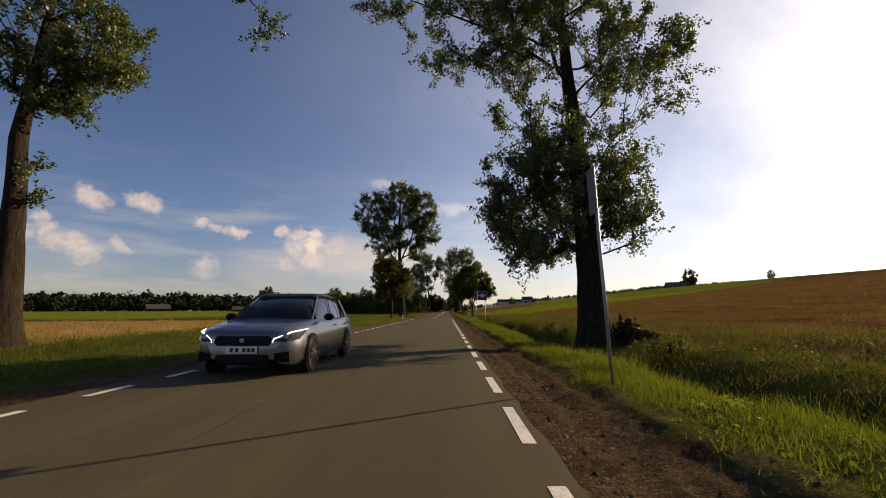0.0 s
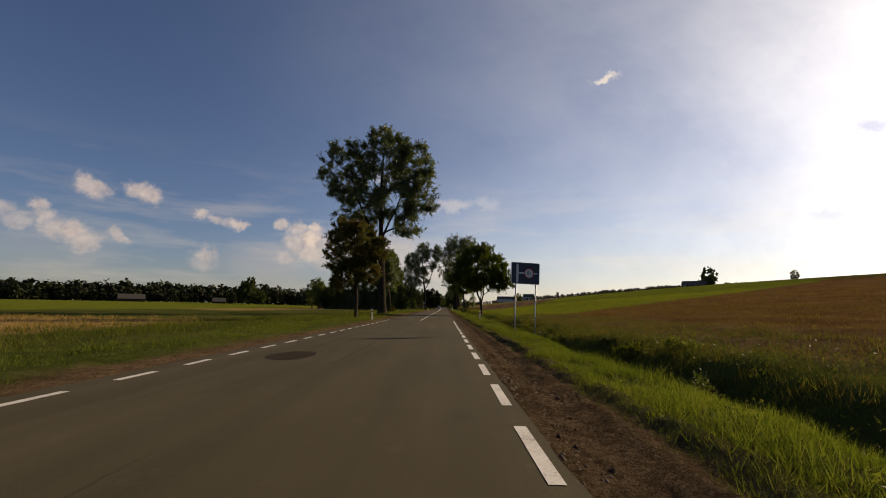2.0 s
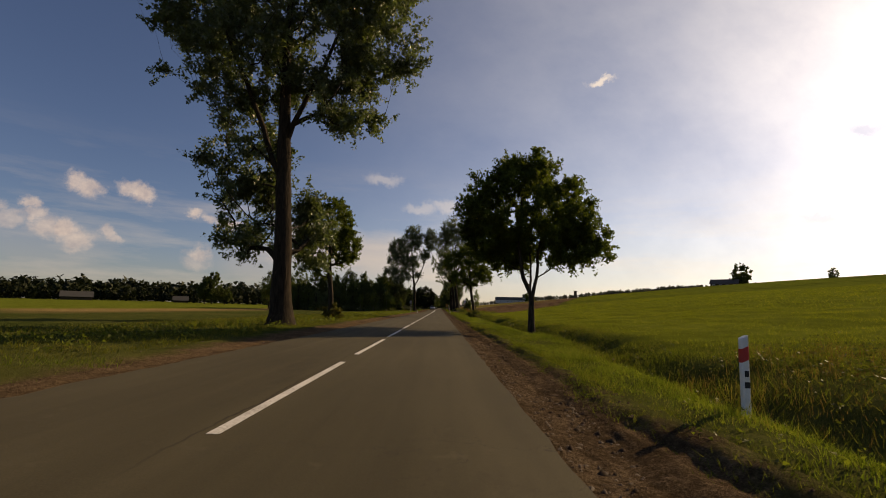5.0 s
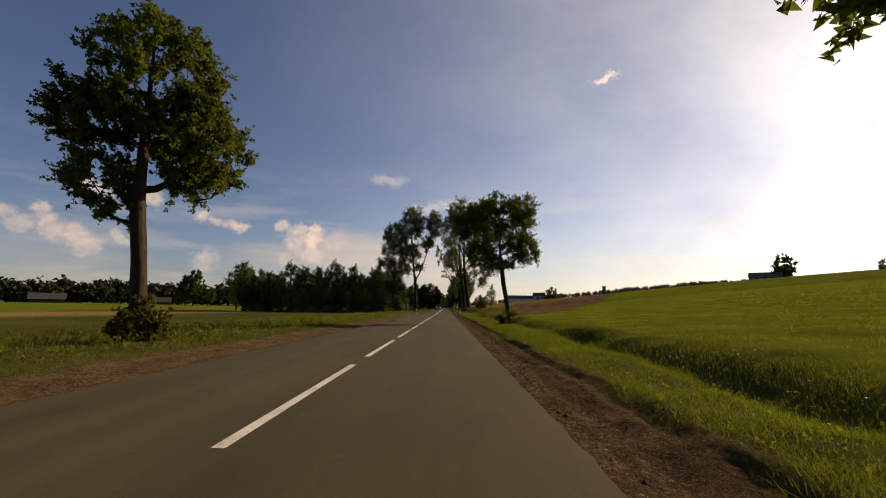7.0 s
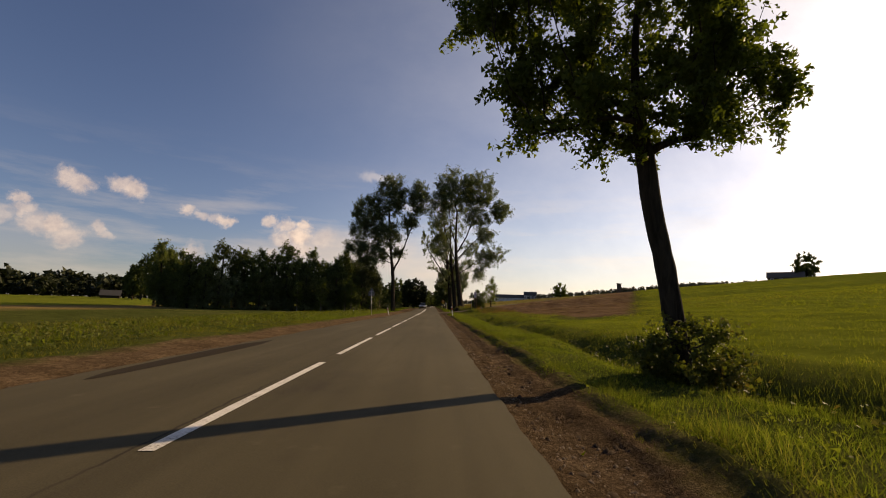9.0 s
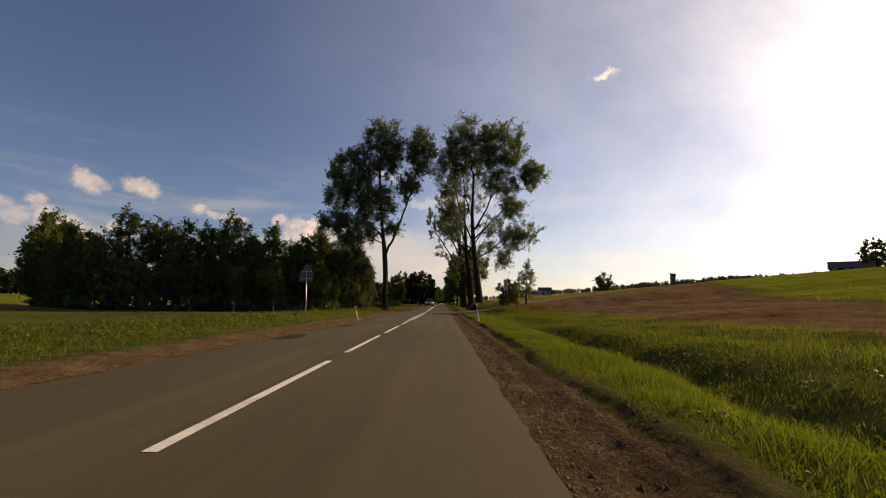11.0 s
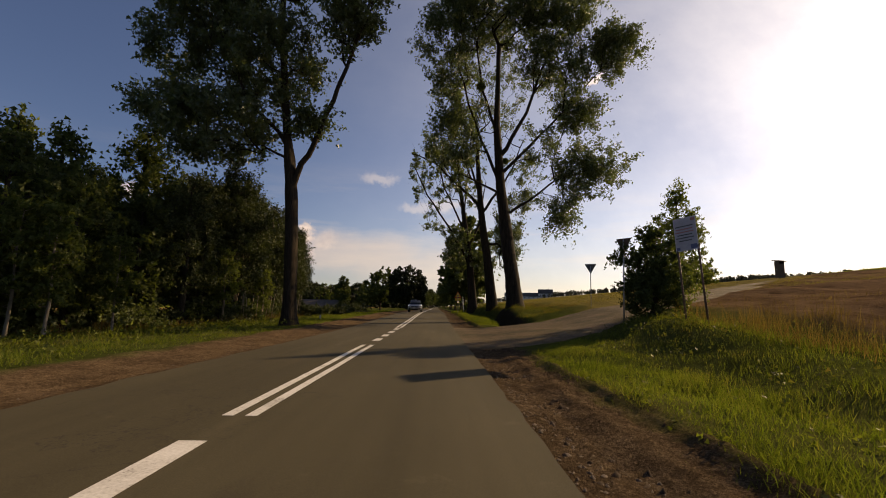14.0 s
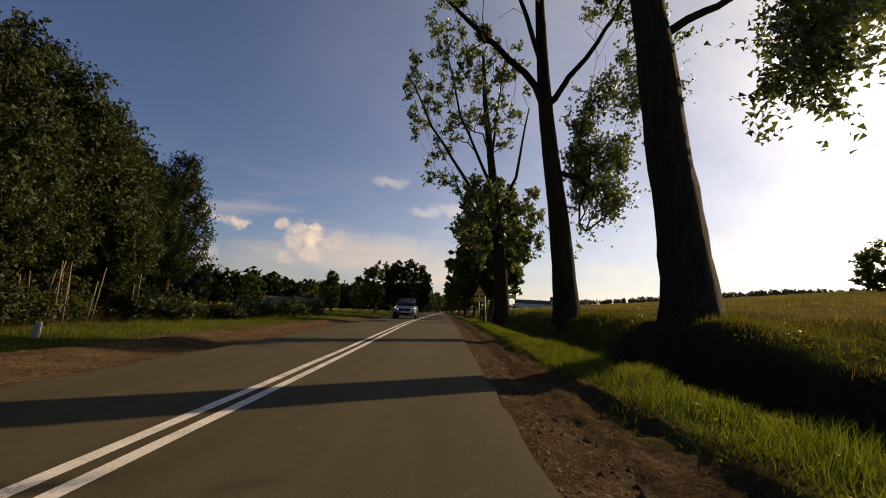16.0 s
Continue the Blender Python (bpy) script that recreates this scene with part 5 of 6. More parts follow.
def ragged_edge(edge, sign, amount=0.5):
    """Keeps blades off the dirt, with an uneven border."""
    return lambda x, y, r: sign * (x - (edge + turf(y) if sign > 0 else edge)) + amount * np.sin(y * 0.9 + np.sin(y * 0.31) * 3) * 0.5 > r.uniform(-0.25, 0.25, len(x))


def thin(f):
    return lambda x, y, r: r.uniform(size=len(x)) < f(x, y)


def herbs(name, mat, label, x0, x1, y0, y1, per_m2, leaf, h, seed, keep=None):
    """Low broad-leaved weeds: little heaps of leaves, joined into one mesh."""
    r = np.random.RandomState(seed)
    n = int((y1 - y0) * (x1 - x0) * per_m2)
    x, y = r.uniform(x0, x1, n), r.uniform(y0, y1, n)
    ok = (np.sin(x * 1.3 + 2 * np.sin(y * 0.5)) * np.sin(y * 0.9 + 2 * np.sin(x * 0.8)) > r.uniform(-0.9, 0.6, n)) & (side_mask(x, y, 0.2) < 0.3) & ~in_pit(x, y)
    if keep is not None:
        ok &= keep(x, y, r)
    x, y = x[ok], y[ok]
    c = np.stack([x, y, land(x, y)], 1)
    k = 8
    tall = h * r.uniform(0.4, 1.3, (len(c), 1, 1))
    off = r.normal(size=(len(c), k, 3)) * np.array((0.6, 0.6, 0.0)) * tall
    off[:, :, 2:] = tall * r.uniform(0.15, 1.1, (len(c), k, 1))
    v, f = leaf_faces(r, (c[:, None, :] + off).reshape(-1, 3), leaf, 0.1)
    tagged(new(name, mesh_from(name, v, 3, f, mat)), label, "weeds", kind="stuff")


def brown_side(x, y, r):
    return y < 72 + 0.95 * np.clip(x - 12, 0, None) + r.uniform(-2, 2, len(x))


def crop_side(x, y, r):
    return (y > 73 + 0.95 * np.clip(x - 12, 0, None)) & (y < 155 + np.clip(2.2 * x - 35, 0, None) + r.uniform(-2, 2, len(x)))


def wood_foot(x, y, r):
    line = np.interp(y, [p[1] for p in front[2:]], [p[0] for p in front[2:]])
    return np.abs(x - line - 1.0) < r.uniform(0.3, 1.8, len(x))


blades("verge_grass", BLADES, "long sunlit grass on the verge", 2.1, 4.8, -2, 46, 500, 0.26, 0.0045, 48, ragged_edge(0.12, 1, 0.25), 0.4)
blades("verge_grass", BLADES, "fresh green grass on the verge beside the dirt shoulder", 2.0, 4.8, -2, 150, 880, 0.14, 0.0042, 1, ragged_edge(0.06, 1, 0.25), 0.42)
blades("verge_grass", BLADES, "fresh green grass on the verge beside the dirt shoulder", 2.2, 4.8, 150, 262, 950, 0.17, 0.0042, 2, ragged_edge(0.06, 1, 0.25), 0.42)
blades("edge_grass", RANK, "grass hanging over the edge of the turf", 2.1, 2.9, -2, 262, 620, 0.2, 0.0045, 25, ragged_edge(-0.06, 1, 0.2), 0.75)
herbs("verge_weeds", HERB, "low broad-leaved weeds among the verge grass", 2.45, 5.0, -2, 262, 9, 0.035, 0.09, 41, ragged_edge(0.1, 1, 0.3))
herbs("meadow_weeds", HERB, "lush leafy weeds on the low side of the road", -15.0, -7.4, 60, 215, 3, 0.075, 0.3, 45)
herbs("ditch_weeds", WEED, "dark leafy weeds filling the ditch", 4.4, 8.0, -2, 80, 7, 0.042, 0.22, 42)
herbs("ditch_weeds", WEED, "dark leafy weeds filling the ditch", 4.6, 7.6, 80, 262, 8, 0.05, 0.22, 43)
herbs("bank_weeds", WEED, "mixed green weeds between ditch and field", 7.0, 11.0, 0, 80, 9, 0.045, 0.22, 44)
blades("tussocks", RANK, "taller tussocks of grass scattered along the verge", 2.7, 7.5, -2, 262, 60, 0.3, 0.0045, 46, thin(lambda x, y: np.clip(np.sin(x * 1.9 + 2 * np.sin(y * 0.6)) * np.sin(y * 1.4 + 1.5 * np.sin(x * 1.2)) * 2.2 - 0.9, 0, 1)), 0.5)
blades("tussocks", BLADES, "rough tussocks on the low side of the road", -14.0, -7.0, 2, 262, 22, 0.4, 0.009, 47, thin(lambda x, y: np.clip(np.sin(x * 0.9 + 2 * np.sin(y * 0.4)) * np.sin(y * 0.8 + 1.5 * np.sin(x * 0.7)) * 2.2 - 0.8, 0, 1)), 0.5)
blades("ditch_grass", BLADES, "fresh grass on the banks of the ditch", 4.4, 7.6, 76, 212, 150, 0.19, 0.005, 21, None, 0.35)
blades("ditch_grass", RANK, "long rank grass in the ditch", 4.6, 7.0, -2, 76, 220, 0.3, 0.006, 3, None, 0.5)
blades("bank_grass", RANK, "tufted green grass between ditch and stubble", 7.0, 12.0, 2, 80, 60, 0.26, 0.007, 27, None, 0.55)
blades("bank_grass", BLADES, "tufted green grass between ditch and ploughed soil", 7.6, 11.6, 150, 200, 170, 0.2, 0.006, 28, None, 0.35)
blades("ditch_grass", DRY, "withered brown grass on the bank of the ditch", 5.2, 11.6, 2, 78, 105, 0.34, 0.005, 15)
blades("bank_grass", DRY, "withered grass on the bank under the poplars", 4.6, 9.5, 212, 262, 130, 0.22, 0.005, 49)
blades("ditch_grass", RANK, "long rank grass in the ditch", 4.6, 8.2, 76, 150, 260, 0.21, 0.005, 16, None, 0.35)
blades("ditch_grass", RANK, "long rank grass in the ditch", 4.6, 8.2, 150, 290, 200, 0.21, 0.005, 4, None, 0.35)
blades("verge_grass", BLADES, "grass on the low side of the road", -9.5, -5.2, 0, 76, 150, 0.15, 0.008, 5, ragged_edge(-6.0, -1), 0.55)
blades("verge_grass", MEADOW, "drier grass on the low side of the road", -9.5, -5.2, 76, 150, 150, 0.15, 0.008, 17, ragged_edge(-6.85, -1), 0.55)
blades("verge_grass", BLADES, "grass on the low side of the road", -9.5, -5.2, 150, 262, 190, 0.17, 0.008, 18, ragged_edge(-6.9, -1), 0.55)
blades("meadow_grass", RANK, "rough grass between road and fields", -20, -9.5, 10, 76, 40, 0.24, 0.014, 6, None, 0.55)
blades("meadow_grass", MEADOW, "rough dry grass between road and fields", -20, -9.5, 76, 150, 40, 0.24, 0.014, 19, None, 0.55)
blades("meadow_grass", RANK, "rough grass between road and fields", -20, -9.5, 150, 262, 40, 0.26, 0.014, 20, None, 0.55)
blades("wood_edge_grass", DRY, "pale dry grass along the foot of the wood", -30, -11, 196, 238, 120, 0.55, 0.01, 30, wood_foot)
blades("field_crop", CROP, "low green crop on the rising field", 8.0, 24.0, 72, 190, 95, 0.13, 0.008, 7, crop_side, 0.4)
blades("field_crop", CROP, "low green crop on the rising field", 24.0, 80.0, 80, 260, 9, 0.22, 0.03, 8, crop_side, 0.6)
blades("stubble", DRY, "dry brown stubble on the rising field", 11.4, 25.0, 5, 84, 90, 0.2, 0.007, 9, brown_side)
blades("stubble", DRY, "dry brown stubble on the rising field", 25.0, 60.0, 20, 118, 9, 0.24, 0.025, 10, brown_side)
blades("dry_grass", DRY, "pale dry grass between verge and ploughed soil", 8.6, 12.2, 158, 202, 30, 0.3, 0.008, 11)
blades("tall_dry_grass", DRY, "tall wispy dry grass beside the notice board", 7.8, 13.0, 188, 200.5, 110, 0.65, 0.006, 29, None, 0.22)
blades("soil_stubble", DRY, "sparse pale stubble on the ploughed soil", 12.0, 46.0, 160, 210, 9, 0.13, 0.014, 26)
blades("ripe_grass", OLIVE, "yellowing grass in the field beyond the bank", 8.5, 40.0, 217, 290, 25, 0.2, 0.013, 12)
blades("field_wheat", WHEAT, "ripe wheat stubble on the low field", -60.0, -17.5, 15, 66, 18, 0.35, 0.018, 13)
blades("shoulder_tufts", BLADES, "sparse tufts growing in the dirt shoulder", 1.4, 2.6, -2, 262, 9, 0.09, 0.01, 14, thin(lambda x, y: 0.5 * (np.sin(y * 0.8 + x * 2) > 0.4)))


def stones(name, x0, x1, y0, y1, count, size, seed, label, mat=None):
    """Loose stones and clods, each an uneven little lump, joined into one mesh."""
    r = np.random.RandomState(seed)
    ico = np.array([(0, 0, 1), (0.9, 0, -0.3), (0.28, 0.85, -0.3), (-0.72, 0.53, -0.3), (-0.72, -0.53, -0.3), (0.28, -0.85, -0.3)])
    tri = np.array([(0, 1, 2), (0, 2, 3), (0, 3, 4), (0, 4, 5), (0, 5, 1)])
    x, y = r.uniform(x0, x1, count), r.uniform(y0, y1, count)
    ok = side_mask(x, y, -0.6) < 0.5
    x, y = x[ok], y[ok]
    n = len(x)
    s = size * np.minimum(r.lognormal(0, 0.5, n), 1.7)
    a = r.uniform(0, 6.28, n)
    shape = ico[None] * (1 + r.normal(size=(n, 6, 3)) * 0.25) * (s[:, None] * r.uniform(0.6, 1.2, (n, 3)))[:, None, :] * np.array((1, 1, 0.6))
    rx = shape[..., 0] * np.cos(a)[:, None] - shape[..., 1] * np.sin(a)[:, None]
    ry = shape[..., 0] * np.sin(a)[:, None] + shape[..., 1] * np.cos(a)[:, None]
    v = np.stack([rx + x[:, None], ry + y[:, None], shape[..., 2] + land(x, y)[:, None] + s[:, None] * 0.12], -1)
    f = (tri[None] + 6 * np.arange(n)[:, None, None]).reshape(-1, 3)
    ob = new(name, mesh_from(name, v.reshape(-1, 3), 3, f, mat or STONE))
    tagged(ob, label, "gravel", kind="stuff")


stones("gravel", 1.17, 1.9, -2, 262, 8000, 0.018, 24, "clods and stones beside the crumbled asphalt edge")
stones("gravel", 1.17, 2.5, -2, 262, 22000, 0.012, 21, "loose stones and clods on the dirt shoulder")
stones("gravel", 1.8, 2.65, -2, 262, 9000, 0.036, 22, "clods of earth along the edge of the turf", CLOD)
stones("gravel", 1.3, 2.4, -2, 262, 6000, 0.03, 26, "dark clods of earth thrown up on the shoulder", CLOD)
stones("gravel", -7.0, -4.7, 5, 262, 11000, 0.02, 23, "loose stones on the far shoulder")


# ================= signs and posts =================
BLUE = plain("dark_blue_sheeting", (0.022, 0.03, 0.055), 0.42, vary=0.15)
RETRO = plain("white_sheeting", (0.62, 0.62, 0.6), 0.45, vary=0.1)
GREY_SHEET = plain("faded_panel", (0.42, 0.38, 0.4), 0.6, vary=0.15)
REDDISH = plain("faded_red", (0.42, 0.16, 0.14), 0.6, vary=0.2)
FADED_BLUE = plain("faded_blue", (0.1, 0.11, 0.2), 0.6, vary=0.2)


def lettering(name, text, size, at, mat, parent, turn=(90, 0, 0), depth=0.001):
    """Raised letters in the built-in font, as a mesh."""
    cu = bpy.data.curves.new(name, "FONT")
    cu.body, cu.size, cu.align_x, cu.align_y, cu.extrude = text, size, "CENTER", "CENTER", depth
    tmp = bpy.data.objects.new(name, cu)
    me = bpy.data.meshes.new_from_object(tmp)
    bpy.data.objects.remove(tmp)
    me.materials.append(mat)
    ob = new(name, me)
    ob.parent = parent
    ob.matrix_local = pose(*at, *turn)
    return ob


def disc(r, depth, at, n=40, inner=0.0):
    """A disc or ring facing -y."""
    bm = bmesh.new()
    o = [bm.verts.new((at[0] + r * math.cos(2 * math.pi * i / n), at[1], at[2] + r * math.sin(2 * math.pi * i / n))) for i in range(n)]
    if inner:
        q = [bm.verts.new((at[0] + inner * math.cos(2 * math.pi * i / n), at[1], at[2] + inner * math.sin(2 * math.pi * i / n))) for i in range(n)]
        fs = [bm.faces.new((o[i], o[(i + 1) % n], q[(i + 1) % n], q[i])) for i in range(n)]
    else:
        fs = [bm.faces.new(o)]
    got = bmesh.ops.extrude_face_region(bm, geom=fs)
    bmesh.ops.translate(bm, vec=(0, -depth, 0), verts=[v for v in got["geom"] if isinstance(v, bmesh.types.BMVert)])
    bmesh.ops.recalc_face_normals(bm, faces=bm.faces)
    return bm


def rounded(w, h, r, at=(0, 0), n=5):
    """Outline of a rounded rectangle in x and z."""
    pts = []
    for cx, cz, a0 in ((w / 2 - r, h / 2 - r, 0), (-w / 2 + r, h / 2 - r, 90), (-w / 2 + r, -h / 2 + r, 180), (w / 2 - r, -h / 2 + r, 270)):
        for i in range(n + 1):
            a = radians(a0 + 90 * i / n)
            pts.append((at[0] + cx + r * math.cos(a), at[1] + cz + r * math.sin(a)))
    return pts


def tri(w, at_z, down=False, r=0.04):
    """Outline of a triangle with rounded corners, in x and z."""
    h = w * 0.866
    c = [(-w / 2, 0), (w / 2, 0), (0, h)] if not down else [(-w / 2, h), (0, 0), (w / 2, h)]
    pts = []
    for i in range(3):
        p, a, b = Vector(c[i]), Vector(c[i - 1]), Vector(c[(i + 1) % 3])
        u, v = p + (a - p).normalized() * r * 1.6, p + (b - p).normalized() * r * 1.6
        for k in range(5):
            s = k / 4
            q = u * (1 - s) ** 2 + p * 2 * s * (1 - s) + v * s * s
            pts.append((q.x, q.y + at_z))
    return pts


# weight-limit direction panel on two legs
panel_sign = thing("direction_sign", pose(3.72, 46.5, -0.3, 0, 1.2, 12), "dark blue direction panel with weight-limit roundel on two steel legs", "road sign")
for x in (-0.44, 0.5):
    part("leg", rod(0.03, 0.03, -0.4, 2.6, 10, (x, 0.03)), STEEL, panel_sign, shade=True)
panel = part("panel", outline(rounded(1.34, 0.96, 0.05, (0, 3.0)), 0.02), RETRO, panel_sign)
part("panel_face", merged(*[outline([(x, z) for x, z in rounded(1.3, 0.92, 0.04, (0, 3.0))], -0.004)]), BLUE, panel, "dark blue face")
part("arrow", merged(outline([(-0.43, 2.57), (-0.33, 2.57), (-0.33, 3.36), (-0.38, 3.44), (-0.43, 3.36)], -0.008)), RETRO, panel, "white upright arrow")
part("side_arm", merged(outline([(-0.31, 2.98), (0.54, 2.98), (0.59, 3.01), (0.54, 3.04), (-0.31, 3.04)], -0.0065)), RETRO, panel, "white side arm")
part("roundel", disc(0.2, 0.005, (0.17, -0.008, 3.01)), RETRO, panel, "white roundel")
part("roundel_ring", disc(0.23, 0.004, (0.17, -0.009, 3.01), inner=0.185), RED, panel, "red ring")
lettering("weight_text", "8t", 0.24, (0.17, -0.0135, 3.01), BLACK, panel)
part("clamp", box(1.24, 0.03, 0.04, (0, 0.035, 2.7), 0.005), STEEL, panel_sign)
part("clamp", box(1.24, 0.03, 0.04, (0, 0.035, 3.3), 0.005), STEEL, panel_sign)

# leaning pole with a plate turned along the road, near the start
edge_sign = thing("leaning_sign", pose(2.81, 7.25, float(land(2.81, 7.25)) - 0.2, 0, -2.5, 0), "thin leaning steel pole with narrow plate edge-on", "road sign")
part("pole", rod(0.027, 0.027, -0.3, 3.7, 10), STEEL, edge_sign, shade=True)
part("plate", box(0.012, 0.36, 0.75, (-0.04, 0.02, 3.25), 0.003), SIGN_BACK, edge_sign, "grey metal plate seen on edge")

# warning triangle seen from behind
back_sign = thing("warning_sign", pose(-6.46, 169.6, float(land(-6.46, 169.6)) - 0.05, 0, -2.0, 12), "back of a triangular warning sign with plate below", "road sign")
part("pole", rod(0.028, 0.028, -0.3, 2.75, 10), STEEL, back_sign, shade=True)
part("triangle_plate", outline(tri(0.78, 2.42), 0.02), SIGN_BACK, back_sign, "grey back of the triangle")
part("sub_plate", outline(rounded(0.66, 0.3, 0.03, (-0.02, 2.28)), 0.018), SIGN_BACK, back_sign, "grey back of the lower plate")
for z in (2.3, 2.65):
    part("clamp", box(0.5, 0.03, 0.03, (0, -0.012, z), 0.004), STEEL, back_sign)

# kilometre post, red and white, leaning over
km_post = thing("kilometre_post", pose(2.72, 177.15, float(land(2.72, 177.15)) - 0.02, 3, -9.0, 4) @ Matrix.Diagonal((0.68, 0.7, 0.96, 1)), "leaning white kilometre post with a red band", "marker post")
prof = rounded(0.15, 0.1, 0.035)
bm = bmesh.new()
for z0, z1 in ((-0.2, 1.3),):
    lo = [bm.verts.new((x, y, z0)) for x, y in prof]
    hi = [bm.verts.new((x, y, z1 + x * 0.15)) for x, y in prof]
    for i in range(len(prof)):
        bm.faces.new((lo[i], lo[(i + 1) % len(prof)], hi[(i + 1) % len(prof)], hi[i]))
    bm.faces.new(hi)
bmesh.ops.recalc_face_normals(bm, faces=bm.faces)
part("shaft", bm, WHITE, km_post)
bm = bmesh.new()
band = [(x * 1.03, y * 1.04) for x, y in prof]
lo = [bm.verts.new((x, y, 0.85)) for x, y in band]
hi = [bm.verts.new((x, y, 1.11)) for x, y in band]
for i in range(len(band)):
    bm.faces.new((lo[i], lo[(i + 1) % len(band)], hi[(i + 1) % len(band)], hi[i]))
bmesh.ops.recalc_face_normals(bm, faces=bm.faces)
part("red_band", bm, RED, km_post, "red reflective band")
lettering("kilometre_text", "20", 0.075, (0, -0.0525, 0.68), BLACK, km_post)
lettering("hectometre_text", "6", 0.17, (0.01, -0.0525, 0.5), BLACK, km_post)


def guide_post(x, y, ry, rz, label):
    """A white plastic guide post with slanted top and dark band."""
    ob = thing("guide_post", pose(x, y, float(land(x, y)) - 0.05, 0, ry, rz), label, "guide post", "guide posts")
    bm = bmesh.new()
    p = rounded(0.09, 0.08, 0.025)
    lo = [bm.verts.new((a, b, -0.1)) for a, b in p]
    hi = [bm.verts.new((a, b, 0.98 + a * 0.5)) for a, b in p]
    for i in range(len(p)):
        bm.faces.new((lo[i], lo[(i + 1) % len(p)], hi[(i + 1) % len(p)], hi[i]))
    bm.faces.new(hi)
    bmesh.ops.recalc_face_normals(bm, faces=bm.faces)
    part("shaft", bm, WHITE, ob)
    bm = bmesh.new()
    p = rounded(0.094, 0.084, 0.025)
    lo = [bm.verts.new((a, b, 0.7 + a * 0.5)) for a, b in p]
    hi = [bm.verts.new((a, b, 0.86 + a * 0.5)) for a, b in p]
    for i in range(len(p)):
        bm.faces.new((lo[i], lo[(i + 1) % len(p)], hi[(i + 1) % len(p)], hi[i]))
    bmesh.ops.recalc_face_normals(bm, faces=bm.faces)
    part("band", bm, RED if label.endswith("band") else BLACK, ob)
    if "kilometre" in label:
        for z, w in ((0.55, 0.05), (0.42, 0.06)):
            part("text_bar", box(w, 0.006, 0.07, (0, -0.042, z), 0.001), BLACK, ob)
    return ob


guide_post(-6.27, 66.8, -3.0, 0, "white plastic guide post beside the road")
guide_post(3.78, 72.3, 1.0, 0, "upright white kilometre post with a red band")
guide_post(-5.3, 177.3, -15.0, 8, "leaning white guide post with red band")
wood_post = thing("fence_post", pose(-10.1, 179.1, float(land(-10.1, 179.1)) - 0.05, 0, -2, 20), "short dark wooden post with a white tip", "post")
part("shaft", box(0.12, 0.12, 0.8, (0, 0, 0.35), 0.012), WOOD, wood_post)
part("tag", box(0.1, 0.012, 0.09, (0, -0.066, 0.42), 0.002), WHITE, wood_post, "small white tag")
stone_mark = part("boundary_stone", box(0.12, 0.1, 0.44, (0, 0, 0.13), 0.02), plain("pale_stone", (0.36, 0.35, 0.32), 0.9, vary=0.2, bump=0.5), None, "small pale boundary stone in the grass")
stone_mark.matrix_world = pose(-8.6, 220.3, float(land(-8.6, 220.3)), 0, 3, 15)
tagged(stone_mark, category="boundary stone")

# notice board on two legs by the field
board = thing("notice_board", pose(7.62, 199.0, float(land(7.62, 199.0)) - 0.05, 0, -4.0, -60) @ Matrix.Diagonal((0.9, 0.85, 0.87, 1)), "faded notice board on two rusty legs at the field edge", "notice board")
RUST = plain("rusty_steel", (0.12, 0.07, 0.045), 0.8, 0.3, vary=0.4)
for x in (-0.33, 0.36):
    part("leg", rod(0.035, 0.035, -0.3, 2.6, 8, (x, 0.03)), RUST, board, shade=True)
face = part("panel", outline([(-0.37, 2.45), (0.38, 2.45), (0.38, 3.6), (-0.37, 3.6)], 0.02), GREY_SHEET, board, "faded pale panel")
part("heading_bar", box(0.5, 0.006, 0.07, (-0.03, -0.004, 3.48), 0.001), GREY_SHEET, face)
part("emblem", box(0.14, 0.006, 0.1, (0.29, -0.004, 3.5), 0.001), REDDISH, face, "small faded red block")
part("emblem", box(0.2, 0.006, 0.15, (0.24, -0.004, 2.57), 0.001), FADED_BLUE, face, "faded blue block")
part("emblem", box(0.12, 0.006, 0.1, (-0.28, -0.004, 2.54), 0.001), FADED_BLUE, face, "faded blue block")
for i, w in enumerate((0.6, 0.56, 0.62, 0.5, 0.6, 0.44)):
    part("text_bar", box(w, 0.006, 0.035, (-0.02, -0.004, 3.3 - i * 0.1), 0.001), REDDISH if i in (1, 2) else SIGN_BACK, face)

# yield sign seen from behind, and a second one half hidden in the bush
give_way = thing("yield_sign", pose(10.35, 215.5, float(land(10.35, 215.5)) + 0.1, 0, 0.5, -35), "back of a yield sign on a thin grey pole", "road sign")
part("pole", rod(0.028, 0.028, -0.4, 2.6, 10), STEEL, give_way, shade=True)
part("triangle_plate", outline(tri(0.78, 2.05, True), 0.02), SIGN_BACK, give_way, "grey back of the inverted triangle")
hidden = thing("yield_sign", pose(7.22, 202.95, float(land(7.22, 202.95)) + 0.55, 0, 2, -66), "road sign half hidden in a bush", "road sign")
part("pole", rod(0.028, 0.028, -1.1, 2.6, 10), STEEL, hidden, shade=True)
part("plate", outline([(-0.36, 2.62), (0, 2.02), (0.36, 2.62)], 0.02), RUST, hidden, "dull brown back of the inverted triangle")

# yellow warning sign down the road
warn = thing("warning_sign", pose(2.8, 240.5, float(land(2.8, 240.5)) - 0.05, 0, -1, 0), "yellow warning triangle with plate below on a pole", "road sign")
part("pole", rod(0.03, 0.03, -0.3, 2.5, 10), STEEL, warn, shade=True)
plate = part("triangle_plate", outline(tri(0.9, 1.95), 0.02), RED, warn, "red border")
part("triangle_face", outline(tri(0.66, 2.03, r=0.03), -0.006), YELLOW, plate, "yellow face")
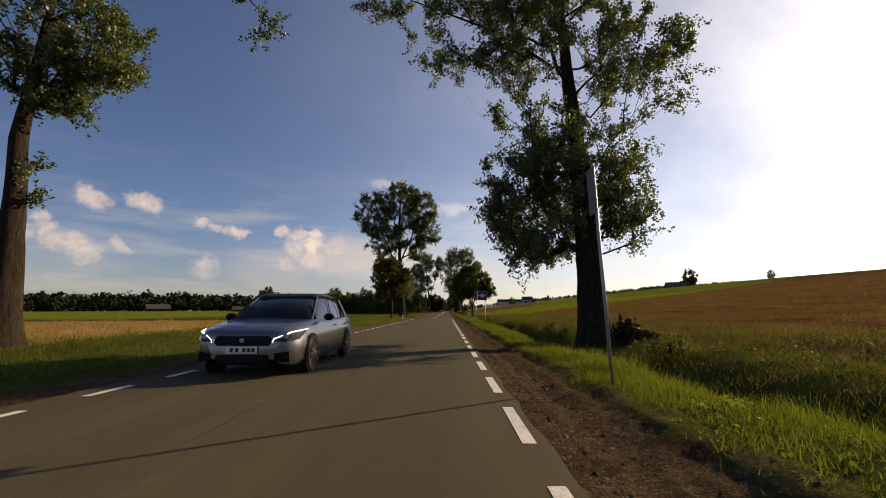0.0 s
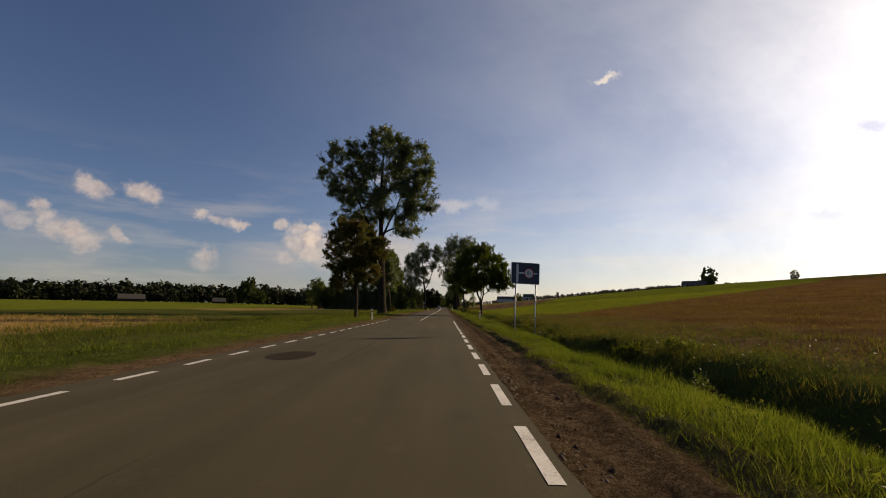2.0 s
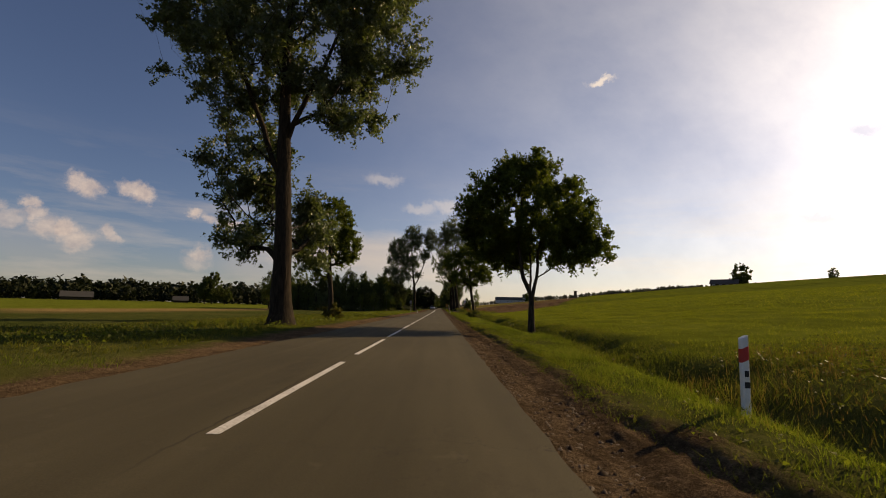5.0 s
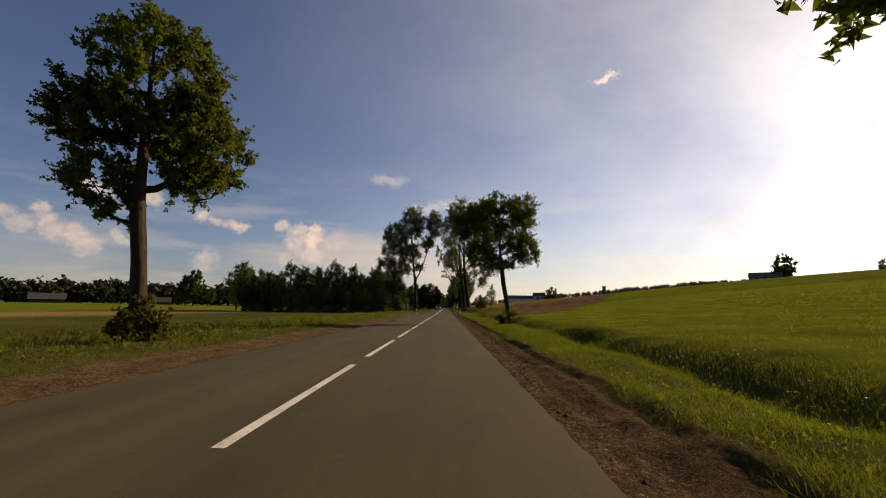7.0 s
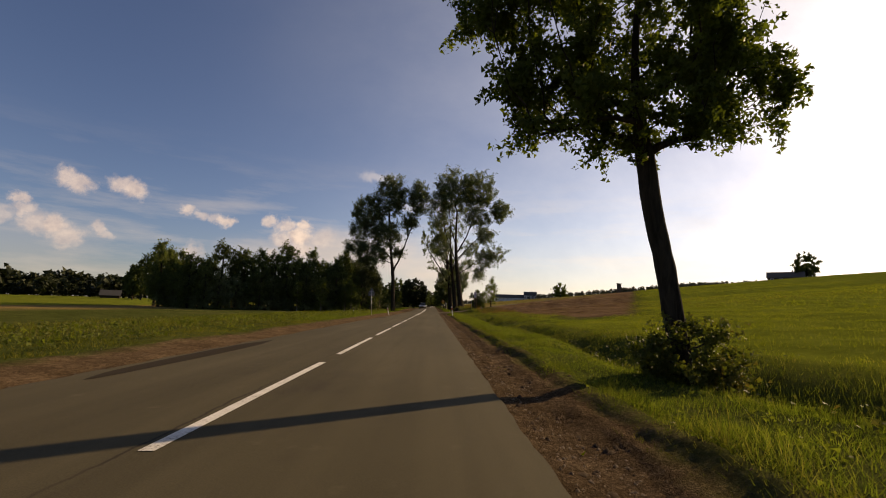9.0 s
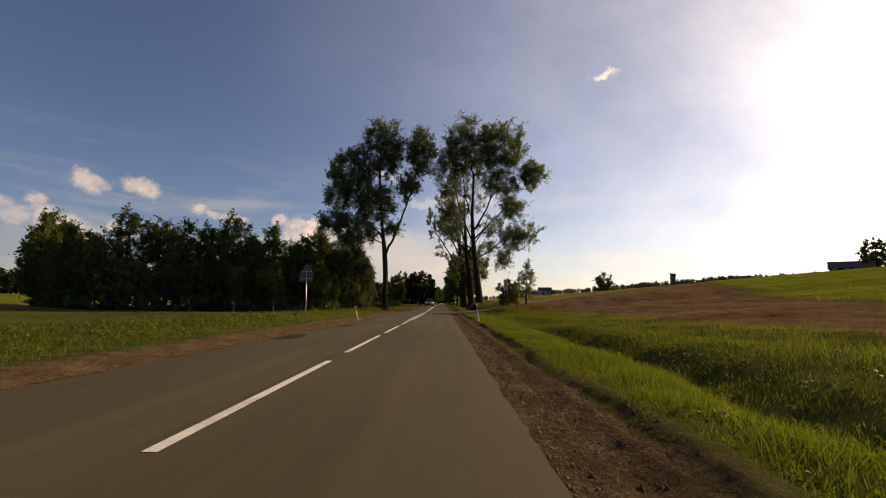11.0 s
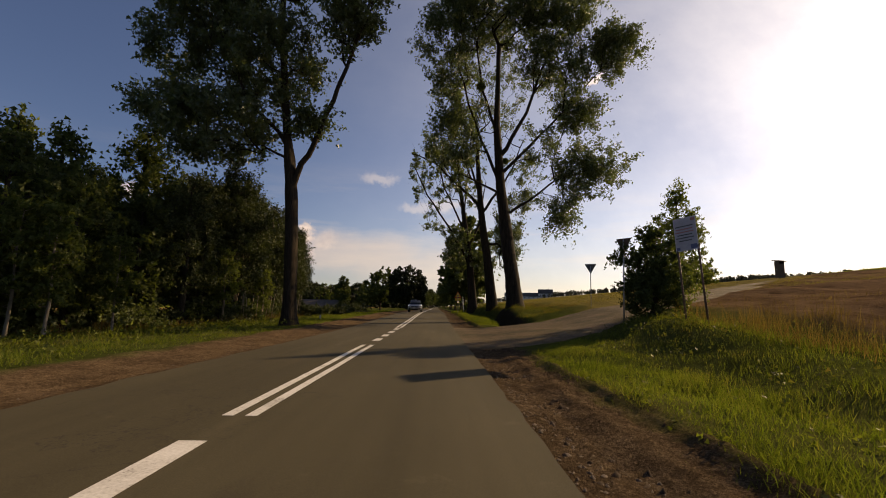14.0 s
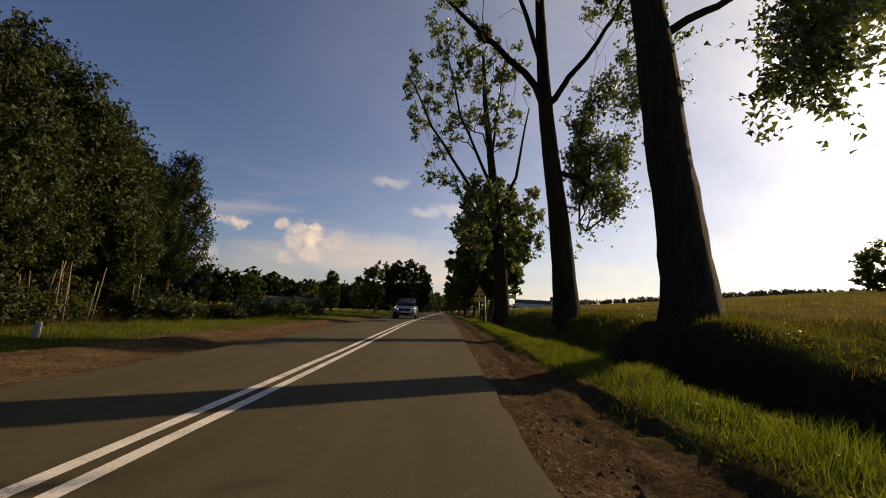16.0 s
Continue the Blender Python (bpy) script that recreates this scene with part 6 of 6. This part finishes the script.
part("symbol", merged(outline([(-0.1, 2.14), (-0.05, 2.3), (-0.02, 2.14)], -0.009), outline([(0.03, 2.14), (0.06, 2.33), (0.1, 2.14)], -0.009)), BLACK, plate, "black symbol")
part("sub_plate", outline(rounded(0.66, 0.3, 0.03, (0, 1.74)), 0.018), YELLOW, warn, "yellow plate below")
second = thing("marker_pole", pose(3.9, 247.0, float(land(3.9, 247.0)) - 0.05, 0, -4, 0), "slim pale leaning pole beside the poplars", "pole")
part("shaft", rod(0.05, 0.04, -0.2, 2.3, 8), WHITE, second, shade=True)

# ================= hunting stand in the field =================
stand = thing("hunting_stand", ground_at(59.5, 262.0), "small dark wooden hunting stand on stilts", "hunting stand")
for x, y in ((-0.42, -0.42), (0.42, -0.42), (-0.42, 0.42), (0.42, 0.42)):
    part("stilt", rod(0.07, 0.06, -0.3, 2.0, 6, (x, y)), WOOD, stand)
part("boarding", merged(*[box(0.2, 0.04, 1.5, (-0.42 + 0.21 * k, -0.46, 0.9), 0.01) for k in range(5)], *[box(0.04, 0.2, 1.5, (-0.46, -0.42 + 0.21 * k, 0.9), 0.01) for k in range(5)]), WOOD, stand)
part("cabin", merged(box(1.0, 1.0, 0.8, (0, 0, 2.1), 0.02), box(0.1, 1.0, 0.6, (-0.45, 0, 2.75), 0.01), box(0.1, 1.0, 0.6, (0.45, 0, 2.75), 0.01), box(1.0, 0.1, 0.6, (0, 0.45, 2.75), 0.01)), WOOD, stand)
part("roof", box(1.5, 1.5, 0.14, (0, 0, 3.12), 0.02, pose(0, 0, 0, 6, 4, 0)), WOOD, stand)

# ================= far buildings =================
ROOF = plain("dark_roof", (0.075, 0.06, 0.05), 0.85, vary=0.3, scale=2, bump=0.4)
GREYROOF = plain("grey_roof", (0.045, 0.043, 0.04), 0.8, vary=0.25, scale=2, bump=0.3)
PLASTER = plain("pale_plaster", (0.55, 0.53, 0.49), 0.9, vary=0.15, scale=2)
PANE = plain("dark_pane", (0.02, 0.022, 0.025), 0.15, vary=0.1)


def house(name, m, w, d, h, rise, roof, label, windows, wall=None):
    """Long house: walls with windows and frames, a gabled roof with eaves, a chimney."""
    ob = thing(name, m, label, "building")
    bm = bmesh.new()
    lo = [bm.verts.new(p) for p in ((-w / 2, -d / 2, -0.3), (w / 2, -d / 2, -0.3), (w / 2, d / 2, -0.3), (-w / 2, d / 2, -0.3))]
    hi = [bm.verts.new(p) for p in ((-w / 2, -d / 2, h), (w / 2, -d / 2, h), (w / 2, d / 2, h), (-w / 2, d / 2, h))]
    a, b = bm.verts.new((-w / 2, 0, h + rise)), bm.verts.new((w / 2, 0, h + rise))
    for i in (0, 2):
        bm.faces.new((lo[i], lo[(i + 1) % 4], hi[(i + 1) % 4], hi[i]))
    bm.faces.new((lo[1], lo[2], hi[2], b, hi[1]))
    bm.faces.new((lo[3], lo[0], hi[0], a, hi[3]))
    bmesh.ops.recalc_face_normals(bm, faces=bm.faces)
    walls = part("wall", bm, wall or PLASTER, ob)
    slope = math.degrees(math.atan2(rise, d / 2))
    ln = math.hypot(rise, d / 2) + 0.7
    for s in (-1, 1):
        part("roof", box(w + 1.0, ln, 0.16, (0, s * (d / 4 + 0.25), h + rise / 2 - 0.05), 0.02, pose(0, 0, 0, -s * slope, 0, 0)), roof, ob)
    part("chimney", box(0.6, 0.6, 1.6, (w * 0.2, 0.3, h + rise + 0.2), 0.03), BARK_SMOOTH, ob)
    for i in range(windows):
        x = -w / 2 + w * (i + 0.5) / windows
        part("window", box(1.3, 0.1, 1.3, (x, -d / 2 - 0.03, h * 0.55), 0.01), WHITE, walls)
        part("pane", box(1.1, 0.04, 1.1, (x, -d / 2 - 0.08, h * 0.55), 0.005), PANE, walls)
    return ob


house("farmhouse", ground_at(-41.0, 325.0, -0.1, 14), 20, 7, 2.2, 1.9, ROOF, "low pale farmhouse with a dark roof behind hedges", 6, GREY_SHEET)
house("barn", ground_at(-219, 337, -0.6, 40), 15, 8, 2.8, 3.0, GREYROOF, "long grey-roofed barn before the far forest", 0, BARK_SMOOTH)
house("barn", ground_at(-165, 352, -0.6, 30), 8, 6, 2.2, 2.4, GREYROOF, "small dark outbuilding before the far forest", 0, BARK_SMOOTH)
house("farmhouse", ground_at(126, 700, 0, -12), 16, 10, 5.0, 4.5, GREYROOF, "white farmhouse far off across the fields", 4)
house("barn", ground_at(100, 705, 0, -10), 40, 12, 4.0, 4.0, GREYROOF, "long grey barn far off across the fields", 8)
house("farmhouse", ground_at(172, 334, -0.6, -40), 14, 8, 2.4, 2.6, ROOF, "dark-roofed farmhouse beside the big tree on the ridge", 4, BARK_SMOOTH)

# ================= cars =================
SILVER, k = material("silver_car_paint")
finish(k, k.ramp(k.noise(place(k), 1.5, 3.0), [(0.3, (0.2, 0.2, 0.21)), (0.7, (0.24, 0.24, 0.25))]), 0.3, None, metal=0.8, Coat_Weight=0.5, Coat_Roughness=0.05)
CARGLASS, k = material("car_glass")
finish(k, (0.006, 0.007, 0.008), 0.05, None, Coat_Weight=0.2, Coat_Roughness=0.02)
TYRE = plain("tyre_rubber", (0.02, 0.02, 0.02), 0.85)
ALLOY = plain("alloy", (0.55, 0.46, 0.32), 0.3, 0.9, vary=0.1)
TRIM = plain("black_plastic", (0.008, 0.008, 0.008), 0.6, Specular_IOR_Level=0.2)
LAMPGLASS, k = material("headlamp")
finish(k, (0.05, 0.052, 0.056), 0.12, None, Coat_Weight=0.4)
DRL, k = material("daylight_strip")
finish(k, (0.9, 0.9, 0.9), 0.3, None, Emission_Color=(1, 1, 1, 1), Emission_Strength=1.3)


def car_body(length, width, stations, ring):
    """Skin lofted over stations along the car: (y, sill, belt, half-width at sill, half-width at belt)."""
    bm = bmesh.new()
    rows = [[bm.verts.new((x, y, z)) for x, z in ring(s)] for y, *s in stations]
    for p, q in zip(rows, rows[1:]):
        for i in range(len(p) - 1):
            bm.faces.new((p[i], p[i + 1], q[i + 1], q[i]))
    bm.faces.new(rows[0])
    bm.faces.new(list(reversed(rows[-1])))
    bmesh.ops.recalc_face_normals(bm, faces=bm.faces)
    return bm


def lower_ring(s):
    sill, belt, ws, wb = s
    mid = sill + (belt - sill) * 0.5
    pts = [(ws * 0.9, sill), (ws, sill + 0.08), (ws * 1.015, mid), (wb, belt - 0.07), (wb * 0.96, belt), (wb * 0.6, belt + 0.025)]
    return pts + [(0, belt + 0.035)] + [(-x, z) for x, z in reversed(pts)]


def upper_ring(s):
    base, top, wb, wt = s
    pts = [(wb, base), (wb - (wb - wt) * 0.55, base + (top - base) * 0.55), (wt, top - 0.05), (wt * 0.86, top)]
    return pts + [(0, top + 0.015)] + [(-x, z) for x, z in reversed(pts)]


def make_car(m, label, L, W, H, paint, suv=False, silver_wheels=True):
    """Front looks along -y; the origin lies under the middle."""
    ob = thing("car", m, label, "car", "oncoming cars")
    hw, f, b = W / 2, -L / 2, L / 2
    up = 0.14 if suv else 0.0
    belt = (0.98 if suv else 0.92)
    body = car_body(L, W, [(f, 0.3 + up, 0.62 + up, hw * 0.62, hw * 0.66), (f + 0.06, 0.22 + up, 0.72 + up, hw * 0.8, hw * 0.8), (f + 0.25, 0.19 + up, 0.78 + up, hw * 0.94, hw * 0.9), (f + 0.6, 0.18 + up, 0.84 + up, hw * 0.99, hw * 0.94),
                            (f + 1.2, 0.18 + up, 0.93 + up, hw, hw * 0.96), (-0.2, 0.18 + up, belt + up * 0.6, hw * 0.99, hw * 0.97), (0.9, 0.18 + up, belt + 0.02 + up * 0.6, hw, hw * 0.98),
                            (b - 0.6, 0.2 + up, belt + 0.05 + up * 0.6, hw * 0.99, hw * 0.96), (b - 0.12, 0.26 + up, belt + 0.04 + up * 0.5, hw * 0.94, hw * 0.9), (b, 0.34 + up, belt - 0.05 + up * 0.5, hw * 0.86, hw * 0.84)], lower_ring)
    shell = part("body", body, paint, ob, shade=True)
    yw, yr = f + 1.1, b - 0.25
    zb = belt + up * 0.5 - 0.02
    glass = car_body(L, W, [(yw, zb - 0.04, zb + 0.01, hw * 0.86, hw * 0.8), (yw + 0.42, zb - 0.04, zb + (H - zb) * 0.52, hw * 0.9, hw * 0.76), (yw + 0.85, zb - 0.04, H - 0.06, hw * 0.91, hw * 0.7), (yw + 1.3, zb - 0.04, H - 0.025, hw * 0.91, hw * 0.71),
                             (yr - 0.9, zb - 0.04, H - 0.045, hw * 0.9, hw * 0.7), (yr - 0.25, zb - 0.04, H - 0.1, hw * 0.88, hw * 0.66), (yr, zb - 0.04, zb + 0.12, hw * 0.84, hw * 0.62)], upper_ring)
    part("glasshouse", glass, CARGLASS, ob, "dark tinted windows", True)
    # roof skin and pillars
    roof = bmesh.new()
    rows = []
    for y, z, wt in ((yw + 0.78, H - 0.075, 0.7), (yw + 0.9, H - 0.03, 0.71), (yw + 1.4, H + 0.0, 0.72), (yr - 0.9, H - 0.02, 0.71), (yr - 0.15, H - 0.07, 0.67)):
        rows.append([roof.verts.new((hw * wt * s, y, z + (0.018 if abs(s) < 0.9 else -0.035))) for s in (-1.02, -0.8, -0.4, 0, 0.4, 0.8, 1.02)])
    for p, q in zip(rows, rows[1:]):
        for i in range(6):
            roof.faces.new((p[i], p[i + 1], q[i + 1], q[i]))
    bmesh.ops.solidify(roof, geom=roof.faces[:], thickness=0.02)
    part("roof", roof, paint, ob, shade=True)
    for s in (-1, 1):
        def pillar(y0, z0, x0, y1, z1, x1, w):
            bm = bmesh.new()
            q = [bm.verts.new(p) for p in ((s * x0, y0 - w, z0), (s * x0, y0 + w, z0), (s * x1, y1 + w, z1), (s * x1, y1 - w, z1))]
            fc = bm.faces.new(q)
            bmesh.ops.solidify(bm, geom=[fc], thickness=0.03)
            return bm
        part("pillar", pillar(yw + 0.06, zb, hw * 0.875, yw + 0.86, H - 0.06, hw * 0.73, 0.05), paint, ob)
        part("pillar", pillar(0.15, zb, hw * 0.92, 0.35, H - 0.05, hw * 0.735, 0.04), TRIM, ob)
        part("pillar", pillar(1.15, zb, hw * 0.92, 1.1, H - 0.05, hw * 0.73, 0.04), TRIM, ob)
        part("pillar", pillar(yr - 0.12, zb, hw * 0.88, yr - 0.4, H - 0.1, hw * 0.69, 0.09), paint, ob)
        mirror = box(0.2, 0.12, 0.14, (s * (hw + 0.1), yw + 0.5, zb + 0.08), 0.035)
        part("mirror", mirror, TRIM, ob, "dark door mirror", True)
        lamp = bmesh.new()
        zl = 0.62 + up
        q = [lamp.verts.new(p) for p in ((s * hw * 0.56, f - 0.025, zl - 0.03), (s * hw * 0.8, f + 0.02, zl - 0.035), (s * hw * 0.97, f + 0.22, zl - 0.0), (s * hw * 1.015, f + 0.56, zl + 0.16), (s * hw * 0.86, f + 0.16, zl + 0.125), (s * hw * 0.6, f + 0.0, zl + 0.04))]
        fc = lamp.faces.new(q)
        bmesh.ops.solidify(lamp, geom=[fc], thickness=0.05)
        lm = part("headlight", lamp, LAMPGLASS, ob, "clear headlight")
        strip_bm = bmesh.new()
        q = [strip_bm.verts.new(p) for p in ((s * hw * 0.55, f - 0.05, zl - 0.04), (s * hw * 0.585, f - 0.035, zl + 0.026), (s * hw * 0.87, f + 0.13, zl + 0.137), (s * hw * 1.03, f + 0.55, zl + 0.172), (s * hw * 1.03, f + 0.53, zl + 0.164), (s * hw * 0.87, f + 0.12, zl + 0.126), (s * hw * 0.598, f - 0.03, zl + 0.014), (s * hw * 0.566, f - 0.045, zl - 0.04))]
        fc = strip_bm.faces.new(q)
        bmesh.ops.solidify(strip_bm, geom=[fc], thickness=0.03)
        part("light_strip", strip_bm, DRL, lm, "lit daytime strip")
        fog = bmesh.new()
        q = [fog.verts.new(p) for p in ((s * hw * 0.6, f - 0.03, 0.27 + up), (s * hw * 0.86, f + 0.07, 0.25 + up), (s * hw * 0.89, f + 0.12, 0.36 + up), (s * hw * 0.84, f + 0.04, 0.43 + up), (s * hw * 0.6, f - 0.03, 0.4 + up))]
        bmesh.ops.solidify(fog, geom=[fog.faces.new(q)], thickness=0.04)
        part("air_intake", fog, TRIM, ob)
        for y in (0.05, 1.0):
            part("door_handle", box(0.03, 0.2, 0.03, (s * (hw + 0.005), y + 0.25, belt - 0.12 + up * 0.6), 0.01), paint, ob)
    part("grille", box(hw * 1.06, 0.07, 0.16, (0, f - 0.005, 0.6 + up), 0.03), TRIM, ob, "black grille")
    part("bumper_intake", box(hw * 1.0, 0.05, 0.13, (0, f - 0.012, 0.31 + up), 0.024), TRIM, ob)
    plate = part("number_plate", box(0.52, 0.02, 0.115, (0, f - 0.05, 0.455 + up), 0.004), WHITE, ob, "white number plate with dark bars")
    for x in (-0.16, -0.07, 0.05, 0.13, 0.2):
        part("plate_bar", box(0.055, 0.006, 0.065, (x, f - 0.0615, 0.455 + up), 0.001), BLACK, plate)
    part("badge", disc(0.04, 0.012, (0, f - 0.038, 0.61 + up), 18), STEEL, ob, "small plain badge")
    part("bonnet_seam", box(hw * 1.5, 0.012, 0.006, (0, f + 0.3, 0.835 + up), 0.0), TRIM, ob)
    r = 0.33 if not suv else 0.36
    for x in (-1, 1):
        for y in (f + 0.87, b - 0.93):
            arch = disc(r + 0.035, 0.02, (0, 0, 0), 28)
            bmesh.ops.transform(arch, matrix=pose(x * (hw - 0.005), y, r, 0, 0, 90 * x), verts=arch.verts)
            part("wheel_arch", arch, TRIM, ob)
            tyre = bmesh.new()
            prof = [(r - 0.1, -0.1), (r - 0.03, -0.105), (r, -0.08), (r, 0.08), (r - 0.03, 0.105), (r - 0.1, 0.1)]
            rings = []
            for i in range(28):
                a = 2 * math.pi * i / 28
                rings.append([tyre.verts.new((w, q * math.cos(a), q * math.sin(a))) for q, w in prof])
            for i in range(28):
                p, q = rings[i], rings[(i + 1) % 28]
                for j in range(5):
                    tyre.faces.new((p[j], p[j + 1], q[j + 1], q[j]))
            bmesh.ops.recalc_face_normals(tyre, faces=tyre.faces)
            bmesh.ops.translate(tyre, vec=(x * (hw - 0.06), y, r), verts=tyre.verts)
            wh = part("tyre", tyre, TYRE, ob, shade=True)
            rim = [rod(r - 0.09, r - 0.09, -0.03, 0.0, 28)]
            for i in range(10):
                rim.append(box(0.035, r - 0.1, 0.03, (0, (r - 0.1) / 2, 0.015), 0.006))
                bmesh.ops.rotate(rim[-1], verts=rim[-1].verts, matrix=Matrix.Rotation(2 * math.pi * i / 10, 3, "Z"))
            rim.append(rod(0.06, 0.05, 0.0, 0.05, 14))
            rim = merged(*rim)
            bmesh.ops.transform(rim, matrix=pose(x * (hw + 0.015), y, r, 0, 90 * x, 0), verts=rim.verts)
            part("rim", rim, ALLOY, wh, "alloy rim")
    part("underside", box(W * 0.86, L * 0.86, 0.06, (0, 0, 0.2 + up), 0.01), TRIM, ob)
    return ob


make_car(pose(-3.13, 10.05, 0.0, 0, 0, 0), "silver estate car coming towards us with lights on", 4.58, 1.8, 1.47, SILVER)
make_car(pose(-2.75, 248.5, float(road_z(248.5)), 0, 0, 0), "silver off-road car coming towards us down the road", 4.5, 1.84, 1.68, SILVER, suv=True)
